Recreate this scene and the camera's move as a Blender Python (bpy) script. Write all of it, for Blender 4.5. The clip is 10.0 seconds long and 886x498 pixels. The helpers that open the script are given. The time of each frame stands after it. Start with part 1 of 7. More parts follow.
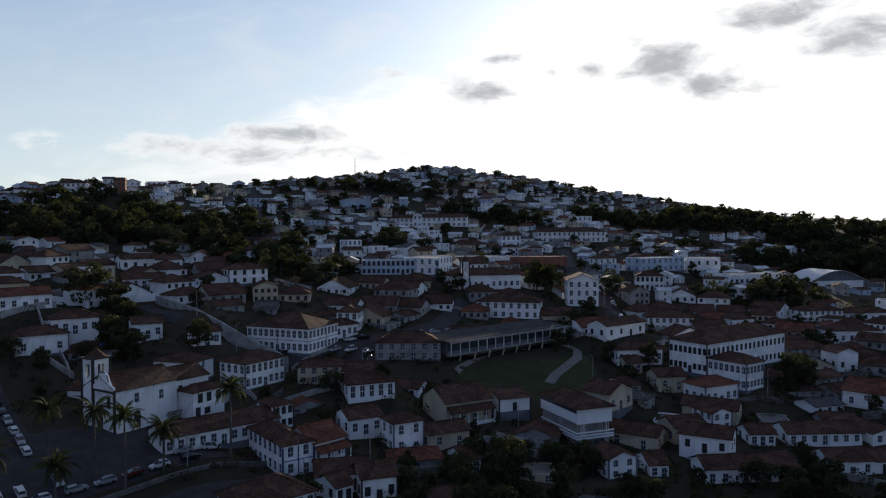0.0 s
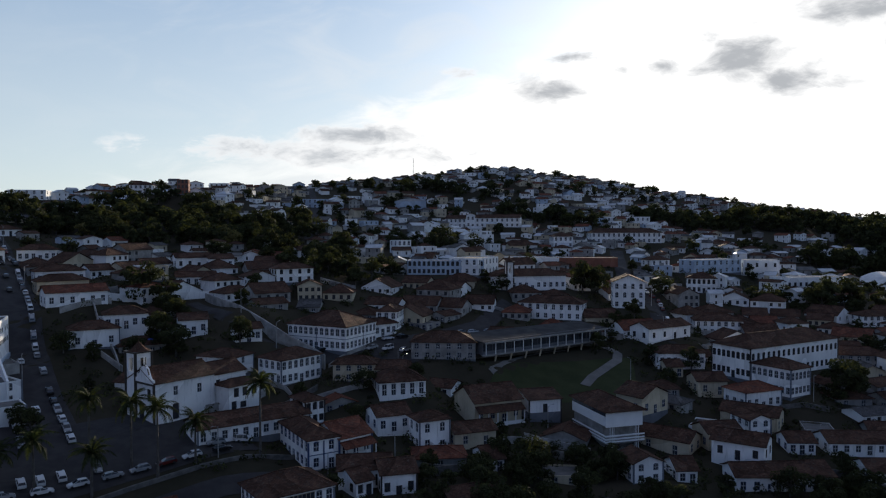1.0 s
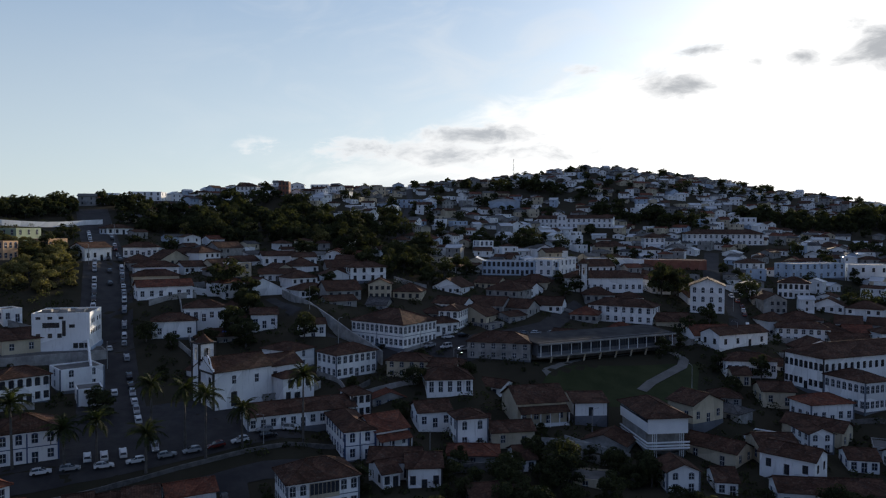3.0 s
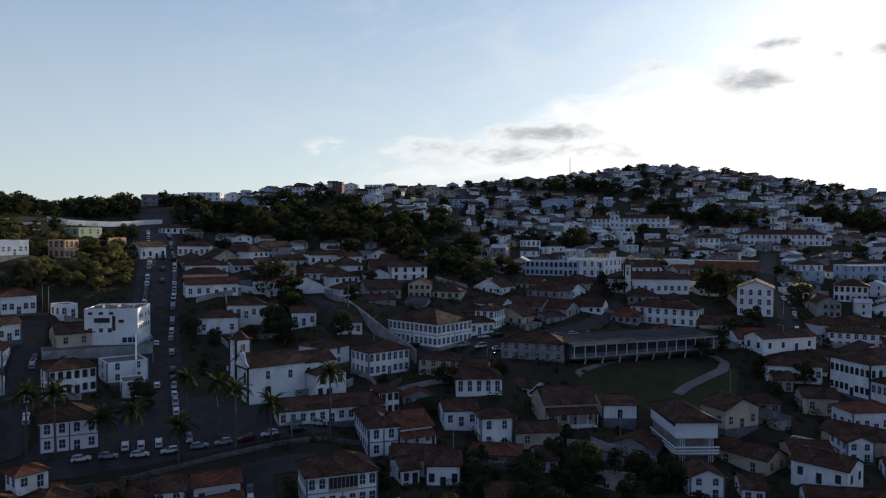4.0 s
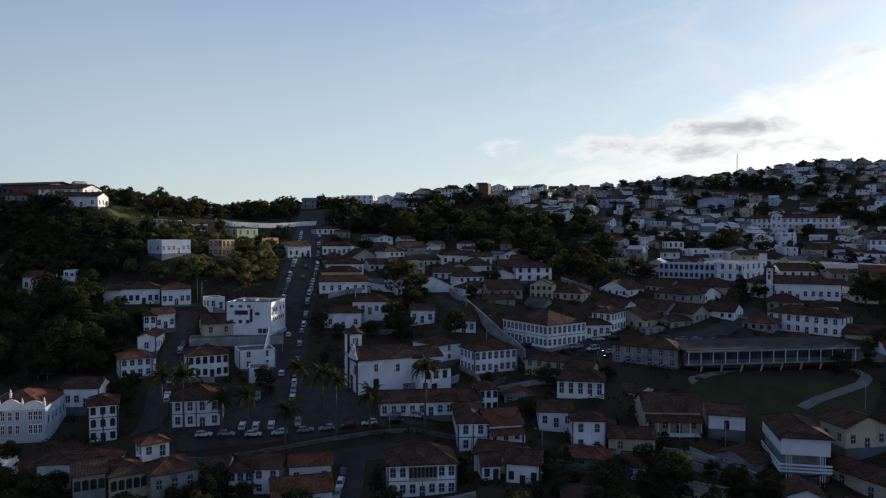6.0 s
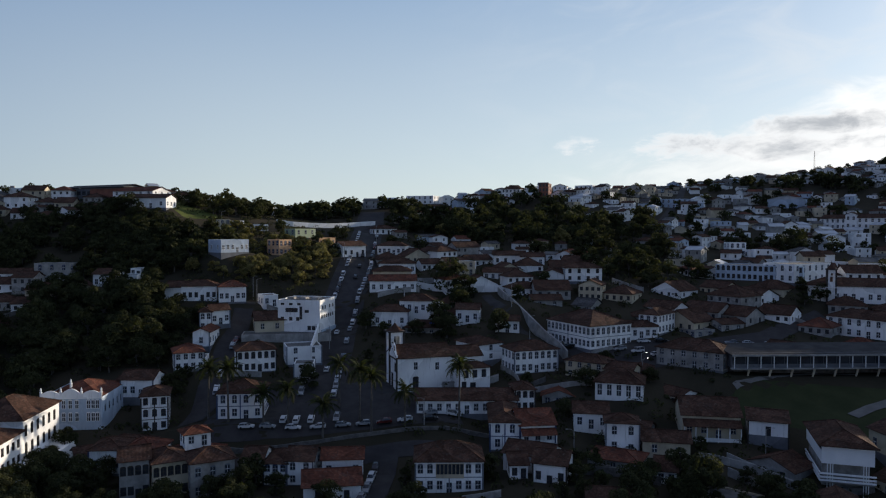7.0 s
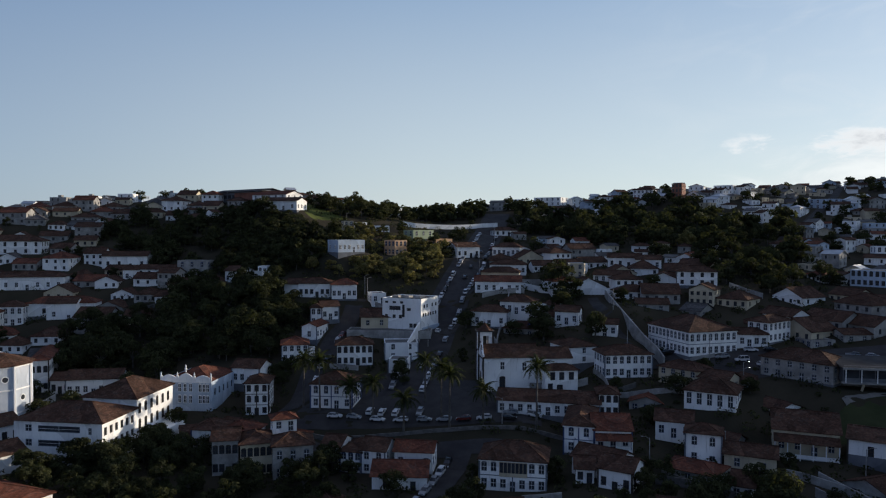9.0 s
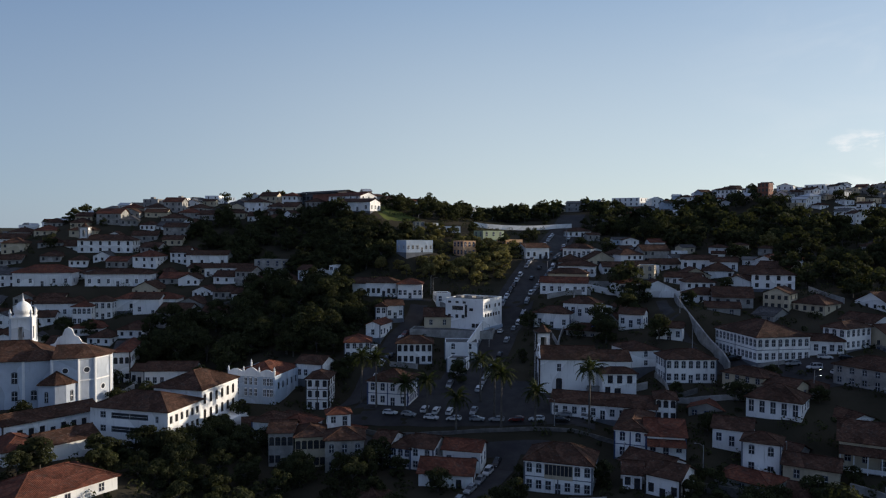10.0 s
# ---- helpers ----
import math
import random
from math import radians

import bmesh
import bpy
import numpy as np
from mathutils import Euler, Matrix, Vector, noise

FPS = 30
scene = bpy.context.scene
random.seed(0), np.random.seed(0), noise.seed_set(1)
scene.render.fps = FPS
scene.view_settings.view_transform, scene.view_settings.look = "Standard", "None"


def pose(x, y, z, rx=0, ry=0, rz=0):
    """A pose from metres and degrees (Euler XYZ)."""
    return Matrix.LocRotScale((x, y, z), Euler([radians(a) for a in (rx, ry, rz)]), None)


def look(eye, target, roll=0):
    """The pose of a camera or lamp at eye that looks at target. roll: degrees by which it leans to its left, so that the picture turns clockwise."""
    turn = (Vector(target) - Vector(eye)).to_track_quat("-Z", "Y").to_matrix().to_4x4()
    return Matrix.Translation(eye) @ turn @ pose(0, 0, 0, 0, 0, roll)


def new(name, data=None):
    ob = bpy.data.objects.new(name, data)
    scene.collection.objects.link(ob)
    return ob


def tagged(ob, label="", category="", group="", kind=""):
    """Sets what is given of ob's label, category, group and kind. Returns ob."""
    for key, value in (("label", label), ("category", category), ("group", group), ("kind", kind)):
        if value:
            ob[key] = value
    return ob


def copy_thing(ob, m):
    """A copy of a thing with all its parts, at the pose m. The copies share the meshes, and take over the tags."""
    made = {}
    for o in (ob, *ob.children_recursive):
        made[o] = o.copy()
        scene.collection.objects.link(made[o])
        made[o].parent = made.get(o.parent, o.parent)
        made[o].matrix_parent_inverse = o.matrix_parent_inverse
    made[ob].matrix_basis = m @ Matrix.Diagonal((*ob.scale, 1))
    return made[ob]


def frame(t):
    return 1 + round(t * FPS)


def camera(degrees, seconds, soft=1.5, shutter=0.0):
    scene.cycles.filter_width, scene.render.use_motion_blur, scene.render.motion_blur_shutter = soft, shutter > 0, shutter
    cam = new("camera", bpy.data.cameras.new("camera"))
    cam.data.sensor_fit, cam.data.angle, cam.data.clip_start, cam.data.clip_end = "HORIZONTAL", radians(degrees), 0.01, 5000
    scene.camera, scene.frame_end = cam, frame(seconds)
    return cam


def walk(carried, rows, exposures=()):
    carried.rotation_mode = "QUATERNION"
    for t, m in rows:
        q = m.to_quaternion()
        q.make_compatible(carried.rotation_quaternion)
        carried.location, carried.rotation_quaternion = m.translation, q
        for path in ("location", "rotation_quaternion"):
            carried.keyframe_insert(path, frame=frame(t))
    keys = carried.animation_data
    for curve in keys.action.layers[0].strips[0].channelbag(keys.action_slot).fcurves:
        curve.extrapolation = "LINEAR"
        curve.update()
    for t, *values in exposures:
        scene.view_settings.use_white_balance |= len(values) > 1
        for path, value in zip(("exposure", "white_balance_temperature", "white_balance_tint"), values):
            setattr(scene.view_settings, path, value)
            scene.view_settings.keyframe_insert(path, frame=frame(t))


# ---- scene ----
cam = camera(61.8, 10.0, soft=1.15)
PATH = [
    (0, (0.238, 2.749, 49.564), (0.235, 4.748, 49.504), -0.2),
    (0.5, (5.273, 1.97, 49.643), (5.179, 3.967, 49.584), -0.1),
    (1, (10.299, 1.319, 49.753), (10.114, 3.309, 49.694), -0.1),
    (1.5, (15.301, 0.792, 49.889), (15.029, 2.773, 49.83), -0.0),
    (2, (20.348, 0.476, 50.046), (20.001, 2.445, 49.986), 0.1),
    (2.5, (25.446, 0.514, 50.22), (25.022, 2.467, 50.16), 0.1),
    (4, (40.74, 1.972, 50.823), (40.069, 3.855, 50.759), 0.2),
    (4.5, (45.826, 2.959, 50.906), (45.055, 4.804, 50.843), 0.1),
    (5, (50.986, 4.184, 50.961), (50.103, 5.977, 50.897), 0.1),
    (5.5, (56.142, 5.738, 50.993), (55.148, 7.472, 50.929), 0.1),
    (7, (70.922, 11.928, 51.147), (69.666, 13.483, 51.083), 0.1),
    (7.5, (75.538, 14.492, 51.143), (74.213, 15.989, 51.079), 0.1),
    (8, (79.792, 17.408, 51.068), (78.394, 18.837, 51.006), 0.2),
    (8.5, (83.694, 20.624, 50.947), (82.217, 21.972, 50.886), 0.2),
    (9, (87.234, 24.011, 50.82), (85.682, 25.271, 50.761), 0.2),
    (9.5, (90.587, 27.561, 50.713), (88.961, 28.724, 50.655), 0.3),
    (10, (93.828, 31.188, 50.645), (92.136, 32.253, 50.588), 0.3),
]
walk(cam, [(t, look(eye, target, roll)) for t, eye, target, roll in PATH])
scene.view_settings.exposure = 0.0

# ---- sky and sun ----
SUN_AZ, SUN_EL = radians(12.5), radians(10.3)
SUN_DIR = Vector((math.sin(SUN_AZ) * math.cos(SUN_EL), math.cos(SUN_AZ) * math.cos(SUN_EL), math.sin(SUN_EL)))


class Nodes:
    """Small wrapper to write shader trees as expressions."""

    def __init__(self, tree):
        self.t = tree

    def node(self, kind, operation=None):
        n = self.t.nodes.new(kind)
        if operation:
            n.operation = operation
        return n

    def put(self, sock, v):
        if isinstance(v, bpy.types.NodeSocket):
            self.t.links.new(v, sock)
        else:
            sock.default_value = v

    def math(self, op, a, b=0.0, c=0.0, clamp=False):
        n = self.node("ShaderNodeMath", op)
        n.use_clamp = clamp
        for s, v in zip(n.inputs, (a, b, c)):
            self.put(s, v)
        return n.outputs[0]

    def mix(self, f, a, b, blend="MIX"):
        n = self.node("ShaderNodeMix")
        n.data_type, n.blend_type = "RGBA", blend
        self.put(n.inputs[0], f), self.put(n.inputs[6], a), self.put(n.inputs[7], b)
        return n.outputs[2]

    def noise(self, vec, scale, detail=3.0, rough=0.55, distortion=0.0):
        n = self.node("ShaderNodeTexNoise")
        self.put(n.inputs["Vector"], vec)
        n.inputs["Scale"].default_value, n.inputs["Detail"].default_value = scale, detail
        n.inputs["Roughness"].default_value, n.inputs["Distortion"].default_value = rough, distortion
        return n.outputs["Fac"]

    def ramp(self, f, a, b, lo=0.0, hi=1.0):
        n = self.node("ShaderNodeMapRange")
        n.interpolation_type = "SMOOTHSTEP"
        for s, v in zip(n.inputs, (f, a, b, lo, hi)):
            self.put(s, v)
        return n.outputs[0]


def rgb(r, g, b):
    return (r, g, b, 1.0)


world = bpy.data.worlds.new("evening_sky")
scene.world = world
world.use_nodes = True
world.node_tree.nodes.clear()
w = Nodes(world.node_tree)
sky = w.node("ShaderNodeTexSky")
sky.sky_type, sky.sun_disc, sky.sun_elevation, sky.sun_rotation = "NISHITA", False, SUN_EL, SUN_AZ
sky.altitude, sky.air_density, sky.dust_density, sky.ozone_density = 1000.0, 1.0, 0.6, 3.0
coord = w.node("ShaderNodeTexCoord").outputs["Generated"]
sep = w.node("ShaderNodeSeparateXYZ")
w.put(sep.inputs[0], coord)
dx, dy, dz = sep.outputs
az = w.math("ARCTAN2", dx, dy)
el = w.math("ARCSINE", dz)
dot = w.node("ShaderNodeVectorMath", "DOT_PRODUCT")
w.put(dot.inputs[0], coord)
dot.inputs[1].default_value = SUN_DIR
ang = w.math("ARCCOSINE", dot.outputs["Value"])
# pale evening air: deep blue high up, milky towards the horizon and the sun
high = w.ramp(el, -0.02, 0.62)
air = w.mix(high, rgb(0.56, 0.62, 0.635), rgb(0.026, 0.172, 0.43))
air = w.mix(w.ramp(ang, 2.2, 0.3), w.mix(0.35, air, rgb(0.050, 0.12, 0.26), "MIX"), air)
air = w.mix(w.ramp(el, 0.40, 0.85), air, rgb(0.215, 0.245, 0.350))
base = w.mix(0.03, air, sky.outputs[0], "ADD")
halo = w.math("ADD", w.math("MULTIPLY", w.math("POWER", 2.718, w.math("MULTIPLY", ang, -6.0)), 1.05),
              w.math("MULTIPLY", w.math("POWER", 2.718, w.math("MULTIPLY", ang, -2.8)), 0.17))
glow = w.node("ShaderNodeVectorMath", "SCALE")
glow.inputs[0].default_value = (1.0, 0.97, 0.93)
w.put(glow.inputs["Scale"], halo)
bright = w.mix(1.0, base, glow.outputs[0], "ADD")
# clouds: each a bank at its bearing and height above the horizon, broken up by noise
comb = w.node("ShaderNodeCombineXYZ")
w.put(comb.inputs[0], w.math("MULTIPLY", az, 1.0)), w.put(comb.inputs[1], w.math("MULTIPLY", el, 2.3))
fluff = w.noise(comb.outputs[0], 17.0, 9.0, 0.62, 0.35)
wisp = w.noise(comb.outputs[0], 7.0, 4.0, 0.6, 0.8)
puff = w.noise(comb.outputs[0], 9.0, 8.0, 0.60, 0.6)
bank = None


def cloud(bearing, height, wide, tall, heavy):
    global bank
    a = w.math("DIVIDE", w.math("SUBTRACT", az, radians(bearing)), radians(wide))
    e = w.math("DIVIDE", w.math("SUBTRACT", el, radians(height)), radians(tall))
    g = w.math("POWER", 2.718, w.math("MULTIPLY", w.math("ADD", w.math("MULTIPLY", a, a), w.math("MULTIPLY", e, e)), -1.0))
    g = w.math("MULTIPLY", g, heavy)
    bank = g if bank is None else w.math("MAXIMUM", bank, g)


cloud(16.4, 11.9, 3.6, 1.9, 1.15)
cloud(20.0, 10.1, 3.4, 1.3, 1.0)
cloud(3.3, 10.3, 3.6, 1.2, 1.0)
cloud(4.4, 12.6, 2.0, 0.5, 0.9)
cloud(11.3, 11.6, 1.3, 0.7, 0.75)
cloud(8.3, 11.6, 0.9, 0.6, 0.6)
cloud(26.5, 16.8, 6.5, 2.4, 1.2)
cloud(24.0, 14.6, 4.5, 1.4, 0.95)
cloud(29.0, 12.6, 5.0, 1.5, 1.0)
cloud(-11.6, 7.0, 5.6, 0.95, 1.0)
cloud(-14.5, 5.7, 13.0, 1.1, 0.75)
cloud(-3.5, 11.6, 1.6, 0.6, 0.7)
cloud(36.0, 14.0, 6.0, 2.4, 0.9)
cloud(48.0, 9.0, 8.0, 2.0, 0.9)
shape = w.math("ADD", w.math("MULTIPLY", bank, 0.80), w.math("MULTIPLY", w.math("SUBTRACT", fluff, 0.55), 1.7))
edge = w.math("MULTIPLY", w.ramp(shape, 0.10, 0.42), w.ramp(bank, 0.02, 0.25))
dens = w.math("MULTIPLY", w.ramp(shape, 0.24, 0.85, 0.0, 0.95), w.ramp(bank, 0.05, 0.35))
# white bank that climbs from the horizon towards the sun's side, with a fluffy upper rim
rim = w.math("SUBTRACT", w.math("ADD", 0.207, w.math("MULTIPLY", az, 0.28)), el)
rim = w.math("ADD", rim, w.math("MULTIPLY", w.math("SUBTRACT", puff, 0.5), 0.10))
milk = w.math("MULTIPLY", w.ramp(rim, -0.010, 0.030), w.ramp(ang, 0.95, 0.35, 0.0, 0.9))
inner = w.mix(w.ramp(puff, 0.40, 0.66), rgb(0.80, 0.83, 0.86), rgb(1.04, 1.04, 1.03))
veil = w.math("MULTIPLY", w.ramp(wisp, 0.40, 0.72), w.ramp(ang, 1.0, 0.25, 0.0, 0.38))
clouded = w.mix(veil, bright, rgb(0.84, 0.86, 0.88))
clouded = w.mix(milk, clouded, w.mix(w.ramp(ang, 0.25, 0.6), rgb(1.15, 1.14, 1.12), inner))
clouded = w.mix(w.math("MULTIPLY", edge, 0.75), clouded, rgb(0.96, 0.965, 0.975))
lit = w.ramp(ang, 0.75, 0.12, 0.0, 1.0)
cloud_col = w.mix(lit, rgb(0.47, 0.51, 0.56), rgb(0.45, 0.47, 0.50))
clouded = w.mix(dens, clouded, cloud_col)
# the sky behind the camera, away from the sun, is already dusky
dusk = w.ramp(ang, 1.1, 1.9, 0.0, 1.0)
pink = w.ramp(ang, 1.9, 2.6, 0.0, 1.0)
tone = w.mix(pink, w.mix(dusk, rgb(1, 1, 1), rgb(0.69, 0.755, 0.855)), rgb(0.84, 0.725, 0.79))
clouded = w.mix(1.0, clouded, tone, "MULTIPLY")
bg = w.node("ShaderNodeBackground")
w.put(bg.inputs[0], clouded)
bg.inputs[1].default_value = 1.0
out = w.node("ShaderNodeOutputWorld")
w.put(out.inputs[0], bg.outputs[0])

sun = new("sun", bpy.data.lights.new("sun", "SUN"))
sun.data.energy, sun.data.angle, sun.data.color = 5.0, radians(0.6), (1.0, 0.86, 0.68)
sun.matrix_world = look(SUN_DIR * 1000, (0, 0, 0))


# ---- materials ----
def material(name, dark, light, rough=0.85, scale=0.35, fine=4.0, bump=0.0, spec=0.3, kind="plain"):
    m = bpy.data.materials.new(name)
    m.use_nodes = True
    m.node_tree.nodes.clear()
    n = Nodes(m.node_tree)
    geo = n.node("ShaderNodeNewGeometry")
    pos = geo.outputs["Position"]
    info = n.node("ShaderNodeObjectInfo")
    big = n.noise(pos, scale, 4.0, 0.6)
    small = n.noise(pos, fine, 4.0, 0.65)
    f = n.math("ADD", n.math("MULTIPLY", n.ramp(big, 0.32, 0.68), 0.6), n.math("MULTIPLY", small, 0.4))
    col = n.mix(f, rgb(*dark), rgb(*light))
    height = small
    if kind == "wall":
        streak = n.node("ShaderNodeVectorMath", "MULTIPLY")
        n.put(streak.inputs[0], pos)
        streak.inputs[1].default_value = (1.6, 1.6, 0.22)
        run = n.ramp(n.noise(streak.outputs[0], 1.0, 5.0, 0.7), 0.52, 0.78)
        col = n.mix(n.math("MULTIPLY", run, 0.46), col, rgb(0.16, 0.15, 0.14))
        lot = n.math("FRACT", n.math("ADD", info.outputs["Random"], n.math("MULTIPLY", n.noise(pos, 0.045, 1.0), 7.0)))
        vary = n.math("ADD", 0.84, n.math("MULTIPLY", lot, 0.2))
        col = n.mix(1.0, col, n.node_value_rgb(vary), "MULTIPLY")
    if kind == "roof":
        uv = n.node("ShaderNodeUVMap").outputs[0]
        sepuv = n.node("ShaderNodeSeparateXYZ")
        n.put(sepuv.inputs[0], uv)
        rib = n.math("SINE", n.math("MULTIPLY", sepuv.outputs[0], 2 * math.pi / 0.28))
        course = n.math("FRACT", n.math("MULTIPLY", sepuv.outputs[1], 1 / 0.40))
        brk = n.node("ShaderNodeTexBrick")
        n.put(brk.inputs["Vector"], uv)
        brk.offset = 0.5
        brk.inputs["Color1"].default_value, brk.inputs["Color2"].default_value = rgb(0.55, 0.55, 0.55), rgb(1.25, 1.2, 1.15)
        brk.inputs["Mortar"].default_value = rgb(0.45, 0.45, 0.45)
        brk.inputs["Scale"].default_value = 1.0
        brk.inputs["Mortar Size"].default_value = 0.02
        brk.inputs["Brick Width"].default_value, brk.inputs["Row Height"].default_value = 0.56, 0.40
        col = n.mix(0.8, col, brk.outputs["Color"], "MULTIPLY")
        moss = n.ramp(n.noise(pos, 0.55, 5.0, 0.7), 0.50, 0.72)
        col = n.mix(n.math("MULTIPLY", moss, 0.6), col, rgb(0.046, 0.042, 0.038))
        lichen = n.ramp(n.noise(pos, 1.3, 7.0, 0.8, 0.6), 0.54, 0.66)
        col = n.mix(n.math("MULTIPLY", lichen, 0.38), col, rgb(0.21, 0.19, 0.165))
        lot = n.math("FRACT", n.math("ADD", info.outputs["Random"], n.math("MULTIPLY", n.noise(pos, 0.05, 1.0), 7.0)))
        vary = n.math("ADD", 0.72, n.math("MULTIPLY", lot, 0.46))
        col = n.mix(1.0, col, n.node_value_rgb(vary), "MULTIPLY")
        height = n.math("ADD", n.math("MULTIPLY", rib, 0.5), n.math("MULTIPLY", course, 0.5))
    if kind == "leaf":
        isl = geo.outputs["Random Per Island"]
        col = n.mix(isl, rgb(*dark), rgb(*light))
        lot = n.math("FRACT", n.math("ADD", info.outputs["Random"], n.math("MULTIPLY", n.noise(pos, 0.07, 1.0), 5.0)))
        vary = n.math("ADD", 0.6, n.math("MULTIPLY", lot, 0.8))
        col = n.mix(1.0, col, n.node_value_rgb(vary), "MULTIPLY")
    p = n.node("ShaderNodeBsdfPrincipled")
    n.put(p.inputs["Base Color"], col)
    p.inputs["Roughness"].default_value = rough
    p.inputs["Specular IOR Level"].default_value = spec
    if bump:
        b = n.node("ShaderNodeBump")
        b.inputs["Strength"].default_value, b.inputs["Distance"].default_value = 1.0, bump
        n.put(b.inputs["Height"], height)
        n.put(p.inputs["Normal"], b.outputs[0])
    shader = p.outputs[0]
    if kind == "leaf":
        tr = n.node("ShaderNodeBsdfTranslucent")
        n.put(tr.inputs[0], n.mix(1.0, col, rgb(1.0, 1.05, 0.55), "MULTIPLY"))
        mx = n.node("ShaderNodeMixShader")
        mx.inputs[0].default_value = 0.42
        n.put(mx.inputs[1], shader), n.put(mx.inputs[2], tr.outputs[0])
        shader = mx.outputs[0]
    o = n.node("ShaderNodeOutputMaterial")
    n.put(o.inputs[0], shader)
    return m


def node_value_rgb(self, v):
    c = self.node("ShaderNodeCombineXYZ")
    for s in c.inputs:
        self.put(s, v)
    return c.outputs[0]


Nodes.node_value_rgb = node_value_rgb

WHITE = material("whitewash", (0.76, 0.76, 0.76), (0.87, 0.87, 0.86), 0.9, 0.25, 3.0, 0.01, kind="wall")
CREAM = material("cream_plaster", (0.42, 0.36, 0.26), (0.58, 0.51, 0.38), 0.9, 0.25, 3.0, 0.01, kind="wall")
STAINED = material("stained_plaster", (0.17, 0.165, 0.16), (0.42, 0.41, 0.39), 0.92, 0.35, 2.0, 0.015, kind="wall")
BITUMEN = material("dark_bitumen_roof", (0.045, 0.045, 0.047), (0.085, 0.084, 0.082), 0.95, 0.2, 2.0, 0.01, 0.0)
PALEBLUE = material("pale_blue_plaster", (0.34, 0.42, 0.52), (0.48, 0.56, 0.66), 0.9, 0.25, 3.0, 0.01, kind="wall")
BLUEWASH = material("blue_white_limewash", (0.40, 0.45, 0.53), (0.54, 0.59, 0.66), 0.9, 0.25, 3.0, 0.006, kind="wall")
OCHRE = material("ochre_plaster", (0.48, 0.28, 0.15), (0.60, 0.40, 0.25), 0.9, 0.25, 3.0, 0.01, kind="wall")
GREENISH = material("green_plaster", (0.30, 0.36, 0.24), (0.40, 0.46, 0.32), 0.9, 0.25, 3.0, 0.01, kind="wall")
BRICK = material("red_brick_wall", (0.18, 0.07, 0.05), (0.28, 0.12, 0.08), 0.9, 0.4, 5.0, 0.01, kind="wall")
TILE = material("weathered_clay_tiles", (0.05, 0.029, 0.022), (0.118, 0.066, 0.048), 0.9, 0.3, 2.5, 0.05, 0.04, kind="roof")
RED = material("red_clay_tiles", (0.095, 0.037, 0.026), (0.2, 0.075, 0.047), 0.9, 0.3, 2.5, 0.05, 0.1, kind="roof")
BLUEROOF = material("blue_roof_sheet", (0.03, 0.07, 0.32), (0.05, 0.11, 0.42), 0.5, 0.4, 3.0, 0.02)
SLAB = material("roof_slab_concrete", (0.07, 0.07, 0.07), (0.17, 0.165, 0.16), 0.95, 0.3, 2.0, 0.01, 0.1)
METAL_ROOF = material("pale_metal_roof", (0.30, 0.32, 0.35), (0.50, 0.52, 0.55), 0.45, 0.3, 3.0, 0.01)
FIBRE = material("dark_fibre_cement_roof", (0.06, 0.06, 0.064), (0.12, 0.12, 0.125), 0.95, 0.3, 3.0, 0.03, 0.1, kind="roof")
BLUE = material("blue_joinery_paint", (0.03, 0.05, 0.12), (0.05, 0.08, 0.17), 0.6)
DARK = material("dark_joinery_paint", (0.025, 0.022, 0.02), (0.05, 0.04, 0.035), 0.6)
GREY = material("grey_joinery_paint", (0.10, 0.12, 0.15), (0.17, 0.19, 0.23), 0.6)
WHITE_PAINT = material("white_joinery_paint", (0.68, 0.69, 0.70), (0.80, 0.80, 0.80), 0.5)
GLASS = material("window_glass", (0.022, 0.025, 0.032), (0.060, 0.066, 0.078), 0.12, spec=0.5)
DADO = material("grey_dado_plaster", (0.10, 0.11, 0.13), (0.17, 0.18, 0.20), 0.9, kind="wall")
CONCRETE = material("grey_concrete", (0.20, 0.20, 0.20), (0.34, 0.335, 0.32), 0.9, 0.5, 3.0, 0.01, kind="wall")
STONE = material("rubble_stone_wall", (0.06, 0.058, 0.055), (0.17, 0.16, 0.15), 0.95, 0.8, 2.2, 0.05)
ASPHALT = material("worn_cobble_asphalt", (0.03, 0.028, 0.03), (0.056, 0.053, 0.052), 0.9, 0.25, 6.0, 0.02, 0.12)
PAVING = material("pale_paving", (0.1, 0.097, 0.092), (0.17, 0.165, 0.155), 0.9, 0.3, 4.0, 0.01)
GROUND = material("grass_and_soil", (0.024, 0.024, 0.016), (0.056, 0.047, 0.033), 1.0, 0.03, 0.9, 0.12, 0.05)
LAWN = material("mown_grass", (0.026, 0.034, 0.016), (0.052, 0.058, 0.028), 1.0, 0.1, 3.0, 0.05, 0.05)
# brighter copy of the mown grass: sunlight on the bank is in the colour
SUNLIT_GRASS = material("sunlit_hill_grass", (0.055, 0.075, 0.020), (0.11, 0.125, 0.040), 1.0, 0.1, 1.5, 0.1, 0.05)
LEAF = material("dark_leaves", (0.026, 0.03, 0.015), (0.064, 0.068, 0.033), 0.9, spec=0.1, kind="leaf")
# yellow-green foliage, its colour raised further to stand in for low sun
LEAF_WARM_LIT = material("sunlit_yellow_green_leaves", (0.1, 0.094, 0.036), (0.23, 0.195, 0.085), 0.9, spec=0.1, kind="leaf")
FROND = material("palm_fronds", (0.022, 0.03, 0.012), (0.052, 0.06, 0.023), 0.8, spec=0.15, kind="leaf")
BARK = material("grey_bark", (0.05, 0.045, 0.04), (0.12, 0.11, 0.10), 0.95, 1.0, 5.0, 0.03)
STEEL = material("galvanised_steel", (0.18, 0.18, 0.19), (0.30, 0.30, 0.31), 0.5)
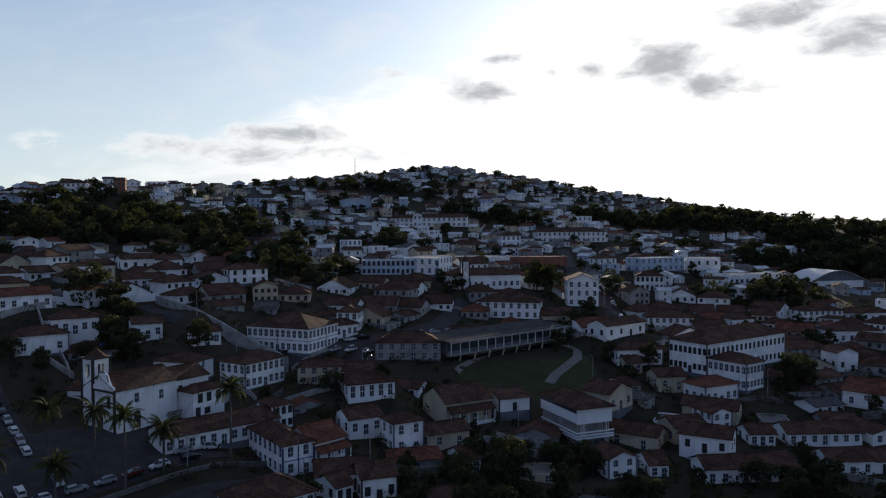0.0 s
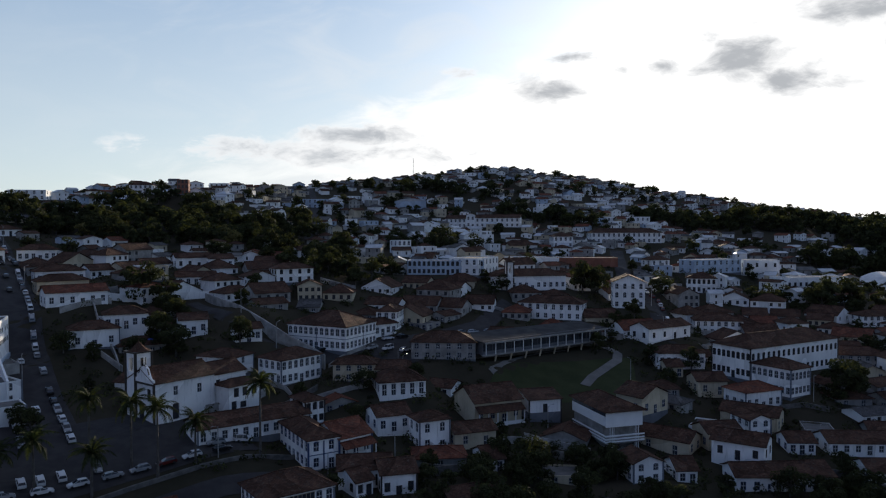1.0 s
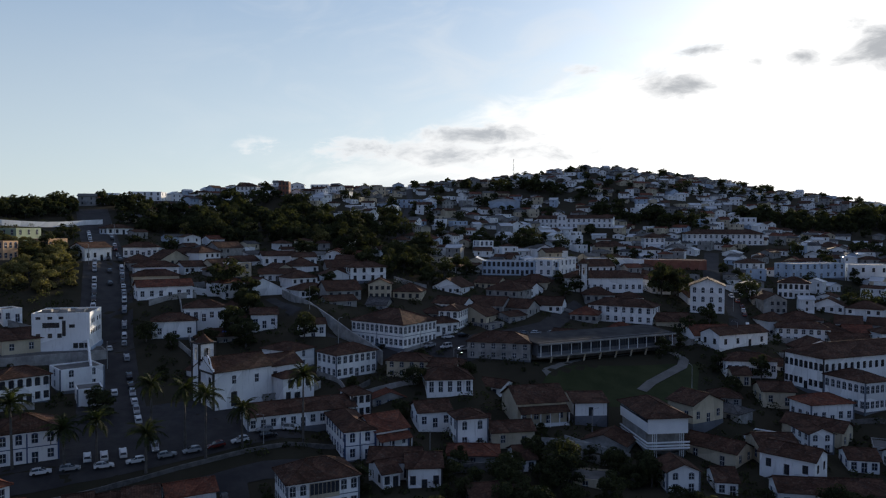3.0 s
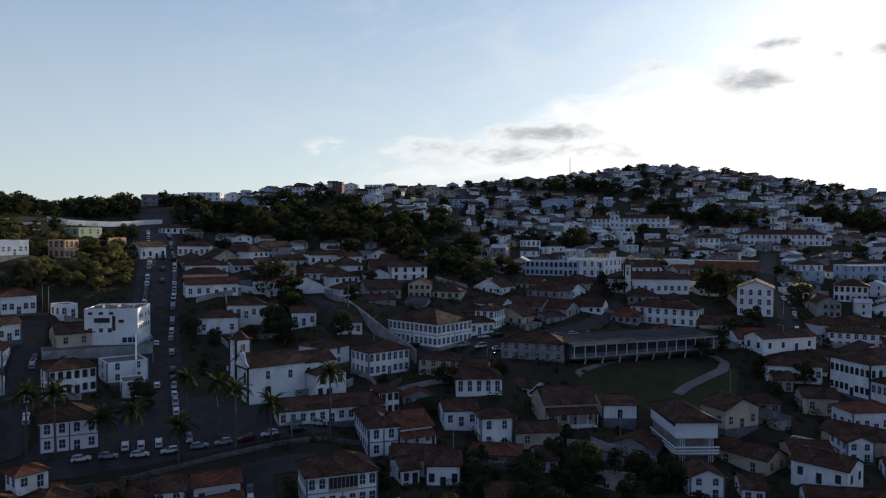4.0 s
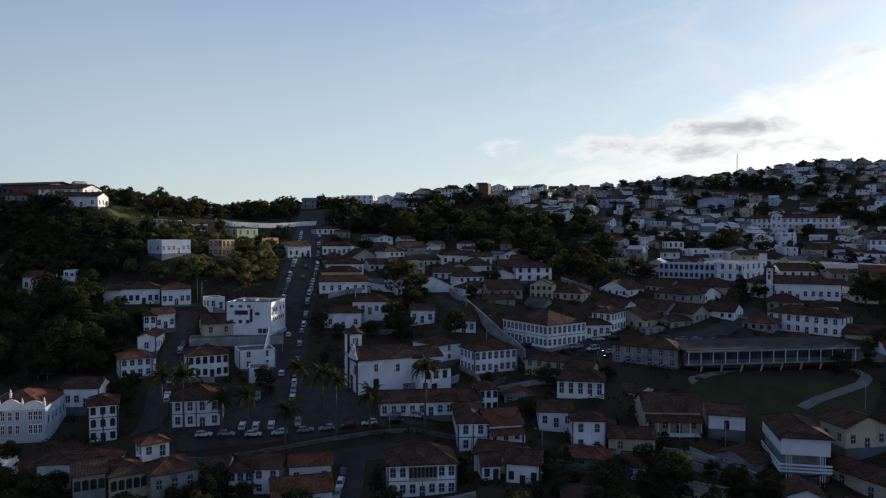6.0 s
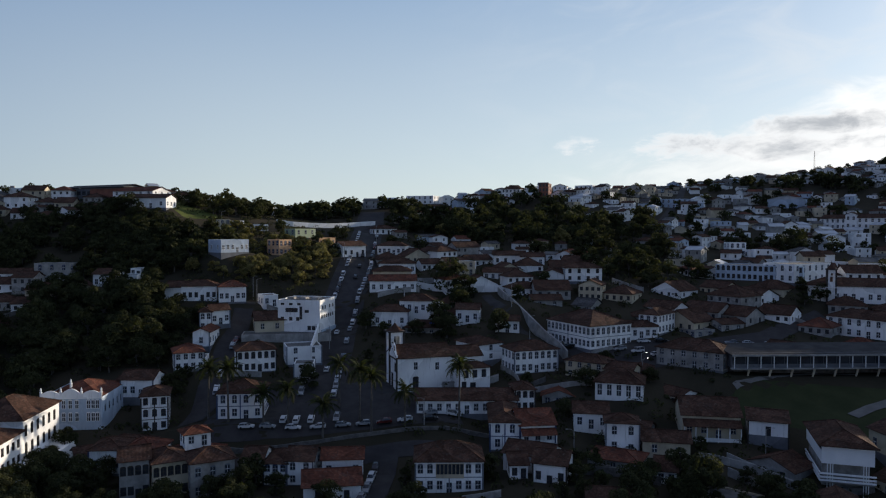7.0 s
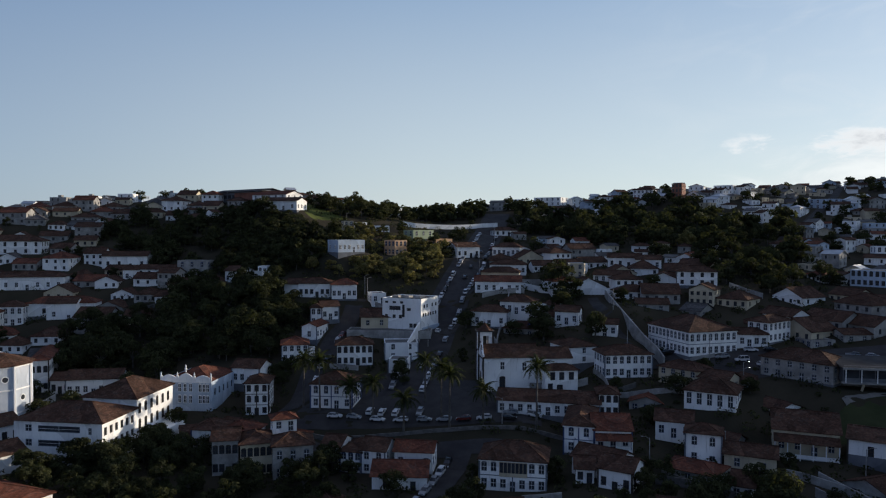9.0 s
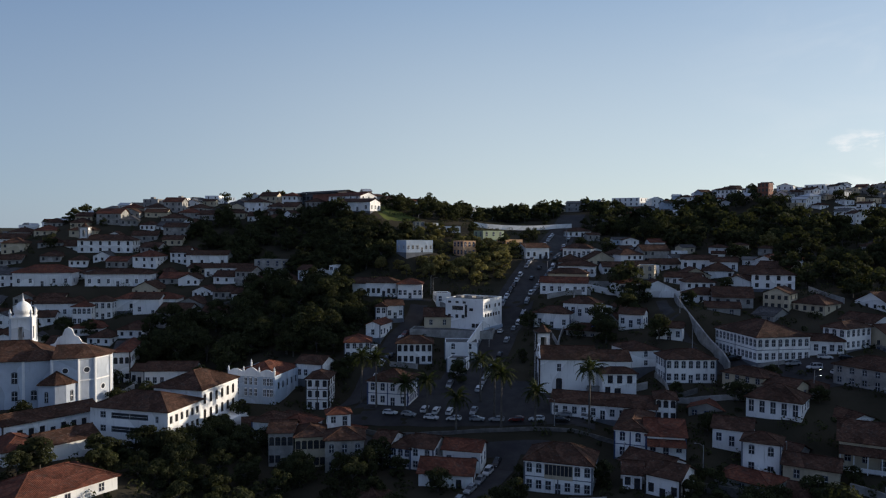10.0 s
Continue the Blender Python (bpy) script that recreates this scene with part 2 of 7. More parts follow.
RUBBER = material("tyre_rubber", (0.010, 0.010, 0.010), (0.022, 0.022, 0.022), 0.9)
CAR_WHITE = material("white_car_paint", (0.52, 0.52, 0.53), (0.58, 0.58, 0.59), 0.25, spec=0.5)
CAR_SILVER = material("silver_car_paint", (0.22, 0.23, 0.245), (0.27, 0.28, 0.295), 0.25, spec=0.5)
CAR_BLACK = material("black_car_paint", (0.010, 0.010, 0.012), (0.016, 0.016, 0.018), 0.2, spec=0.5)
CAR_RED = material("dark_red_car_paint", (0.085, 0.012, 0.011), (0.11, 0.018, 0.016), 0.25, spec=0.5)
LAMP = material("lamp_lens", (0.6, 0.6, 0.6), (0.7, 0.7, 0.7), 0.2, spec=0.5)


# ---- mesh tools ----
class Shell:
    """Vertices and faces collected in plain lists, each face with a material slot."""

    def __init__(self):
        self.v, self.f, self.m = [], [], []

    def poly(self, pts, slot=0):
        i = len(self.v)
        self.v.extend(tuple(p) for p in pts)
        self.f.append(tuple(range(i, i + len(pts))))
        self.m.append(slot)

    def box(self, x0, y0, z0, x1, y1, z1, slot=0):
        i = len(self.v)
        self.v.extend([(x0, y0, z0), (x1, y0, z0), (x1, y1, z0), (x0, y1, z0), (x0, y0, z1), (x1, y0, z1), (x1, y1, z1), (x0, y1, z1)])
        for f in ((0, 3, 2, 1), (4, 5, 6, 7), (0, 1, 5, 4), (1, 2, 6, 5), (2, 3, 7, 6), (3, 0, 4, 7)):
            self.f.append(tuple(i + k for k in f))
            self.m.append(slot)

    def tube(self, path, radii, n=8, slot=0, cap=True):
        rings = []
        for k, (p, r) in enumerate(zip(path, radii)):
            p = Vector(p)
            a, b = Vector(path[max(k - 1, 0)]), Vector(path[min(k + 1, len(path) - 1)])
            t = (b - a).normalized()
            u = t.orthogonal().normalized()
            q = t.cross(u)
            i = len(self.v)
            for s in range(n):
                c = 2 * math.pi * s / n
                self.v.append(tuple(p + r * (math.cos(c) * u + math.sin(c) * q)))
            rings.append(i)
        for a, b in zip(rings, rings[1:]):
            for s in range(n):
                self.f.append((a + s, a + (s + 1) % n, b + (s + 1) % n, b + s))
                self.m.append(slot)
        if cap:
            self.f.append(tuple(rings[-1] + s for s in range(n)))
            self.m.append(slot)

    def lathe(self, prof, cx=0.0, cy=0.0, n=12, slot=0):
        rings = []
        for r, z in prof:
            rings.append(len(self.v))
            for s in range(n):
                c = 2 * math.pi * (s + 0.5) / n
                self.v.append((cx + r * math.cos(c), cy + r * math.sin(c), z))
        for a, b in zip(rings, rings[1:]):
            for s in range(n):
                self.f.append((a + s, a + (s + 1) % n, b + (s + 1) % n, b + s))
                self.m.append(slot)


def mesh_of(name, sh, mats, uv=True, smooth=False, weld=True):
    me = bpy.data.meshes.new(name)
    if weld:
        seen, index, verts = {}, [], []
        for p in sh.v:
            k = (round(p[0], 3), round(p[1], 3), round(p[2], 3))
            if k not in seen:
                seen[k] = len(verts)
                verts.append(p)
            index.append(seen[k])
        sh.v, sh.f = verts, [tuple(index[i] for i in f) for f in sh.f]
    me.from_pydata(sh.v, [], sh.f)
    for m in mats if isinstance(mats, (list, tuple)) else (mats,):
        me.materials.append(m)
    me.polygons.foreach_set("material_index", sh.m)
    if smooth:
        me.polygons.foreach_set("use_smooth", [True] * len(sh.f))
    if uv:
        lay = me.uv_layers.new(name="UVMap")
        co = []
        for p in me.polygons:
            nrm = p.normal
            h = Vector((-nrm.y, nrm.x, 0.0))
            h = h.normalized() if h.length > 1e-3 else Vector((1, 0, 0))
            up = nrm.cross(h)
            for li in p.loop_indices:
                c = me.vertices[me.loops[li].vertex_index].co
                co += [c.dot(h), c.dot(up)]
        lay.data.foreach_set("uv", co)
    me.update()
    return me


def part(name, data, mats, parent, label="", m=None, uv=True, smooth=False):
    """One mesh object under a thing or a part; data is a Shell or a ready mesh."""
    me = data if isinstance(data, bpy.types.Mesh) else mesh_of(name, data, mats, uv, smooth)
    ob = new(name, me)
    ob.parent = parent
    if m is not None:
        ob.matrix_basis = m
    if label:
        tagged(ob, label)
    return ob


def base(name, x, y, z, yaw, label, category, group="", kind=""):
    ob = new(name)
    ob.empty_display_size = 0.5
    ob.matrix_basis = Matrix.Translation((x, y, z)) @ Matrix.Rotation(yaw, 4, "Z")
    return tagged(ob, label, category, group, kind)


# ---- the lie of the land ----
HILLS = []


def hill(x, y, radius, height):
    HILLS.append((x, y, radius, height))


hill(-88, 736, 180, 65.1)
hill(74, 112, 110, -35.3)
hill(-412, 304, 180, 30.6)
hill(-184, 64, 70, -26.4)
hill(344, 952, 180, 42.8)
hill(452, 304, 180, -21.6)
hill(-115, 196, 45, -9.5)
hill(-223, 493, 45, 14.8)
hill(74, 838, 110, 29.6)
hill(-277, -20, 45, -25.9)
hill(-385, 115, 45, 9.5)
hill(614, 1030, 70, 21.8)
hill(-61, 88, 45, -13.0)
hill(338, 640, 110, 12.3)
hill(-388, 574, 110, 21.9)
hill(-304, 223, 45, 15.6)
hill(47, 7, 45, -16.6)
hill(-142, 400, 70, 6.4)
hill(-196, -20, 45, -13.6)
hill(209, 88, 45, -11.7)
hill(-277, 385, 45, 11.7)
hill(128, 277, 45, -4.8)
hill(-7, 493, 45, -2.2)
hill(263, 493, 45, -8.7)
hill(-196, 196, 45, 6.9)
hill(-493, 34, 45, -5.4)
hill(-7, 223, 45, -3.6)
hill(68, 652, 70, -1.5)
hill(-412, 169, 45, 12.6)
hill(-61, 277, 45, 2.9)
hill(-385, 61, 45, 11.1)
hill(338, 244, 110, -10.0)
hill(-142, 844, 45, 9.8)
hill(-142, 493, 45, 5.2)
hill(-250, 61, 45, 4.7)
hill(506, 979, 45, 6.0)
hill(209, 763, 45, 4.8)
hill(-412, -20, 45, -5.8)
hill(-7, 709, 45, 8.5)
hill(-142, 628, 45, 7.8)
hill(-7, 358, 45, 1.7)
hill(128, 493, 45, 2.9)
hill(-196, 547, 45, 6.2)
hill(-304, 493, 45, 5.9)
hill(-358, 223, 45, 8.7)
hill(-277, 277, 45, 4.2)
hill(-80, 237, 13, 5.0)
hill(-410, 110, 70, 3.0)
hill(-74, 233, 10, 3.0)
HX, HY, HR, HH = (np.array(c, float) for c in zip(*HILLS))


PADS = []


def slope_z(x, y):
    return 20.0 + float(np.sum(HH * np.exp(-((x - HX) ** 2 + (y - HY) ** 2) / (2 * HR * HR))))


LAND = {}


def ground_z(x, y):
    """The land as laid out: the slope, levelled to a terrace under and round each house."""
    if LAND and LAND["x0"] < x < LAND["x1"] and LAND["y0"] < y < LAND["y1"]:
        u, v = (x - LAND["x0"]) / 4.0, (y - LAND["y0"]) / 4.0
        i, j = int(u), int(v)
        u, v = u - i, v - j
        z = LAND["z"]
        return float((z[j, i] * (1 - u) + z[j, i + 1] * u) * (1 - v) + (z[j + 1, i] * (1 - u) + z[j + 1, i + 1] * u) * v)
    return slope_z(x, y)


def levelling(pads, x, y, z):
    top, under = np.zeros_like(z), np.zeros_like(z)
    for px, py, yaw, w, d, base_z in pads:
        c, s = math.cos(yaw), math.sin(yaw)
        u, v = (x - px) * c + (y - py) * s, -(x - px) * s + (y - py) * c
        out = np.hypot(np.maximum(0, np.abs(u - w / 2) - w / 2), np.maximum(0, np.abs(v - d / 2) - d / 2))
        k = np.exp(-((out / 6.5) ** 2))
        top += k * np.clip(base_z + 0.1 - z, -5, 5)
        under += k
    return top / np.maximum(1.0, under)


# ---- houses ----
WINDOWS = {}


def window_meshes(ww, hh, trim, arch, split):
    """Frame with its sash bars as one connected piece, and the glass; x across, y inwards, from the sill's middle."""
    key = (round(ww, 2), round(hh, 2), trim.name, arch, split)
    if key not in WINDOWS:
        h, t, m = ww / 2, 0.10, 0.03
        xs, zs = [-h - t, -h, -m, m, h, h + t], [-t, 0.0, hh * 0.48, hh * 0.53, hh, hh + t]
        s = Shell()
        for i in range(5):
            for j in range(5):
                x0, x1, z0, z1 = xs[i], xs[i + 1], zs[j], zs[j + 1]
                if i in (1, 3) and j in (1, 3):
                    s.poly([(x0, -0.04, z0), (x0, 0.1, z0), (x1, 0.1, z0), (x1, -0.04, z0)])
                    s.poly([(x0, -0.04, z1), (x1, -0.04, z1), (x1, 0.1, z1), (x0, 0.1, z1)])
                    s.poly([(x0, -0.04, z0), (x0, -0.04, z1), (x0, 0.1, z1), (x0, 0.1, z0)])
                    s.poly([(x1, -0.04, z0), (x1, 0.1, z0), (x1, 0.1, z1), (x1, -0.04, z1)])
                    if not split:
                        s.poly([(x0, 0.1, z0), (x1, 0.1, z0), (x1, 0.1, z1), (x0, 0.1, z1)], 1)
                else:
                    bar = 0 < i < 4 and 0 < j < 4
                    s.poly([(x0, -0.04, z0), (x1, -0.04, z0), (x1, -0.04, z1), (x0, -0.04, z1)], 2 if bar else 0)
        o = h + t
        if arch:
            s.poly([(-o, -0.04, hh + t), (-h, -0.04, hh + t), (-m, -0.04, hh + t), (m, -0.04, hh + t), (h, -0.04, hh + t), (o, -0.04, hh + t),
                    (h * 0.6, -0.04, hh + t + 0.24), (-h * 0.6, -0.04, hh + t + 0.24)])
        s.poly([(-o, -0.04, -t), (-o, 0.12, -t), (o, 0.12, -t), (o, -0.04, -t)])
        s.poly([(-o, -0.04, hh + t), (o, -0.04, hh + t), (o, 0.12, hh + t), (-o, 0.12, hh + t)])
        s.poly([(-o, -0.04, -t), (-o, -0.04, hh + t), (-o, 0.12, hh + t), (-o, 0.12, -t)])
        s.poly([(o, -0.04, -t), (o, 0.12, -t), (o, 0.12, hh + t), (o, -0.04, hh + t)])
        p = Shell()
        p.poly([(-h, 0.10, 0), (h, 0.10, 0), (h, 0.10, hh), (-h, 0.10, hh)])
        WINDOWS[key] = (mesh_of("window", s, [trim, GLASS, WHITE_PAINT if trim in (BLUE, GREY) else trim]), mesh_of("pane", p, GLASS) if split else None)
    return WINDOWS[key]


def facade(sh, o, u, width, z0, z1, holes, slot=0, deep=0.2):
    """A wall face with real openings and reveals. o: left foot, u: unit way to the right as seen from outside."""
    inn = Vector((-u.y, u.x, 0))
    xs = sorted({0.0, width, *[round(v, 4) for h in holes for v in (h[0], h[2])]})
    zs = sorted({z0, z1, *[round(v, 4) for h in holes for v in (h[1], h[3])]})

    def at(x, z, d=0.0):
        q = o + u * x + inn * d
        return (q.x, q.y, z)

    for xa, xb in zip(xs, xs[1:]):
        for za, zb in zip(zs, zs[1:]):
            cx, cz = (xa + xb) / 2, (za + zb) / 2
            if not any(h[0] < cx < h[2] and h[1] < cz < h[3] for h in holes):
                sh.poly([at(xa, za), at(xb, za), at(xb, zb), at(xa, zb)], slot)
    for a, b, c, d in holes:
        sh.poly([at(a, b), at(a, b, deep), at(c, b, deep), at(c, b)], slot)
        sh.poly([at(a, d), at(c, d), at(c, d, deep), at(a, d, deep)], slot)
        sh.poly([at(a, b), at(a, d), at(a, d, deep), at(a, b, deep)], slot)
        sh.poly([at(c, b), at(c, b, deep), at(c, d, deep), at(c, d)], slot)


def roof_shell(kind, w, d, h, pitch, over=0.55, thick=0.16):
    """Roof over the rectangle 0..w, 0..d at the wall top h."""
    s = Shell()
    x0, y0, x1, y1 = -over, -over, w + over, d + over
    zb = h - over * pitch * 0.5
    W, D = x1 - x0, y1 - y0
    if kind == "hip":
        if W >= D:
            r0, r1 = (x0 + D / 2, (y0 + y1) / 2), (x1 - D / 2, (y0 + y1) / 2)
            rz = zb + D / 2 * pitch
        else:
            r0, r1 = ((x0 + x1) / 2, y0 + W / 2), ((x0 + x1) / 2, y1 - W / 2)
            rz = zb + W / 2 * pitch
        A, Bq, C, E = (x0, y0), (x1, y0), (x1, y1), (x0, y1)
        for up in (0.0, thick):
            f = lambda p, z: (p[0], p[1], z + up)
            if W >= D:
                faces = [[f(A, zb), f(Bq, zb), f(r1, rz), f(r0, rz)], [f(Bq, zb), f(C, zb), f(r1, rz)],
                         [f(C, zb), f(E, zb), f(r0, rz), f(r1, rz)], [f(E, zb), f(A, zb), f(r0, rz)]]
            else:
                faces = [[f(A, zb), f(Bq, zb), f(r0, rz)], [f(Bq, zb), f(C, zb), f(r1, rz), f(r0, rz)],
                         [f(C, zb), f(E, zb), f(r1, rz)], [f(E, zb), f(A, zb), f(r0, rz), f(r1, rz)]]
            for q in faces:
                s.poly(q if up else q[::-1])
        ring = [A, Bq, C, E]
        for p, q in zip(ring, ring[1:] + ring[:1]):
            s.poly([(p[0], p[1], zb), (q[0], q[1], zb), (q[0], q[1], zb + thick), (p[0], p[1], zb + thick)])
        caps = [((r0[0], r0[1], rz), (r1[0], r1[1], rz))] if (Vector(r0) - Vector(r1)).length > 0.5 else []
        near0, near1 = ((A, E), (Bq, C)) if W >= D else ((A, Bq), (C, E))
        caps += [((p[0], p[1], zb), (r0[0], r0[1], rz)) for p in near0] + [((p[0], p[1], zb), (r1[0], r1[1], rz)) for p in near1]
        for a, b in caps:
            up = Vector((0, 0, thick + 0.03))
            s.tube([Vector(a) + up, Vector(b) + up], [0.14, 0.14], 5)
    elif kind in ("gable", "gablefront"):
        along_x = kind == "gable"
        span = D if along_x else W
        rz = zb + span / 2 * pitch
        m = (y0 + y1) / 2 if along_x else (x0 + x1) / 2
        for side in (0, 1):
            if along_x:
                e = y0 if side == 0 else y1
                quad = [(x0, e, zb), (x1, e, zb), (x1, m, rz), (x0, m, rz)]
            else:
                e = x0 if side == 0 else x1
                quad = [(e, y0, zb), (e, y1, zb), (m, y1, rz), (m, y0, rz)]
            if (side == 1) == along_x:
                quad = quad[::-1]
            top = [(x, y, z + thick) for x, y, z in quad]
            s.poly(top), s.poly(quad[::-1])
            for i in range(4):
                j = (i + 1) % 4
                s.poly([quad[i], quad[j], top[j], top[i]])
        a, b = ((x0, m, rz), (x1, m, rz)) if along_x else ((m, y0, rz), (m, y1, rz))
        up = Vector((0, 0, thick + 0.03))
        s.tube([Vector(a) + up, Vector(b) + up], [0.15, 0.15], 5)
    else:
        t = 0.22
        s.box(t, t, h - 0.5, w - t, d - t, h - 0.35)
    return s


def body_shell(w, d, H, roof, pitch, holes_f, holes_r, holes_l, drop=4.0, slot=0):
    s = Shell()
    X, Y = Vector((1, 0, 0)), Vector((0, 1, 0))
    facade(s, Vector((0, 0, 0)), X, w, -drop, H, holes_f, slot)
    facade(s, Vector((w, 0, 0)), Y, d, -drop, H, holes_r, slot)
    facade(s, Vector((w, d, 0)), -X, w, -drop, H, [], slot)
    facade(s, Vector((0, d, 0)), -Y, d, -drop, H, holes_l, slot)
    if roof == "gable":
        for x in (0, w):
            tri = [(x, 0, H), (x, d, H), (x, d / 2, H + d / 2 * pitch)]
            s.poly(tri if x else tri[::-1], slot)
    if roof == "gablefront":
        for y in (0, d):
            tri = [(0, y, H), (w, y, H), (w / 2, y, H + w / 2 * pitch)]
            s.poly(tri if not y else tri[::-1], slot)
    if roof == "flat":
        t = 0.22
        s.poly([(0, 0, H), (w, 0, H), (w - t, t, H), (t, t, H)], slot), s.poly([(w, 0, H), (w, d, H), (w - t, d - t, H), (w - t, t, H)], slot)
        s.poly([(w, d, H), (0, d, H), (t, d - t, H), (w - t, d - t, H)], slot), s.poly([(0, d, H), (0, 0, H), (t, t, H), (t, d - t, H)], slot)
        for a, b in (((t, t), (w - t, t)), ((w - t, t), (w - t, d - t)), ((w - t, d - t), (t, d - t)), ((t, d - t), (t, t))):
            s.poly([(a[0], a[1], H), (b[0], b[1], H), (b[0], b[1], H - 0.5), (a[0], a[1], H - 0.5)], slot)
    return s


FOOTPRINTS = []


def openings(width, H, floors, cols, ww=1.05, door=False, tall=False):
    """Rows of window holes; with door, the middle one of the ground floor reaches the floor."""
    holes = []
    if not cols or width < 1.8:
        return holes
    cols = max(1, min(cols, int(width / 1.45)))
    fh = H / floors
    hh = min(1.75, fh * 0.5)
    for k in range(floors):
        for c in range(cols):
            x = width * (c + 0.5) / cols
            is_door = door and k == 0 and c == cols // 2
            z = 0.05 if is_door else k * fh + fh * 0.27
            top = min(2.3, fh * 0.78) if is_door else z + hh
            if tall:
                z, top = 0.12, fh * 0.82
            holes.append((x - ww / 2, z, x + ww / 2, top))
    return holes


def house(L, R, eave, H, depth, roof="hip", floors=1, cols=3, side=2, wall=WHITE, tile=TILE, trim=None, pitch=0.42,
          label="", dado=False, veranda=False, stairs=False, name="house", category="house", doors=True, pad=True, tall=False, tarp=False, bands=False, gallery=False):
    """A house whose visible front runs from L to R, with its eaves at that height and its wall H high."""
    L, R = Vector(L), Vector(R)
    w, yaw = (R - L).length, math.atan2(R.y - L.y, R.x - L.x)
    trim = trim or random.choice((DARK, GREY, BLUE, GREY, GREY))
    FOOTPRINTS.append((L.x, L.y, yaw, w, depth))
    if pad:
        PADS.append((L.x, L.y, yaw, w, depth, eave - H))
    if not label:
        tint = {"cream_plaster": "cream", "stained_plaster": "stained grey", "pale_blue_plaster": "pale blue", "ochre_plaster": "ochre",
                "green_plaster": "pale green", "red_brick_wall": "bare brick"}.get(wall.name, "white")
        cover = {"hip": "a hipped clay tile roof", "gable": "a gabled clay tile roof", "gablefront": "a gable to the front", "flat": "a flat roof behind a parapet"}[roof]
        label = "%s %s house with %s" % (tint, ("one-storey", "two-storey", "three-storey")[floors - 1], cover)
    top = base(name, L.x, L.y, eave - H, yaw, label, category)
    hf = openings(w, H, floors, cols, door=doors, tall=tall)
    inv = top.matrix_basis.inverted()
    seen_from = [inv @ Vector(p) for p in ((0, 3, 50), (50, 4, 51), (94, 31, 51))]
    hr = openings(depth, H, floors, side) if any(p.x > w for p in seen_from) else []
    hl = openings(depth, H, floors, side) if any(p.x < 0 for p in seen_from) else []
    near = min(p.length for p in seen_from) < 235
    part("wall", body_shell(w, depth, H, roof, pitch, hf, hr, hl), wall, top)
    part("roof", roof_shell(roof, w, depth, H, pitch), tile if roof != "flat" else SLAB, top)
    if H > 4.5 or dado:
        s = Shell()
        hgt = 1.1 if dado else 0.5
        for a, b, c, e in ((-0.05, -0.05, w + 0.05, 0.0), (w, -0.05, w + 0.05, depth), (-0.05, 0, 0, depth)):
            s.box(a, b, -3.5, c, e, hgt * 0.2 if hf and not dado else 0.05)
        part("plinth", s, DADO, top, "grey painted plinth")
    if near and (H > 4.5 or dado) and wall is WHITE:
        for cx, cy in ((0, 0), (w, 0), (w, depth)) if hr else ((0, 0), (w, 0)):
            s = Shell()
            s.box(cx - 0.17, cy - 0.17, -3.5, cx + 0.17, cy + 0.17, H - 0.02)
            part("corner_trim", s, trim, top)
    for holes, m, sx in ((hf, Matrix(), w), (hr, Matrix.Translation((w, 0, 0)) @ Matrix.Rotation(math.pi / 2, 4, "Z"), depth),
                         (hl, Matrix.Translation((0, depth, 0)) @ Matrix.Rotation(-math.pi / 2, 4, "Z"), depth)):
        for a, b, c, e in holes:
            fr, pn = window_meshes(c - a, e - b, trim, floors > 1 and b > 2.5, near)
            win = part("door" if b < 0.1 else "window", fr, None, top, m=m @ Matrix.Translation(((a + c) / 2, 0, b)))
            if pn:
                part("pane", pn, None, win)
    if veranda:
        s = Shell()
        s.box(0.2, -2.2, -0.2, w - 0.2, -0.02, 0.0)
        part("veranda_floor", s, CONCRETE, top)
        s = Shell()
        s.poly([(0, -2.6, H * 0.62), (w, -2.6, H * 0.62), (w, 0, H * 0.86), (0, 0, H * 0.86)])
        s.poly([(0, -2.6, H * 0.60), (0, 0, H * 0.84), (w, 0, H * 0.84), (w, -2.6, H * 0.60)])
        part("veranda_roof", s, tile, top)
        n = max(3, int(w / 2.6))
        for k in range(n + 1):
            s = Shell()
            x = 0.3 + (w - 0.6) * k / n
            s.box(x - 0.11, -2.3, -3.5, x + 0.11, -2.08, H * 0.63)
            part("post", s, WHITE_PAINT, top)
        s = Shell()
        s.box(0.2, -2.26, 0.0, w - 0.2, -2.14, 0.9)
        part("parapet", s, WHITE, top)
    if bands:
        for k in range(1, floors):
            s = Shell()
            z = H * k / floors
            s.box(-0.08, -0.08, z - 0.09, w + 0.08, 0.0, z + 0.09), s.box(w, 0.0, z - 0.09, w + 0.08, depth, z + 0.09)
            part("string_course", s, trim, top, "thin painted string course")
        s = Shell()
        s.box(-0.25, -0.25, H - 0.42, w + 0.25, -0.01, H - 0.16), s.box(w + 0.01, -0.25, H - 0.42, w + 0.25, depth, H - 0.16)
        part("cornice", s, WHITE_PAINT, top)
        s = Shell()
        s.box(w * 0.5 - 0.14, -0.07, -3.5, w * 0.5 + 0.14, -0.005, H - 0.45)
        part("pilaster", s, trim, top)
    if gallery:
        z0, z1 = H / floors + 0.7, H - 0.6
        s = Shell()
        s.box(w * 0.30, -0.16, z0 - 0.9, w * 0.72, -0.05, z1 + 0.12)
        gal = part("gallery", s, CREAM, top, "glazed cream gallery on the upper floor")
        for k in range(7):
            s = Shell()
            x = w * 0.305 + w * 0.41 * k / 7
            s.box(x + 0.06, -0.20, z0, x + w * 0.41 / 7 - 0.06, -0.165, z1)
            part("pane", s, GLASS, gal)
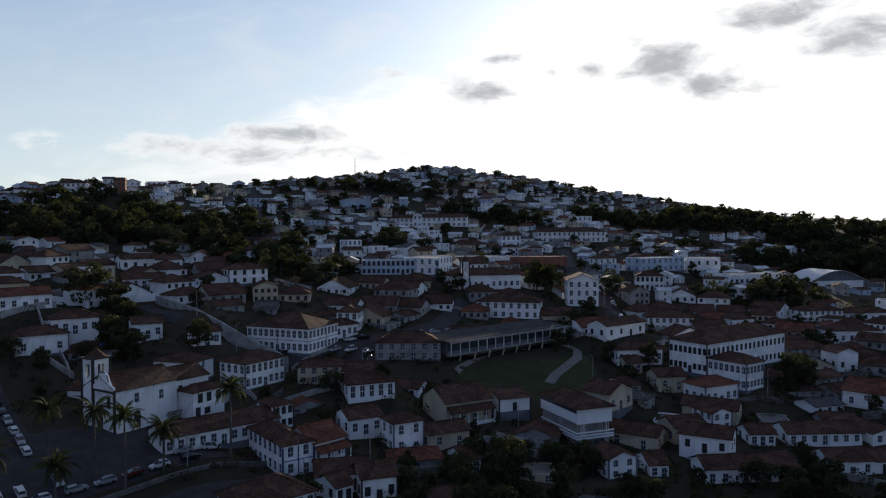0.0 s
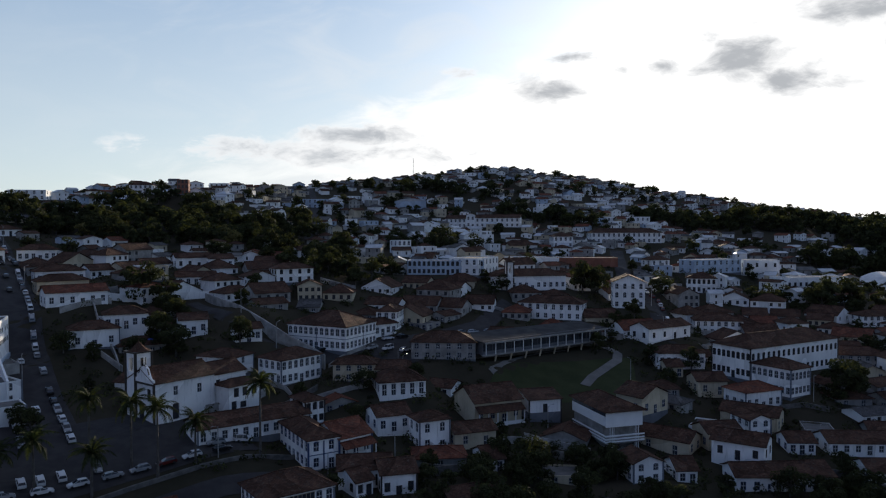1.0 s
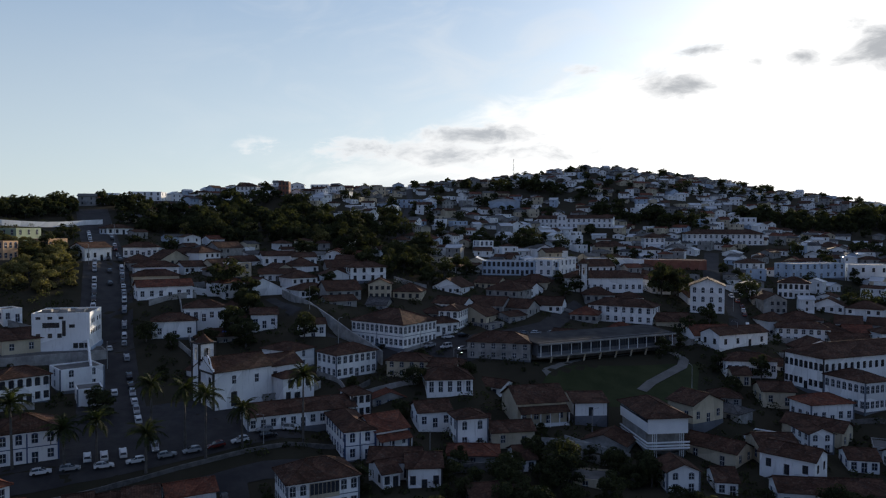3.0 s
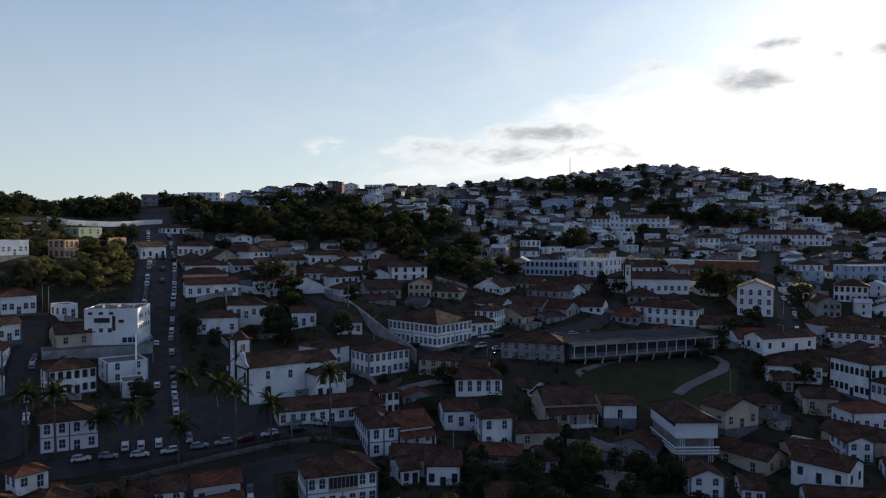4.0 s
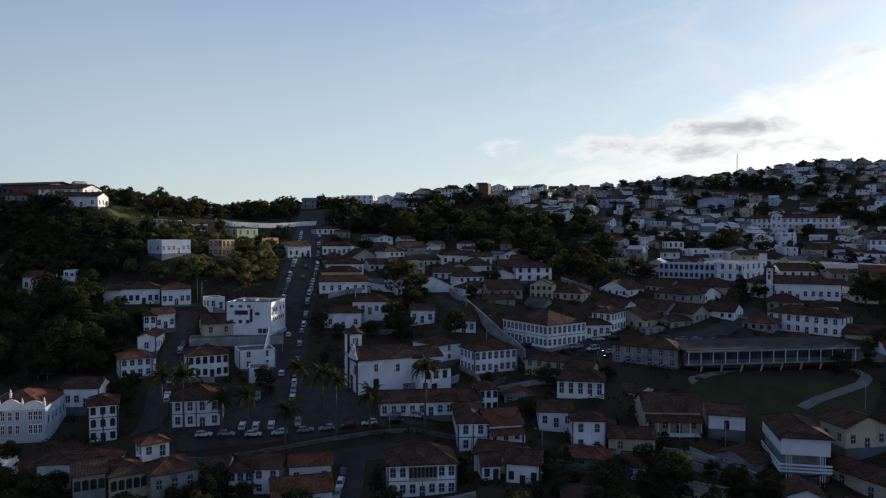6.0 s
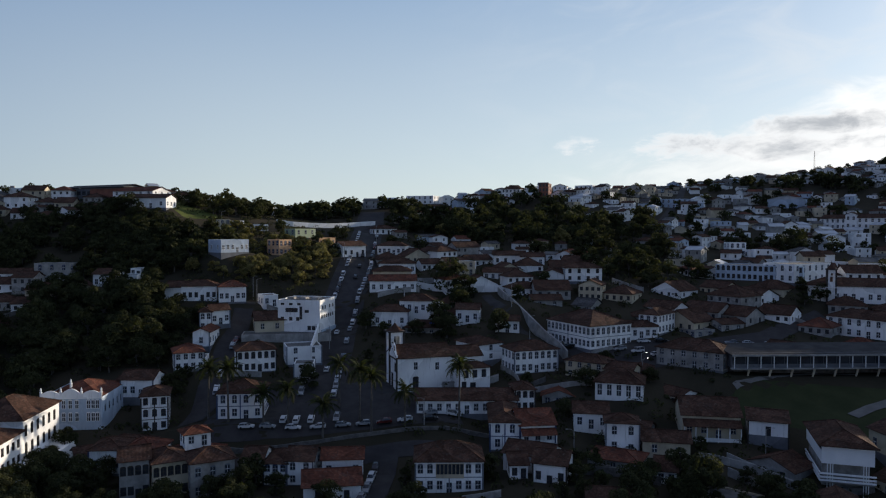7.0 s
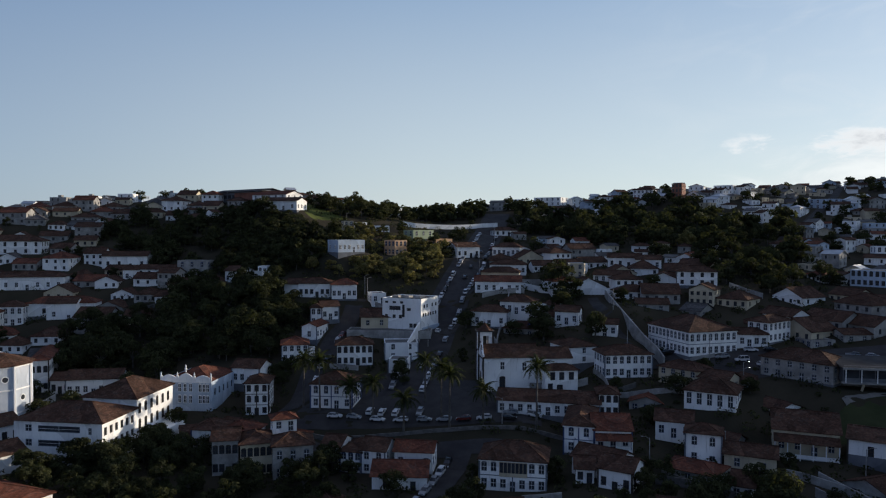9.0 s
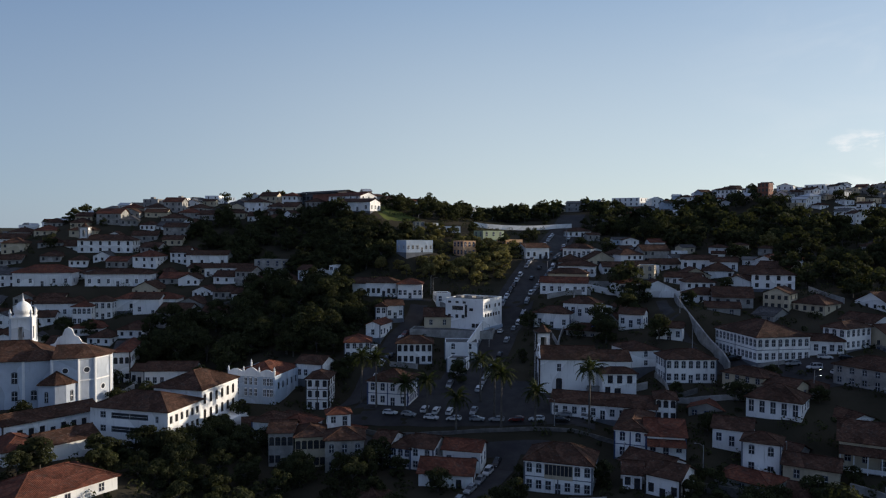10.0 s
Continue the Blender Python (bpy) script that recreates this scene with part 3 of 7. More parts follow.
    if tarp:
        s = Shell()
        z = H + 0.25 + 1.6 * pitch
        s.poly([(w * 0.62, 0.6, H + 0.3), (w * 0.86, 0.6, H + 0.3), (w * 0.84, 2.6, z + 0.55), (w * 0.64, 2.6, z + 0.55)])
        s.poly([(w * 0.62, 0.6, H + 0.26), (w * 0.64, 2.6, z + 0.51), (w * 0.84, 2.6, z + 0.51), (w * 0.86, 0.6, H + 0.26)])
        part("tarpaulin", s, BLUEROOF, top, "bright blue tarpaulin sheet")
    if stairs:
        s = Shell()
        for k in range(12):
            s.box(w * 0.35 + k * 0.34, -1.3, -4, w * 0.35 + (k + 1) * 0.34, -0.02, 2.4 - 0.3 * k)
        part("stair", s, WHITE, top)
    return top


house((-53.4, 200.8), (-45.5, 213.3), 12.7, 7.0, 10.0, 'hip', 2, 7, 4, label='long white two-storey house with seven windows a floor')
house((-61.7, 164.6), (-40.4, 182.5), 3.0, 3.8, 10.0, 'gable', 1, 11, 0, dado=True, label='low white row house with a grey dado beside the square')
house((-41.7, 183.5), (-37.8, 187.4), 5.5, 6.0, 8.0, 'hip', 2, 3, 2)
house((-34.9, 161.8), (-29.0, 166.2), 2.1, 7.0, 19.0, 'hip', 2, 2, 7, trim=BLUE, bands=True, label='white corner house with blue window frames and hipped tile roof')
house((-28.9, 166.3), (-22.7, 172.8), 1.3, 5.0, 12.0, 'gable', 1, 3, 0, veranda=True, tile=RED)
house((-36.5, 135.3), (-25.0, 145.0), -1.5, 7.2, 11.0, 'hip', 2, 7, 5, trim=GREY, pitch=.5, bands=True, gallery=True, label='large white two-storey house with a worn hipped tile roof')
house((-25.5, 199.3), (-13.4, 204.2), 7.4, 3.6, 11.0, 'hip', 1, 5, 3, pitch=.55, tall=True, label='white pavilion with five tall doors under a hipped roof')
house((-41.2, 210.4), (-29.0, 211.4), 10.2, 5.0, 8.0, 'hip', 2, 4, 2, wall=CREAM, label='cream two-storey house with a deep veranda')
house((-28.8, 211.4), (-20.5, 212.4), 8.8, 4.0, 8.0, 'gable', 1, 3, 2, wall=CREAM)
house((-23.1, 183.0), (-15.5, 187.5), 2.2, 4.0, 9.0, 'gable', 1, 3, 2)
house((-12.0, 179.1), (-5.0, 183.1), 2.3, 7.5, 7.0, 'hip', 2, 2, 2, stairs=True, label='narrow white house with an outside stair')
house((0.6, 196.5), (13.0, 203.4), 2.9, 6.0, 13.0, 'gable', 1, 4, 0, veranda=True, pitch=.5, wall=CREAM)
house((-61.6, 233.8), (-40.8, 225.5), 18.8, 7.6, 17.5, 'hip', 2, 11, 8, trim=GREY, bands=True, label='large white two-storey mansion with rows of windows')
house((-36.9, 243.0), (-28.9, 250.6), 17.2, 4.0, 7.0, 'gable', 1, 5, 0)
house((-36.1, 251.6), (-28.9, 251.3), 20.9, 6.5, 13.0, 'hip', 2, 3, 5)
house((-21.2, 231.7), (-1.0, 232.2), 13.6, 5.4, 12.0, 'hip', 2, 6, 4, wall=STAINED, label='stained old white house with hipped roof beside the car park')
house((13.0, 297.6), (37.2, 291.0), 19.8, 6.5, 11.0, 'hip', 2, 8, 3)
house((2.0, 320.5), (34.0, 329.7), 28.5, 6.5, 12.0, 'hip', 1, 12, 3, label='long white convent wing with arched windows')
house((52.4, 315.5), (65.4, 314.5), 26.7, 11.0, 14.0, 'gablefront', 3, 4, 4, label='white three-storey block with low gable roof')
house((76.8, 254.0), (85.4, 241.9), 11.2, 10.2, 46.0, 'hip', 2, 8, 18, label='large white two-storey college building under a hipped roof')
house((85.6, 241.6), (93.6, 230.5), 6.8, 8.5, 9.5, 'hip', 2, 7, 5, trim=GREY)
house((-120.7, 148.3), (-114.6, 158.5), 12.3, 6.8, 9.0, 'hip', 2, 6, 2, trim=DARK, label='white two-storey house with dark arched windows')
house((-101.1, 128.0), (-92.5, 136.6), 5.6, 7.0, 12.0, 'hip', 2, 4, 5, trim=BLUE, bands=True, label='white town palace with two rows of tall windows')
house((-117.7, 115.4), (-113.8, 121.0), 4.6, 9.6, 10.0, 'hip', 3, 3, 3, trim=DARK, bands=True, label='white three-storey town house with dark string courses')
house((-85.4, 108.5), (-83.4, 114.2), 1.5, 3.0, 5.0, 'hip', 1, 2, 2, tile=RED, label='small white attic storey with red hipped roof')
house((-87.4, 104.5), (-78.9, 112.4), -3.6, 5.5, 10.0, 'hip', 2, 4, 3, wall=CREAM, tile=RED)
house((-136.3, 136.7), (-132.3, 144.5), 11.5, 5.5, 10.0, 'hip', 2, 4, 3, tile=RED)
house((-136.3, 222.2), (-123.3, 235.3), 29.0, 4.5, 9.0, 'gable', 1, 6, 2, tile=RED)
house((-117.0, 203.3), (-106.0, 211.0), 20.0, 5.5, 9.0, 'hip', 1, 3, 3)
house((-112.0, 213.0), (-101.4, 219.6), 23.5, 4.5, 9.0, 'hip', 1, 5, 2)
house((-79.2, 277.0), (-67.4, 286.0), 33.9, 5.5, 9.0, 'hip', 2, 4, 3)
house((-88.0, 272.0), (-80.0, 277.5), 31.0, 4.5, 8.0, 'gablefront', 1, 2, 2)
house((-92.0, 221.0), (-84.8, 225.3), 21.0, 4.5, 8.0, 'gable', 1, 3, 2, trim=BLUE, label='small white house with blue window frames')
house((-73.5, 219.3), (-66.8, 223.9), 18.6, 4.0, 6.5, 'gable', 1, 3, 0)
house((-123.0, 263.0), (-117.5, 267.0), 35.5, 5.5, 7.0, 'flat', 2, 2, 2, wall=CREAM)
house((-4.5, 326.0), (4.0, 349.0), 36.0, 7.5, 14.0, 'flat', 2, 6, 4)
house((-36.0, 328.0), (-2.0, 329.0), 35.0, 6.5, 12.0, 'flat', 2, 16, 2, wall=PALEBLUE, label='long pale blue school wing with window bands')
house((4.9, 445.8), (25.5, 447.0), 39.0, 5.5, 12.0, 'hip', 1, 5, 3)
house((8.3, 380.6), (30.0, 384.0), 34.2, 6.0, 14.0, 'flat', 1, 6, 3)
house((35.0, 395.0), (65.7, 396.2), 33.6, 5.0, 14.0, 'flat', 1, 0, 0, wall=BRICK, label='long low hall with a brick-red wall band')
house((36.0, 463.0), (48.0, 465.0), 43.9, 7.0, 12.0, 'hip', 2, 4, 4)
house((62.0, 492.0), (108.4, 499.0), 46.0, 7.0, 12.0, 'hip', 2, 14, 3, label='long white two-storey institutional building')
house((84.0, 589.0), (118.0, 593.6), 57.6, 8.0, 14.0, 'flat', 2, 9, 3)
house((-36.4, 518.6), (-21.0, 513.0), 55.7, 6.5, 10.0, 'gable', 2, 5, 2)
house((-21.0, 511.5), (-15.0, 511.3), 58.0, 8.5, 10.0, 'gablefront', 2, 2, 2)
house((-15.0, 512.0), (15.7, 507.8), 56.0, 6.5, 10.0, 'gable', 2, 9, 2)
house((-140.0, 510.0), (-119.0, 515.0), 69.7, 6.5, 12.0, 'flat', 2, 6, 2, wall=PALEBLUE)
house((134.6, 412.7), (153.0, 412.0), 31.8, 10.0, 16.0, 'flat', 2, 4, 3, label='white flat-roofed school block with a tall stair wing')
house((104.7, 396.0), (133.5, 413.5), 32.5, 7.5, 11.0, 'flat', 2, 8, 2, wall=PALEBLUE, label='long blue and white school wing')
house((92.7, 359.5), (105.5, 357.0), 25.5, 7.0, 11.0, 'hip', 2, 6, 3)
house((140.0, 372.0), (174.4, 380.2), 25.2, 6.0, 10.0, 'flat', 1, 12, 2, label='long low white building with a window band')
house((82.9, 302.6), (101.0, 301.0), 12.5, 5.5, 11.0, 'hip', 2, 7, 3)
house((59.0, 270.0), (76.6, 283.9), 13.2, 4.5, 9.0, 'gable', 1, 4, 2)
house((59.4, 253.7), (75.0, 255.7), 7.4, 4.5, 9.0, 'hip', 1, 7, 3, trim=GREY)
house((78.0, 222.0), (90.0, 228.0), 1.5, 5.5, 9.0, 'hip', 1, 5, 3, tile=RED)
house((70.0, 219.0), (83.2, 211.4), -3.0, 4.5, 9.0, 'gable', 1, 2, 2, wall=CREAM)
house((46.0, 207.0), (54.4, 215.1), 2.8, 5.0, 9.0, 'gablefront', 1, 3, 2, wall=CREAM)
house((38.1, 172.1), (45.1, 174.5), -4.4, 4.6, 8.0, 'gablefront', 2, 2, 2)
house((62.0, 176.0), (74.5, 177.0), -8.0, 4.0, 9.0, 'gable', 1, 4, 2)
house((60.0, 190.0), (70.8, 184.0), -3.2, 4.2, 9.0, 'gable', 1, 3, 2)
house((43.0, 200.0), (55.0, 192.3), -5.1, 3.6, 9.0, 'gable', 1, 2, 2, wall=CREAM)
house((-193.1, 192.5), (-193.1, 206.3), 45.0, 5.5, 9.0, 'flat', 1, 6, 2, wall=PALEBLUE, trim=WHITE_PAINT, label='pale blue house with white window surrounds')
house((-184.0, 276.0), (-172.1, 283.4), 41.0, 4.5, 9.0, 'hip', 1, 6, 2)
house((-160.0, 252.0), (-147.9, 263.2), 34.0, 4.5, 9.0, 'hip', 1, 6, 2)
house((-150.0, 238.0), (-138.0, 249.0), 31.5, 4.5, 9.0, 'hip', 1, 6, 2, wall=CREAM)
house((-281.0, 406.0), (-262.0, 413.0), 72.0, 6.0, 14.0, 'flat', 2, 5, 2)
house((-248.8, 422.2), (-236.0, 430.0), 67.5, 5.5, 9.0, 'hip', 2, 4, 2)
house((-236.3, 460.2), (-222.0, 463.0), 77.5, 6.0, 10.0, 'hip', 2, 5, 2)
house((-202.0, 456.0), (-195.5, 458.0), 80.5, 9.5, 9.0, 'flat', 3, 3, 2, wall=BRICK, label='bare brick three-storey house shell')
house((-203.0, 509.0), (-189.0, 510.0), 81.2, 8.0, 12.0, 'flat', 2, 4, 2)
house((-315.0, 147.0), (-304.0, 147.2), 40.4, 8.0, 7.0, 'hip', 3, 3, 3, label='slim white three-storey house with balconies')
house((-88.2, 277.9), (-77.4, 283.2), 31.1, 4.9, 8.0, 'gable', 1, 3, 2)
house((-117.0, 272.4), (-104.1, 278.8), 30.8, 3.2, 8.0, 'gable', 1, 5, 2)
house((-128.0, 295.9), (-116.3, 305.1), 37.2, 4.4, 8.0, 'gable', 1, 4, 2)
house((-116.1, 300.9), (-107.9, 308.2), 36.6, 4.2, 8.0, 'gable', 1, 3, 2)
house((-90.5, 343.9), (-80.8, 353.5), 38.9, 3.5, 8.0, 'gable', 1, 3, 2)
house((-50.0, 389.5), (-43.4, 394.3), 42.8, 6.9, 9.0, 'flat', 2, 3, 2)
house((-41.6, 391.5), (-32.1, 400.4), 39.2, 3.9, 8.0, 'flat', 1, 3, 2)
house((-39.4, 328.3), (-35.1, 332.5), 32.1, 3.8, 9.0, 'gablefront', 1, 1, 3)
house((-29.9, 336.4), (-18.0, 347.1), 32.2, 3.8, 8.0, 'gable', 1, 4, 2)
house((27.1, 389.8), (42.7, 399.9), 33.6, 5.3, 10.0, 'flat', 1, 5, 2)
house((84.4, 405.0), (95.1, 410.0), 32.0, 6.9, 9.0, 'hip', 2, 3, 2)
house((105.8, 416.5), (120.9, 422.8), 30.8, 5.9, 9.0, 'hip', 1, 4, 2)
house((119.6, 306.1), (128.6, 308.6), 11.1, 4.5, 9.0, 'hip', 1, 3, 2)
house((155.2, 322.2), (174.1, 325.0), 12.5, 4.6, 9.0, 'hip', 2, 7, 2)
house((176.2, 324.8), (197.1, 327.9), 11.3, 3.9, 9.0, 'hip', 1, 6, 2)
house((121.5, 271.7), (140.9, 270.2), 4.8, 5.0, 10.0, 'hip', 2, 7, 3, wall=STAINED)
house((137.2, 259.5), (145.0, 260.7), 5.1, 6.8, 9.0, 'gablefront', 1, 2, 2)
house((151.9, 292.4), (172.5, 293.7), 8.1, 5.0, 9.0, 'hip', 1, 6, 2)
house((122.3, 228.9), (133.3, 217.0), -0.8, 5.0, 14.0, 'gable', 1, 3, 2, tile=RED)
house((81.3, 197.6), (88.1, 197.9), -5.8, 3.0, 8.0, 'gable', 1, 3, 2)
house((91.7, 198.4), (112.0, 199.4), -5.9, 3.0, 9.0, 'gable', 1, 7, 2)
house((74.1, 205.7), (80.2, 207.6), -2.4, 4.8, 9.0, 'gablefront', 2, 2, 3)
house((61.0, 196.4), (70.2, 198.7), -3.7, 4.5, 9.0, 'gable', 1, 2, 2, wall=CREAM)
house((49.0, 177.1), (53.7, 177.8), -7.3, 3.2, 9.0, 'gable', 1, 2, 2)
house((70.1, 176.2), (84.8, 178.6), -8.1, 3.6, 10.0, 'gable', 1, 5, 2)
house((93.8, 180.7), (105.0, 181.4), -7.7, 3.7, 9.0, 'gable', 1, 3, 2)
house((103.0, 182.4), (109.6, 182.1), -8.2, 3.0, 9.0, 'gable', 1, 2, 2)
house((4.5, 170.7), (8.6, 172.5), -4.0, 3.0, 9.0, 'gable', 1, 2, 2)
house((60.9, 247.3), (66.1, 248.1), 4.0, 3.0, 8.0, 'gable', 1, 2, 2, wall=CREAM)
house((67.4, 234.2), (76.6, 235.6), 2.1, 4.1, 9.0, 'gable', 1, 2, 2, wall=CREAM)
house((-16.8, 152.8), (-9.7, 155.4), -2.1, 4.9, 9.0, 'gable', 1, 3, 2)
house((-26.6, 155.4), (-15.5, 158.0), -2.3, 3.5, 9.0, 'gable', 1, 2, 2)
house((-3.5, 181.7), (6.4, 186.7), -1.2, 3.6, 8.0, 'gable', 1, 2, 2, wall=CREAM)
house((-104.4, 207.7), (-93.8, 215.7), 14.8, 3.8, 9.0, 'hip', 1, 5, 2, wall=STAINED, tarp=True, label='low grey house with a blue tarpaulin on its roof')
house((-187.2, 163.5), (-180.6, 168.0), 27.5, 4.9, 9.0, 'gable', 1, 0, 2)
house((-180.5, 166.4), (-172.3, 176.3), 28.0, 5.7, 9.0, 'hip', 1, 6, 2)
house((-170.2, 175.7), (-164.9, 184.2), 27.7, 5.9, 9.0, 'hip', 1, 5, 2, tile=RED)
house((-157.4, 159.2), (-155.1, 162.5), 20.6, 6.5, 9.0, 'hip', 2, 3, 3)
house((-157.6, 164.1), (-155.5, 170.2), 20.7, 5.1, 8.0, 'gable', 1, 3, 2)
house((-157.6, 186.6), (-155.6, 192.0), 24.6, 4.3, 7.0, 'flat', 1, 2, 2)
house((-144.3, 172.9), (-133.2, 189.9), 17.3, 4.0, 12.0, 'gable', 1, 4, 2, wall=CREAM)
house((-141.6, 165.1), (-121.4, 187.9), 13.5, 3.0, 9.0, 'flat', 1, 0, 0, wall=STAINED)
house((-117.7, 165.3), (-111.6, 174.7), 11.8, 5.9, 10.0, 'flat', 2, 2, 1)
house((-107.0, 159.3), (-102.8, 163.6), 8.5, 5.2, 8.0, 'flat', 1, 1, 1)
house((-135.9, 119.2), (-128.7, 125.1), 6.2, 5.2, 9.0, 'gable', 1, 4, 2)
house((-138.3, 137.7), (-132.1, 144.9), 9.6, 4.4, 8.0, 'flat', 1, 3, 2)
house((-212.9, 157.8), (-207.3, 163.4), 31.3, 4.7, 9.0, 'flat', 1, 2, 2)
house((-217.3, 166.2), (-214.4, 169.0), 33.4, 3.4, 8.0, 'flat', 1, 2, 2)
house((-98.2, 98.4), (-91.0, 104.3), -2.8, 5.1, 10.0, 'hip', 1, 4, 2, tile=RED)
house((-102.1, 93.7), (-96.9, 98.8), -1.9, 5.8, 9.0, 'hip', 1, 3, 2)
house((-72.5, 115.3), (-68.7, 118.2), -3.2, 5.8, 8.0, 'gable', 2, 1, 2)
house((-67.8, 117.7), (-63.4, 121.0), -3.9, 5.1, 10.0, 'hip', 2, 3, 3)
house((-63.5, 120.8), (-58.5, 124.5), -3.2, 5.7, 9.0, 'gable', 2, 2, 2)
house((-21.8, 151.2), (-18.8, 153.9), -3.3, 3.2, 8.0, 'gable', 1, 2, 2)
house((-242.1, 225.4), (-240.4, 230.3), 53.9, 5.6, 7.0, 'flat', 2, 2, 2, wall=CREAM)
house((-243.1, 235.4), (-242.6, 240.0), 53.3, 3.9, 6.0, 'flat', 1, 2, 2)
house((-195.5, 224.6), (-195.9, 231.9), 44.6, 7.2, 8.0, 'flat', 2, 3, 3, wall=OCHRE)
house((-212.3, 247.8), (-212.6, 261.1), 49.3, 7.2, 8.0, 'flat', 2, 3, 2, wall=GREENISH)
house((-204.7, 256.4), (-204.7, 267.1), 44.9, 4.3, 8.0, 'flat', 1, 4, 2, wall=OCHRE)
house((-183.0, 251.8), (-180.5, 264.3), 41.4, 5.4, 9.0, 'gable', 1, 4, 2)
house((-239.4, 237.7), (-234.6, 248.8), 51.5, 3.6, 8.0, 'flat', 1, 3, 2)
house((-221.7, 312.9), (-216.0, 325.1), 49.1, 3.2, 8.0, 'hip', 1, 4, 2)
house((-131.5, 276.4), (-128.1, 282.1), 34.9, 4.6, 8.0, 'flat', 1, 2, 2)
house((-260.8, 121.7), (-259.2, 127.9), 31.1, 4.8, 8.0, 'gable', 1, 2, 2)
house((-262.2, 128.1), (-248.8, 142.0), 31.2, 3.4, 8.0, 'gable', 1, 5, 2)
house((-246.9, 141.1), (-237.2, 150.9), 35.4, 7.4, 9.0, 'flat', 2, 3, 2, wall=STAINED)
house((-221.5, 152.8), (-214.2, 157.7), 31.5, 5.2, 9.0, 'gable', 1, 3, 2)
house((-282.2, 118.4), (-271.6, 135.6), 36.7, 5.9, 9.0, 'gable', 1, 4, 2)
chapel = house((-328.9, 74.8), (-316.6, 99.3), 43.3, 6.5, 13.0, 'hip', 2, 6, 3, label='white chapel house with a small belfry')
house((-281.9, 72.9), (-268.5, 99.0), 28.6, 5.8, 9.0, 'hip', 1, 7, 2)
house((-303.9, 44.8), (-294.0, 68.6), 28.7, 6.4, 15.0, 'hip', 1, 5, 2, tile=RED)
house((-272.7, 50.6), (-269.6, 57.5), 17.9, 4.2, 8.0, 'hip', 2, 4, 2)
house((-261.6, 51.1), (-254.5, 67.1), 17.8, 6.0, 9.0, 'hip', 1, 5, 3)
house((-243.6, 63.9), (-240.3, 70.6), 17.5, 7.8, 9.0, 'hip', 2, 4, 3, tile=RED)
house((-246.0, 69.8), (-241.5, 78.6), 19.1, 7.4, 9.0, 'hip', 2, 4, 3)
house((-246.6, 80.9), (-234.2, 103.1), 19.7, 5.3, 10.0, 'hip', 1, 2, 2, tile=RED)
house((-180.4, 70.1), (-178.6, 75.3), 7.4, 10.8, 27.0, 'hip', 2, 3, 9, tile=RED, label='white two-storey house with arched doors and red roof')
house((-174.6, 75.0), (-171.4, 79.8), 1.4, 4.4, 8.0, 'gable', 1, 3, 2)
house((-167.0, 77.8), (-159.1, 92.1), 2.4, 5.4, 10.0, 'gable', 1, 7, 2)
house((-238.6, 86.3), (-233.1, 95.9), 20.0, 7.0, 9.0, 'gable', 1, 2, 2)
house((-68.1, 36.1), (-77.8, 56.3), -3.2, 3.0, 15.0, 'hip', 1, 3, 2, tile=RED, label='near white house with bright red tile roof')
house((-99.1, 35.5), (-101.8, 44.0), -0.6, 3.1, 12.0, 'hip', 1, 3, 2, tile=RED)
house((-99.8, 43.4), (-103.8, 56.0), -0.7, 4.6, 9.0, 'gable', 1, 0, 2)
house((-123.1, 36.1), (-130.9, 59.4), -0.4, 4.8, 9.0, 'gable', 1, 9, 0)
house((-104.1, 91.8), (-103.0, 95.2), -4.0, 3.3, 8.0, 'gable', 1, 1, 2)
house((-85.9, 92.7), (-82.9, 98.1), -1.1, 8.8, 9.0, 'gable', 2, 4, 2, wall=STAINED)
house((-80.9, 97.8), (-78.1, 104.8), -1.8, 8.3, 10.0, 'hip', 2, 5, 2, wall=CREAM)
house((-74.5, 103.1), (-70.5, 111.8), -1.8, 8.4, 9.0, 'hip', 2, 3, 2, wall=STAINED)
house((-53.7, 117.6), (-45.4, 127.1), -6.4, 3.5, 10.0, 'gable', 1, 2, 2, tile=RED)
house((-143.8, 154.0), (-151.5, 163.0), 15.4, 4.8, 5.5, 'gable', 1, 4, 1, tile=RED, label='white row house with a red roof along a climbing street')
house((-58.3, 127.2), (-51.5, 133.6), -3.5, 4.4, 7.5, 'gable', 1, 3, 2, tile=RED, label='white street house with a broad red tile roof')


# ---- the landmark buildings ----
def windows_on(top, holes, m, trim=DARK, arch=True, name="window"):
    for a, b, c, e in holes:
        fr, pn = window_meshes(c - a, e - b, trim, arch, True)
        win = part(name, fr, None, top, m=m @ Matrix.Translation(((a + c) / 2, 0, b)))
        part("pane", pn, None, win)


def sided(w, d):
    """Placing matrices of the front, right and left sides of a box w wide and d deep."""
    return (Matrix(), Matrix.Translation((w, 0, 0)) @ Matrix.Rotation(math.pi / 2, 4, "Z"), Matrix.Translation((0, d, 0)) @ Matrix.Rotation(-math.pi / 2, 4, "Z"))


def shifted(sh, dx, dy, dz=0.0):
    sh.v = [(x + dx, y + dy, z + dz) for x, y, z in sh.v]
    return sh


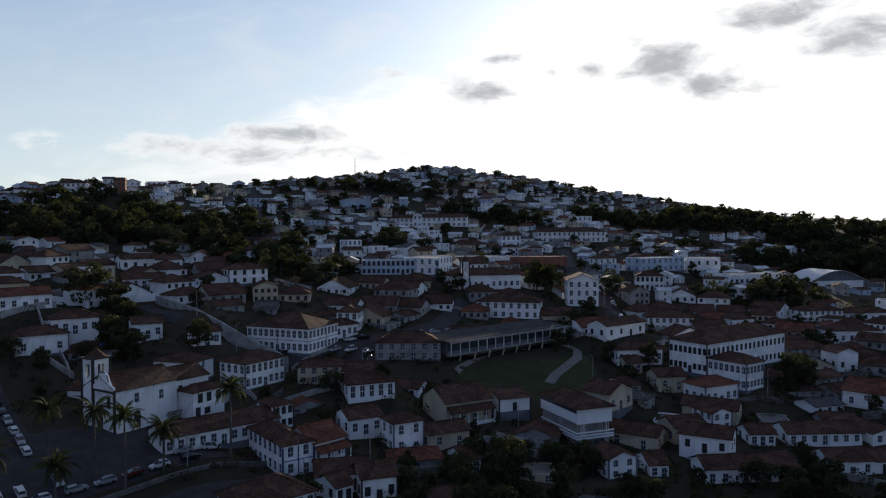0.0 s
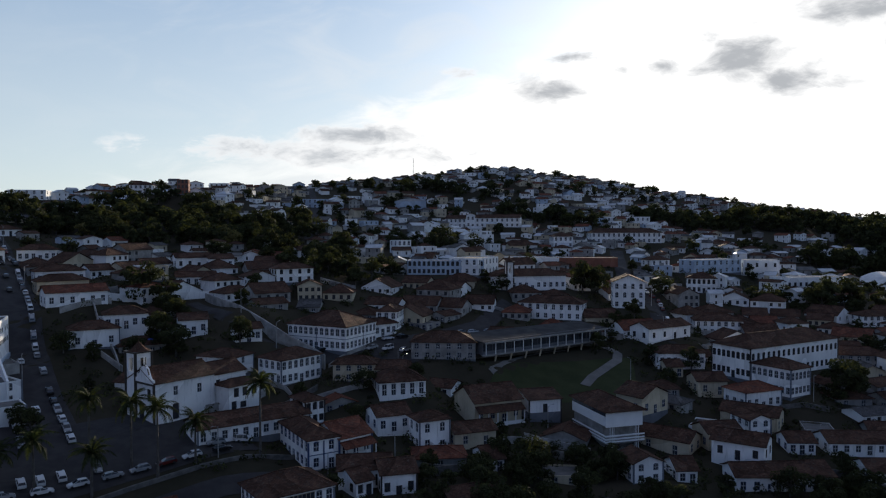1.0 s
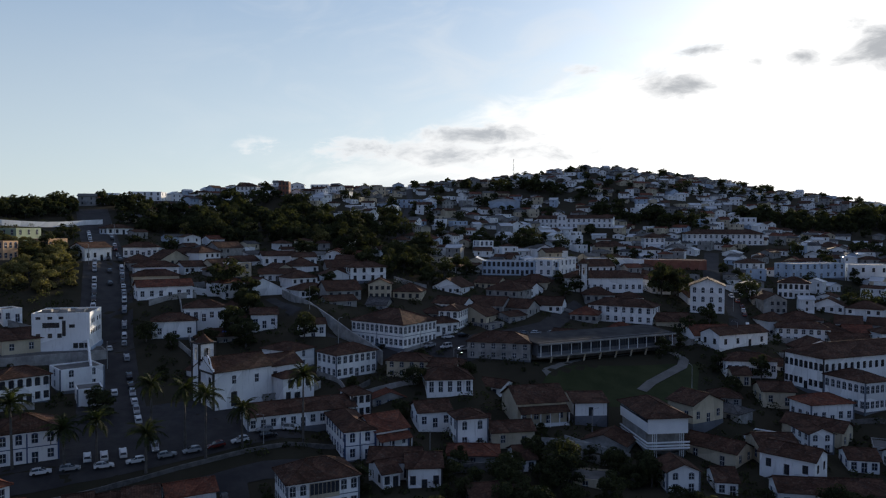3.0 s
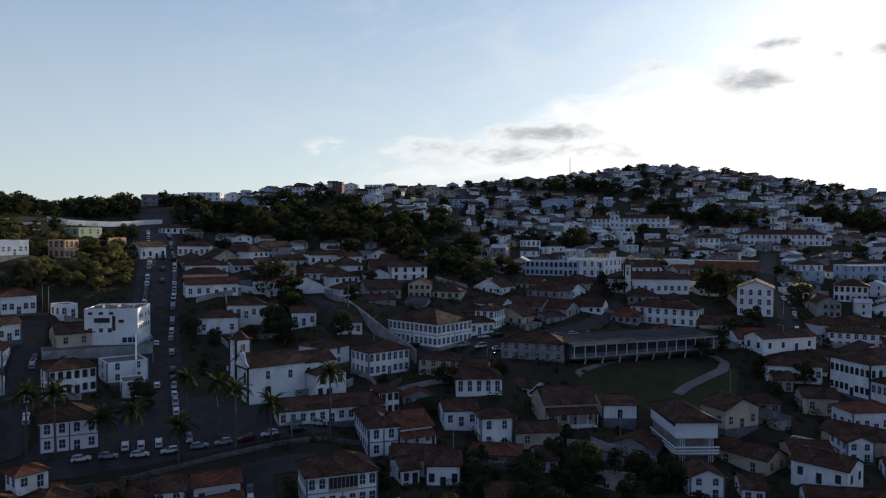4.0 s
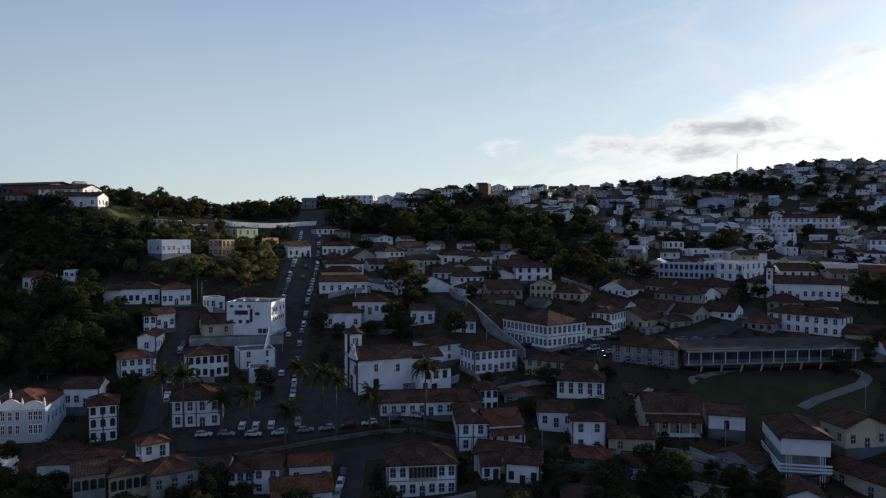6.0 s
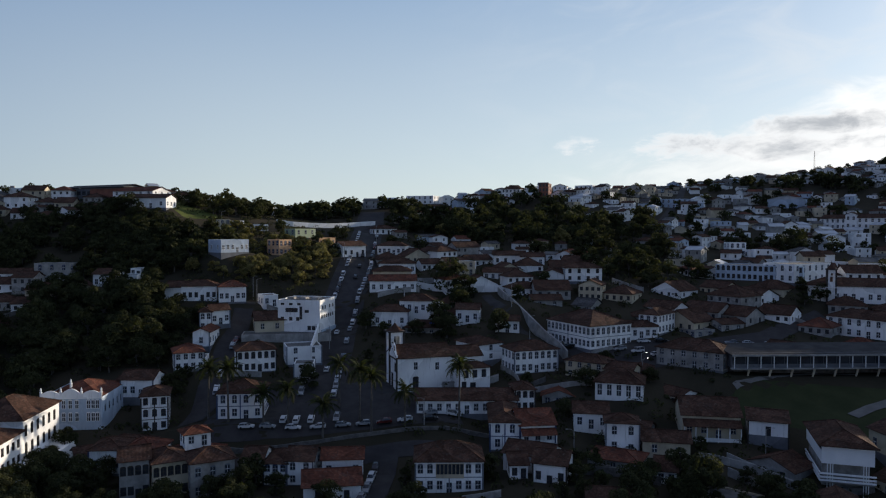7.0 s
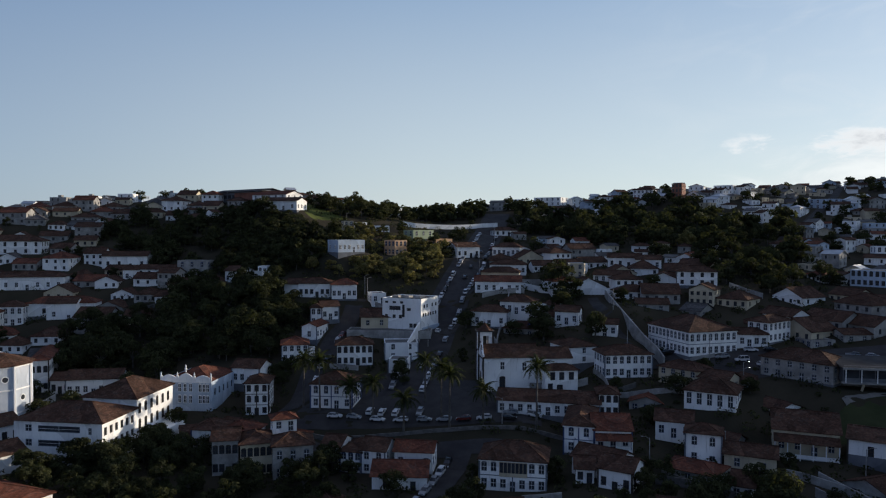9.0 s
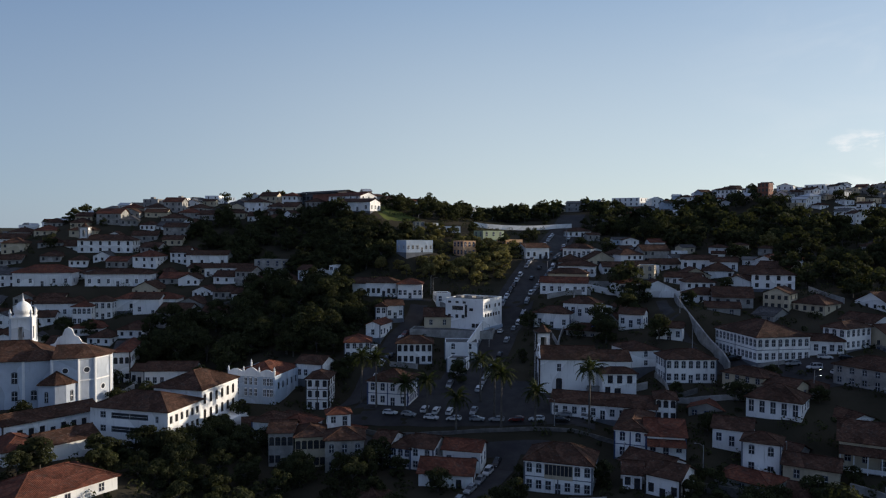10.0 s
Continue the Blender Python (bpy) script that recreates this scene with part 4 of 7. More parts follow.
def belfry(top, x, y, s, z0, z1, trim):
    """A square bell tower with an arched opening on each side, cornice and pyramid cap."""
    sh = Shell()
    oz0, oz1 = z1 - 4.6, z1 - 1.2
    hole = [(s * 0.30, oz0, s * 0.70, oz1)]
    X, Y = Vector((1, 0, 0)), Vector((0, 1, 0))
    for o, u in ((Vector((x, y, 0)), X), (Vector((x + s, y, 0)), Y), (Vector((x + s, y + s, 0)), -X), (Vector((x, y + s, 0)), -Y)):
        facade(sh, o, u, s, z0, z1, hole, 0, 0.5)
    part("tower_wall", sh, WHITE, top)
    for px in (x, x + s):
        for py in (y, y + s):
            c = Shell()
            c.box(px - 0.28, py - 0.28, z0 + 3, px + 0.28, py + 0.28, z1)
            part("pilaster", c, trim, top, "dark painted corner pilaster")
    c = Shell()
    c.box(x - 0.5, y - 0.5, z1, x + s + 0.5, y + s + 0.5, z1 + 0.35)
    part("cornice", c, trim, top)
    c = Shell()
    m = s / 2
    c.lathe([(m * 1.3, z1 + 0.35), (m * 0.85, z1 + 0.9), (m * 0.35, z1 + 1.9), (0.07, z1 + 2.7), (0.05, z1 + 3.7)], x + m, y + m, 8)
    part("spire", c, TILE, top)


def church_of_the_square():
    yaw = math.radians(57.3)
    z = 2.4
    top = base("church", -75.7, 172.2, z, yaw, "whitewashed colonial church with a single bell tower and tile roof", "church")
    FOOTPRINTS.append((-75.7, 172.2, yaw, 27, 13))
    PADS.append((-75.7, 172.2, yaw, 27, 12, 2.4))
    w, d, H = 16.8, 12.0, 9.4
    door = (4.8, 0.0, 6.4, 3.5)
    hf = [(5.1, 6.0, 6.1, 8.0), (11.8, 5.6, 12.8, 7.6), door]
    hl = [(2.0, 5.2, 3.2, 7.6), (5.0, 0.0, 7.0, 4.0), (8.8, 5.2, 10.0, 7.6)]
    part("nave_wall", body_shell(w, d, H, "gable", 0.5, hf, [], hl), WHITE, top)
    part("nave_roof", roof_shell("gable", w, d, H, 0.5, 0.4), TILE, top)
    windows_on(top, hf[:2], Matrix(), GREY, False)
    windows_on(top, [door], Matrix(), DARK, True, "side_door")
    ml = sided(w, d)[2]
    windows_on(top, [hl[0], hl[2]], ml, DARK, True)
    windows_on(top, [hl[1]], ml, DARK, True, "front_door")
    part("chancel_wall", shifted(body_shell(10.2, 10, 8.9, "gable", 0.48, [(1.0, 6.0, 2.0, 7.4), (4.4, 6.2, 6.4, 7.2)], [], []), w, 0.6), WHITE, top)
    part("chancel_roof", shifted(roof_shell("gable", 10.2, 10, 8.9, 0.48, 0.4), w, 0.6), TILE, top)
    windows_on(top, [(w + 1.0, 6.0, w + 2.0, 7.4), (w + 4.4, 6.2, w + 6.4, 7.2)], Matrix.Translation((0, 0.6, 0)), DARK, False)
    ha = [(1.6, 3.6, 2.9, 5.7), (4.3, 3.6, 5.6, 5.7), (7.2, 3.6, 8.5, 5.7), (0.9, 0.1, 2.2, 2.4), (3.6, 0.6, 5.2, 2.0)]
    part("annex_wall", shifted(body_shell(9.8, 5.8, 6.4, "hip", 0.4, ha, [(2.0, 3.6, 3.2, 5.6)], []), 17.4, -5.3), WHITE, top)
    part("annex_roof", shifted(roof_shell("hip", 9.8, 5.8, 6.4, 0.4), 17.4, -5.3), TILE, top)
    windows_on(top, ha, Matrix.Translation((17.4, -5.3, 0)), DARK, False)
    belfry(top, -0.2, 8.4, 4.4, -3.5, 16.0, DARK)
    # curved front gable
    s = Shell()
    prof = [(0, H), (0.2, H + 0.9), (1.1, H + 1.1), (1.9, H + 2.1), (2.6, H + 3.6), (3.3, H + 4.0), (4.2, H + 4.3), (5.1, H + 4.0), (5.8, H + 3.6), (6.5, H + 2.1), (7.3, H + 1.1), (8.3, H + 0.9), (8.5, H)]
    front = [(-0.35, y, zz) for y, zz in prof]
    back = [(0.15, y, zz) for y, zz in prof]
    s.poly(front[::-1]), s.poly(back)
    for i in range(len(prof) - 1):
        s.poly([front[i], front[i + 1], back[i + 1], back[i]])
    part("front_gable", s, WHITE, top, "curved white gable with dark edging")
    for i in range(len(prof) - 1):
        c = Shell()
        a, b = front[i], front[i + 1]
        c.tube([a, b], [0.16, 0.16], 5)
        if i in (3, 8, 5, 6):
            part("coping", c, DARK, top)
    for y in (0.1, 8.4):
        c = Shell()
        c.box(-0.4, y - 0.3, -3, 0.0, y + 0.3, H)
        part("pilaster", c, DARK, top, "dark painted corner pilaster")
    c = Shell()
    c.box(-0.42, 0.0, H - 0.5, 0.0, 8.6, H)
    part("cornice", c, DARK, top)


church_of_the_square()

def hotel():
    """Plain white block of four floors: few openings, a window band on the front."""
    w, d, H = 15.84, 15.8, 12.0
    yaw = math.atan2(7.4, 14.0)
    top = base("hotel", -140.9, 180.2, 12.5, yaw, "plain white four-storey hotel block with a flat roof beside the street", "hotel")
    FOOTPRINTS.append((-140.9, 180.2, yaw, w, d))
    PADS.append((-140.9, 180.2, yaw, w, d, 12.5))
    hf = [(3.0, 7.7, 5.1, 9.0), (5.3, 7.7, 7.4, 9.0), (10.2, 7.6, 11.6, 8.4), (11.3, 1.5, 12.4, 2.8), (12.9, 1.5, 14.0, 2.8), (14.4, 1.5, 15.5, 2.8)]
    hf += [(x, 10.2, x + 1.1, 10.8) for x in (1.2, 4.4, 7.4)] + [(x, 4.7, x + 1.0, 5.8) for x in (1.2, 4.4, 7.0)] + [(8.3, 5.2, 9.1, 9.6)]
    hr = [(x, 8.6, x + 0.9, 9.7) for x in (2.4, 4.9, 9.6, 13.0)] + [(x, 5.4, x + 0.9, 6.5) for x in (1.6, 3.8, 5.9, 8.2, 10.4, 12.9)]
    part("wall", body_shell(w, d, H, "flat", 0.4, hf, hr, []), WHITE, top)
    part("roof", roof_shell("flat", w, d, H, 0.4), SLAB, top)
    for k in range(3):
        s = Shell()
        s.box(1.5 + 4.6 * k, 5.0, H - 0.38, 4.0 + 4.6 * k, 7.4 + k, H + 0.5)
        part("roof_box", s, STAINED, top, "low plastered roof housing")
    windows_on(top, hf, Matrix(), DARK, False)
    windows_on(top, hr, sided(w, d)[1], DARK, False)
    s = Shell()
    s.box(w + 0.02, 1.0, -5, w + 0.4, d, 1.4)
    part("dado", s, PALEBLUE, top, "pale blue painted base")


hotel()


def school():
    yaw = math.radians(43)
    top = base("school", -115.8, 55.5, -6.8, yaw, "long white three-storey school with hipped tile roofs on a slope", "school")
    FOOTPRINTS.append((-115.8, 55.5, yaw, 23, 35))
    PADS.append((-115.8, 55.5, yaw, 23, 34, -6.8))
    w, d, H = 23.0, 15.0, 10.8
    bands = [(6.5, 8.3, 17.2, 9.6), (6.5, 4.8, 17.2, 6.1), (3.2, 8.3, 4.6, 9.7), (3.2, 4.8, 4.6, 6.2), (19.6, 8.0, 20.2, 9.4), (8.0, 0.2, 9.4, 2.0), (12.0, 0.2, 13.4, 2.0), (15.5, 0.2, 16.9, 2.0)]
    hr = [(0.9 + 2.3 * k, 7.7, 1.8 + 2.3 * k, 9.4) for k in range(6)] + [(0.9 + 2.3 * k, 4.2, 1.8 + 2.3 * k, 5.9) for k in range(6)] + [(0.8 + 2.3 * k, 0.4, 1.9 + 2.3 * k, 2.4) for k in range(2)]
    part("front_wall", body_shell(w, d, H, "hip", 0.4, bands, hr, [], 5), WHITE, top)
    part("front_roof", roof_shell("hip", w, d, H, 0.4), TILE, top)
    windows_on(top, bands, Matrix(), GREY, False)
    windows_on(top, hr, sided(w, d)[1], DARK, False)
    W, D, G = 15.0, 18.5, 13.2
    h2 = [(0.9 + 2.9 * k, 9.3, 1.9 + 2.9 * k, 11.5) for k in range(6)] + [(0.9 + 2.9 * k, 5.2, 1.9 + 2.9 * k, 7.4) for k in range(6)] + [(0.8 + 2.9 * k, 1.2, 2.0 + 2.9 * k, 3.4) for k in range(6)]
    part("rear_wall", shifted(body_shell(W, D, G, "hip", 0.45, [], h2, [], 5), w - W, d + 0.01), WHITE, top)
    part("rear_roof", shifted(roof_shell("hip", W, D, G, 0.45), w - W, d + 0.01), TILE, top)
    windows_on(top, h2, Matrix.Translation((w, d, 0)) @ Matrix.Rotation(math.pi / 2, 4, "Z"), DARK, True)
    c = Shell()
    c.box(w + 0.02, d + 3.5, -5, w + 5.5, d + 15, 4.2)
    part("terrace", c, WHITE, top, "low white terrace block")
    c = Shell()
    c.box(w + 0.02, 4.5, -5, w + 3.8, d + 3.45, 2.6)
    c.box(w + 0.02, 9.5, 2.6, w + 2.4, d + 3.45, 4.4)
    part("lean_to", c, WHITE, top)


school()


def theatre():
    L, R = Vector((-135.5, 96.8)), Vector((-124.0, 107.8))
    yaw, w = math.atan2(R.y - L.y, R.x - L.x), (R - L).length
    top = base("theatre", L.x, L.y, -3.6, yaw, "pale blue theatre with a scalloped white parapet and pinnacles", "theatre")
    FOOTPRINTS.append((L.x, L.y, yaw, w, 20))
    PADS.append((L.x, L.y, yaw, w, 20, -3.6))
    H = 8.6
    hf = [(x, z, x + 0.85, z + 2.1) for z in (2.2, 5.6) for x in (1.6, 2.8, 5.6, 7.3, 9.0, 12.0, 13.2, 14.3)]
    part("wall", body_shell(w, 20, H, "hip", 0.4, hf, [(2 + 3 * k, 4.2, 3.1 + 3 * k, 6.2) for k in range(6)], []), PALEBLUE, top)
    s = roof_shell("hip", w - 0.6, 18.5, H - 0.3, 0.36, 0.2)
    part("roof", shifted(s, 0.3, 0.9), RED, top)
    windows_on(top, hf, Matrix(), WHITE_PAINT, True)
    prof = []
    for k in range(49):
        u = k / 48 * 3
        bump = math.sin(math.pi * (u % 1.0 if k < 48 else 1.0)) ** 0.8
        prof.append((w * k / 48, H + 0.6 + (1.7 if 1 <= u < 2 else 1.2) * bump))
    s = Shell()
    for (x0, z0), (x1, z1) in zip(prof, prof[1:]):
        s.poly([(x0, -0.12, H), (x1, -0.12, H), (x1, -0.12, z1), (x0, -0.12, z0)])
        s.poly([(x0, 0.28, H), (x0, 0.28, z0), (x1, 0.28, z1), (x1, 0.28, H)])
        s.poly([(x0, -0.12, z0), (x1, -0.12, z1), (x1, 0.28, z1), (x0, 0.28, z0)])
    part("parapet", s, WHITE, top, "white scalloped parapet")
    for x in (0.2, w / 3, 2 * w / 3, w - 0.2, w / 2):
        c = Shell()
        z = H + (2.7 if abs(x - w / 2) < 0.1 else 0.4)
        c.lathe([(0.3, z), (0.3, z + 0.9), (0.42, z + 1.0), (0.2, z + 1.3), (0.26, z + 1.6), (0.03, z + 2.3)], x, 0.08, 8)
        part("pinnacle", c, WHITE, top)
    c = Shell()
    c.box(-0.1, -0.25, H - 0.4, w + 0.1, -0.02, H)
    part("cornice", c, WHITE, top)


theatre()


def cathedral():
    """Seen from behind: chancel with its bay, nave roof, gable and the domed tower."""
    yaw = math.radians(74)
    x0, y0, z = -153.0, 25.0, -2.4
    top = base("cathedral", x0, y0, z, yaw, "large white cathedral with red tile roofs and a domed bell tower", "church")
    FOOTPRINTS.append((x0, y0, yaw, 40, 26))
    PADS.append((x0, y0, yaw, 40, 22, z))
    H = 14.6
    # chancel end
    eaves = [(25.0, 0.0), (32.0, 0.0), (36.2, 1.4), (39.6, 6.2), (39.6, 12.0), (25.0, 12.0)]
    s = Shell()
    for (ax, ay), (bx, by) in zip(eaves, eaves[1:]):
        s.poly([(ax, ay, -4), (bx, by, -4), (bx, by, H), (ax, ay, H)])
    part("chancel_wall", s, BLUEWASH, top)
    s = Shell()
    out_ = [(25.0, -0.6), (32.1, -0.6), (36.6, 0.95), (40.2, 6.0), (40.2, 12.6), (25.0, 12.6)]
    for lift in (0.0, 0.18):
        for a, b, tip in ((0, 1, 2), (1, 2, 1), (2, 3, 1), (3, 4, 1), (4, 5, 2)):
            (ax, ay), (bx, by) = out_[a], out_[b]
            q = [(ax, ay, H - 0.1 + lift), (bx, by, H - 0.1 + lift), (33.0, 6.2, H + 3.1 + lift)] + ([(25.0, 6.2, H + 3.1 + lift)] if tip == 2 else [])
            s.poly(q if lift else q[::-1])
    for (ax, ay), (bx, by) in zip(out_, out_[1:]):
        s.poly([(ax, ay, H - 0.1), (bx, by, H - 0.1), (bx, by, H + 0.08), (ax, ay, H + 0.08)])
    part("chancel_roof", s, TILE, top)
    for ax, ay in eaves[:4]:
        c = Shell()
        c.lathe([(0.42, -4), (0.42, H - 0.2)], ax, ay, 6)
        part("pilaster", c, WHITE_PAINT, top)
    for (ax, ay), (bx, by) in zip(eaves[:3], eaves[1:4]):
        u = Vector((bx - ax, by - ay, 0)).normalized()
        nrm = Vector((u.y, -u.x, 0))
        for zc in (1.2, 7.8, H - 0.55):
            c = Shell()
            p, q = Vector((ax, ay, 0)), Vector((bx, by, 0))
            f = [p + nrm * 0.14, q + nrm * 0.14, q, p]
            for k in range(3):
                c.poly([(f[k].x, f[k].y, zc), (f[k + 1].x, f[k + 1].y, zc), (f[k + 1].x, f[k + 1].y, zc + 0.4), (f[k].x, f[k].y, zc + 0.4)])
            c.poly([(v.x, v.y, zc + 0.4) for v in f])
            part("string_course", c, WHITE_PAINT, top)
        for zc, rad in ((5.4, 0.75),) if ay else ((11.0, 0.75),):
            m = Vector(((ax + bx) / 2, (ay + by) / 2, zc))
            c = Shell()
            for r0, r1, off, slot in ((0.0, rad, 0.03, 1), (rad, rad + 0.22, 0.10, 0)):
                for k in range(14):
                    a0, a1 = 2 * math.pi * k / 14, 2 * math.pi * (k + 1) / 14
                    pts = [m + nrm * off + u * (r * math.cos(a)) + Vector((0, 0, r * math.sin(a))) for r, a in ((r0, a0), (r1, a0), (r1, a1), (r0, a1))]
                    c.poly(pts if r0 else pts[1:], slot)
            part("round_window", c, [WHITE_PAINT, GLASS], top)
    # low bay
    ring = [(21.6, 2.4), (21.8, -2.2), (26.4, -3.4), (29.2, -2.6), (31.6, 0.0)]
    s = Shell()
    for (ax, ay), (bx, by) in zip(ring, ring[1:]):
        u = Vector((bx - ax, by - ay, 0))
        hole = [(u.length / 2 - 0.45, 2.6, u.length / 2 + 0.45, 5.4)] if u.length > 3 else []
        facade(s, Vector((ax, ay, 0)), u.normalized(), u.length, -4, 7.8, hole)
        if hole:
            windows_on(top, hole, Matrix.Translation((ax, ay, 0)) @ Matrix.Rotation(math.atan2(u.y, u.x), 4, "Z"), GREY, True)
    part("bay_wall", s, BLUEWASH, top)
    s = Shell()
    for (ax, ay), (bx, by) in zip(ring, ring[1:]):
        p, q = [(26 + (x - 26) * 1.07, y * 1.10 - 0.25, 7.7) for x, y in ((ax, ay), (bx, by))]
        s.poly([p, q, (26.2, 0.0, 11.2)])
        s.poly([p, (p[0], p[1], 7.5), (q[0], q[1], 7.5), q])
    part("bay_roof", s, TILE, top)
    # transept and nave
    part("transept_wall", shifted(body_shell(24.8, 16, H - 0.6, "hip", 0.4, [(6, 2.5, 7.4, 5), (6, 7.5, 7.4, 10.5), (14, 2.5, 15.4, 5), (14, 7.5, 15.4, 10.5), (19, 2.5, 20.4, 5)], [], []), 0, 2.5), BLUEWASH, top)
    windows_on(top, [(6, 2.5, 7.4, 5), (6, 7.5, 7.4, 10.5), (14, 2.5, 15.4, 5), (14, 7.5, 15.4, 10.5), (19, 2.5, 20.4, 5)], Matrix.Translation((0, 2.5, 0)), GREY, True)
    part("transept_roof", shifted(roof_shell("hip", 24.8, 16, H - 0.6, 0.58), 0, 2.5), TILE, top)
    for x in (0.0, 9.8, 17.0):
        c = Shell()
        c.box(x - 0.35, 2.36, -4, x + 0.35, 2.5, H - 0.6)
        part("pilaster", c, WHITE_PAINT, top)
    # gable of the far front
    s = Shell()
    prof = [(0, 0), (0.3, 2.2), (1.6, 2.6), (2.6, 4.4), (3.8, 5.0), (4.6, 7.0), (5.6, 7.6), (6.6, 7.0), (7.4, 5.0), (8.6, 4.4), (9.6, 2.6), (10.9, 2.2), (11.2, 0)]
    f = [(20 + a, 20.0, H - 1 + b) for a, b in prof]
    r = [(20 + a, 20.7, H - 1 + b) for a, b in prof]
    s.poly(f), s.poly(r[::-1])
    for i in range(len(f) - 1):
        s.poly([f[i + 1], f[i], r[i], r[i + 1]])
    s.box(25.2, 18.6, -4, 31.2, 20.0, H - 1)
    part("front_gable", s, WHITE, top, "white scrolled gable")
    # domed tower
    sh = Shell()
    X, Y = Vector((1, 0, 0)), Vector((0, 1, 0))
    a, b, t = 9.6, 19.0, 5.8
    hole = [(2.1, 17.8, 3.7, 21.8)]
    for o, u in ((Vector((a, b, 0)), X), (Vector((a + t, b, 0)), Y), (Vector((a + t, b + t, 0)), -X), (Vector((a, b + t, 0)), -Y)):
        facade(sh, o, u, t, -3, 24.4, hole, 0, 0.6)
    part("tower_wall", sh, WHITE, top)
    for px in (a, a + t):
        for py in (b, b + t):
            c = Shell()
            c.box(px - 0.3, py - 0.3, -3, px + 0.3, py + 0.3, 24.4)
            part("pilaster", c, BLUEWASH, top)
    for zc in (16.4, 24.4):
        c = Shell()
        c.box(a - 0.4, b - 0.4, zc, a + t + 0.4, b + t + 0.4, zc + 0.5)
        part("cornice", c, WHITE, top)
    c = Shell()
    c.lathe([(2.35, 24.9), (2.35, 25.9), (2.6, 26.0), (2.5, 27.2), (2.0, 28.4), (1.2, 29.2), (0.42, 29.6), (0.34, 30.2), (0.15, 30.6), (0.08, 32.0)], a + t / 2, b + t / 2, 14)
    part("dome", c, WHITE, top, smooth=True)
    for px in (a, a + t):
        for py in (b, b + t):
            c = Shell()
            c.lathe([(0.35, 24.9), (0.35, 25.9), (0.5, 26.1), (0.05, 27.4)], px, py, 8)
            part("pinnacle", c, WHITE, top)


cathedral()


def modern_house():
    yaw = math.radians(21.9)
    top = base("modern_house", 34.2, 190.9, -7.5, yaw, "modern white box house on slim columns over a banded terrace", "house")
    FOOTPRINTS.append((34.2, 190.9, yaw, 10.5, 16.5))
    w, d = 10.5, 19.0
    zt, zb = 10.3, 6.2
    c = Shell()
    c.box(0, 0, zb, w, 0.3, zt), c.box(-0.02, 0.3, zb + 0.2, 0.26, d, zt - 1.4)
    c.box(w - 0.26, 0.3, zb, w, d, zt - 0.4)
    part("wall", c, WHITE_PAINT, top, "blank white wall panels")
    c = Shell()
    c.box(0.26, 0.3, zb, w - 0.26, d, zb + 0.25)
    part("floor", c, CONCRETE, top)
    c = Shell()
    c.box(0.05, 0.4, zt - 1.4, 0.2, d, zt - 0.3)
    part("window_band", c, GLASS, top)
    part("roof", roof_shell("hip", w, d, zt, 0.42, 0.8), TILE, top)
    c = Shell()
    c.box(0.6, 3.0, -3, w - 0.6, d, zb)
    part("lower_wall", c, STAINED, top)
    for k, z in enumerate((2.4, 3.1, 3.9)):
        c = Shell()
        c.box(-0.5, -0.5, z, w + 0.3, -0.2, z + 0.34)
        part("rail", c, WHITE_PAINT, top, "white horizontal terrace rail")
        c = Shell()
        c.box(-0.5, -0.2, z, -0.2, d * 0.95, z + 0.34)
        part("rail", c, WHITE_PAINT, top)
    c = Shell()
    c.box(-0.2, -0.2, 2.0, w, 3.2, 2.25)
    part("terrace_floor", c, CONCRETE, top)
    for x in (1.2, 1.8, 2.3, 8.4, 8.9, 9.4):
        c = Shell()
        c.tube([(x, 0.1, -3), (x, 0.1, zb)], [0.09, 0.09], 8)
        part("column", c, WHITE_PAINT, top)


modern_house()
house((15.1, 202.4), (23.8, 205.4), 2.7, 3.6, 14.0, "gable", 1, 1, 0, pitch=0.2, pad=False, dado=True, label="blank white wing with a low tile roof beside a modern house")


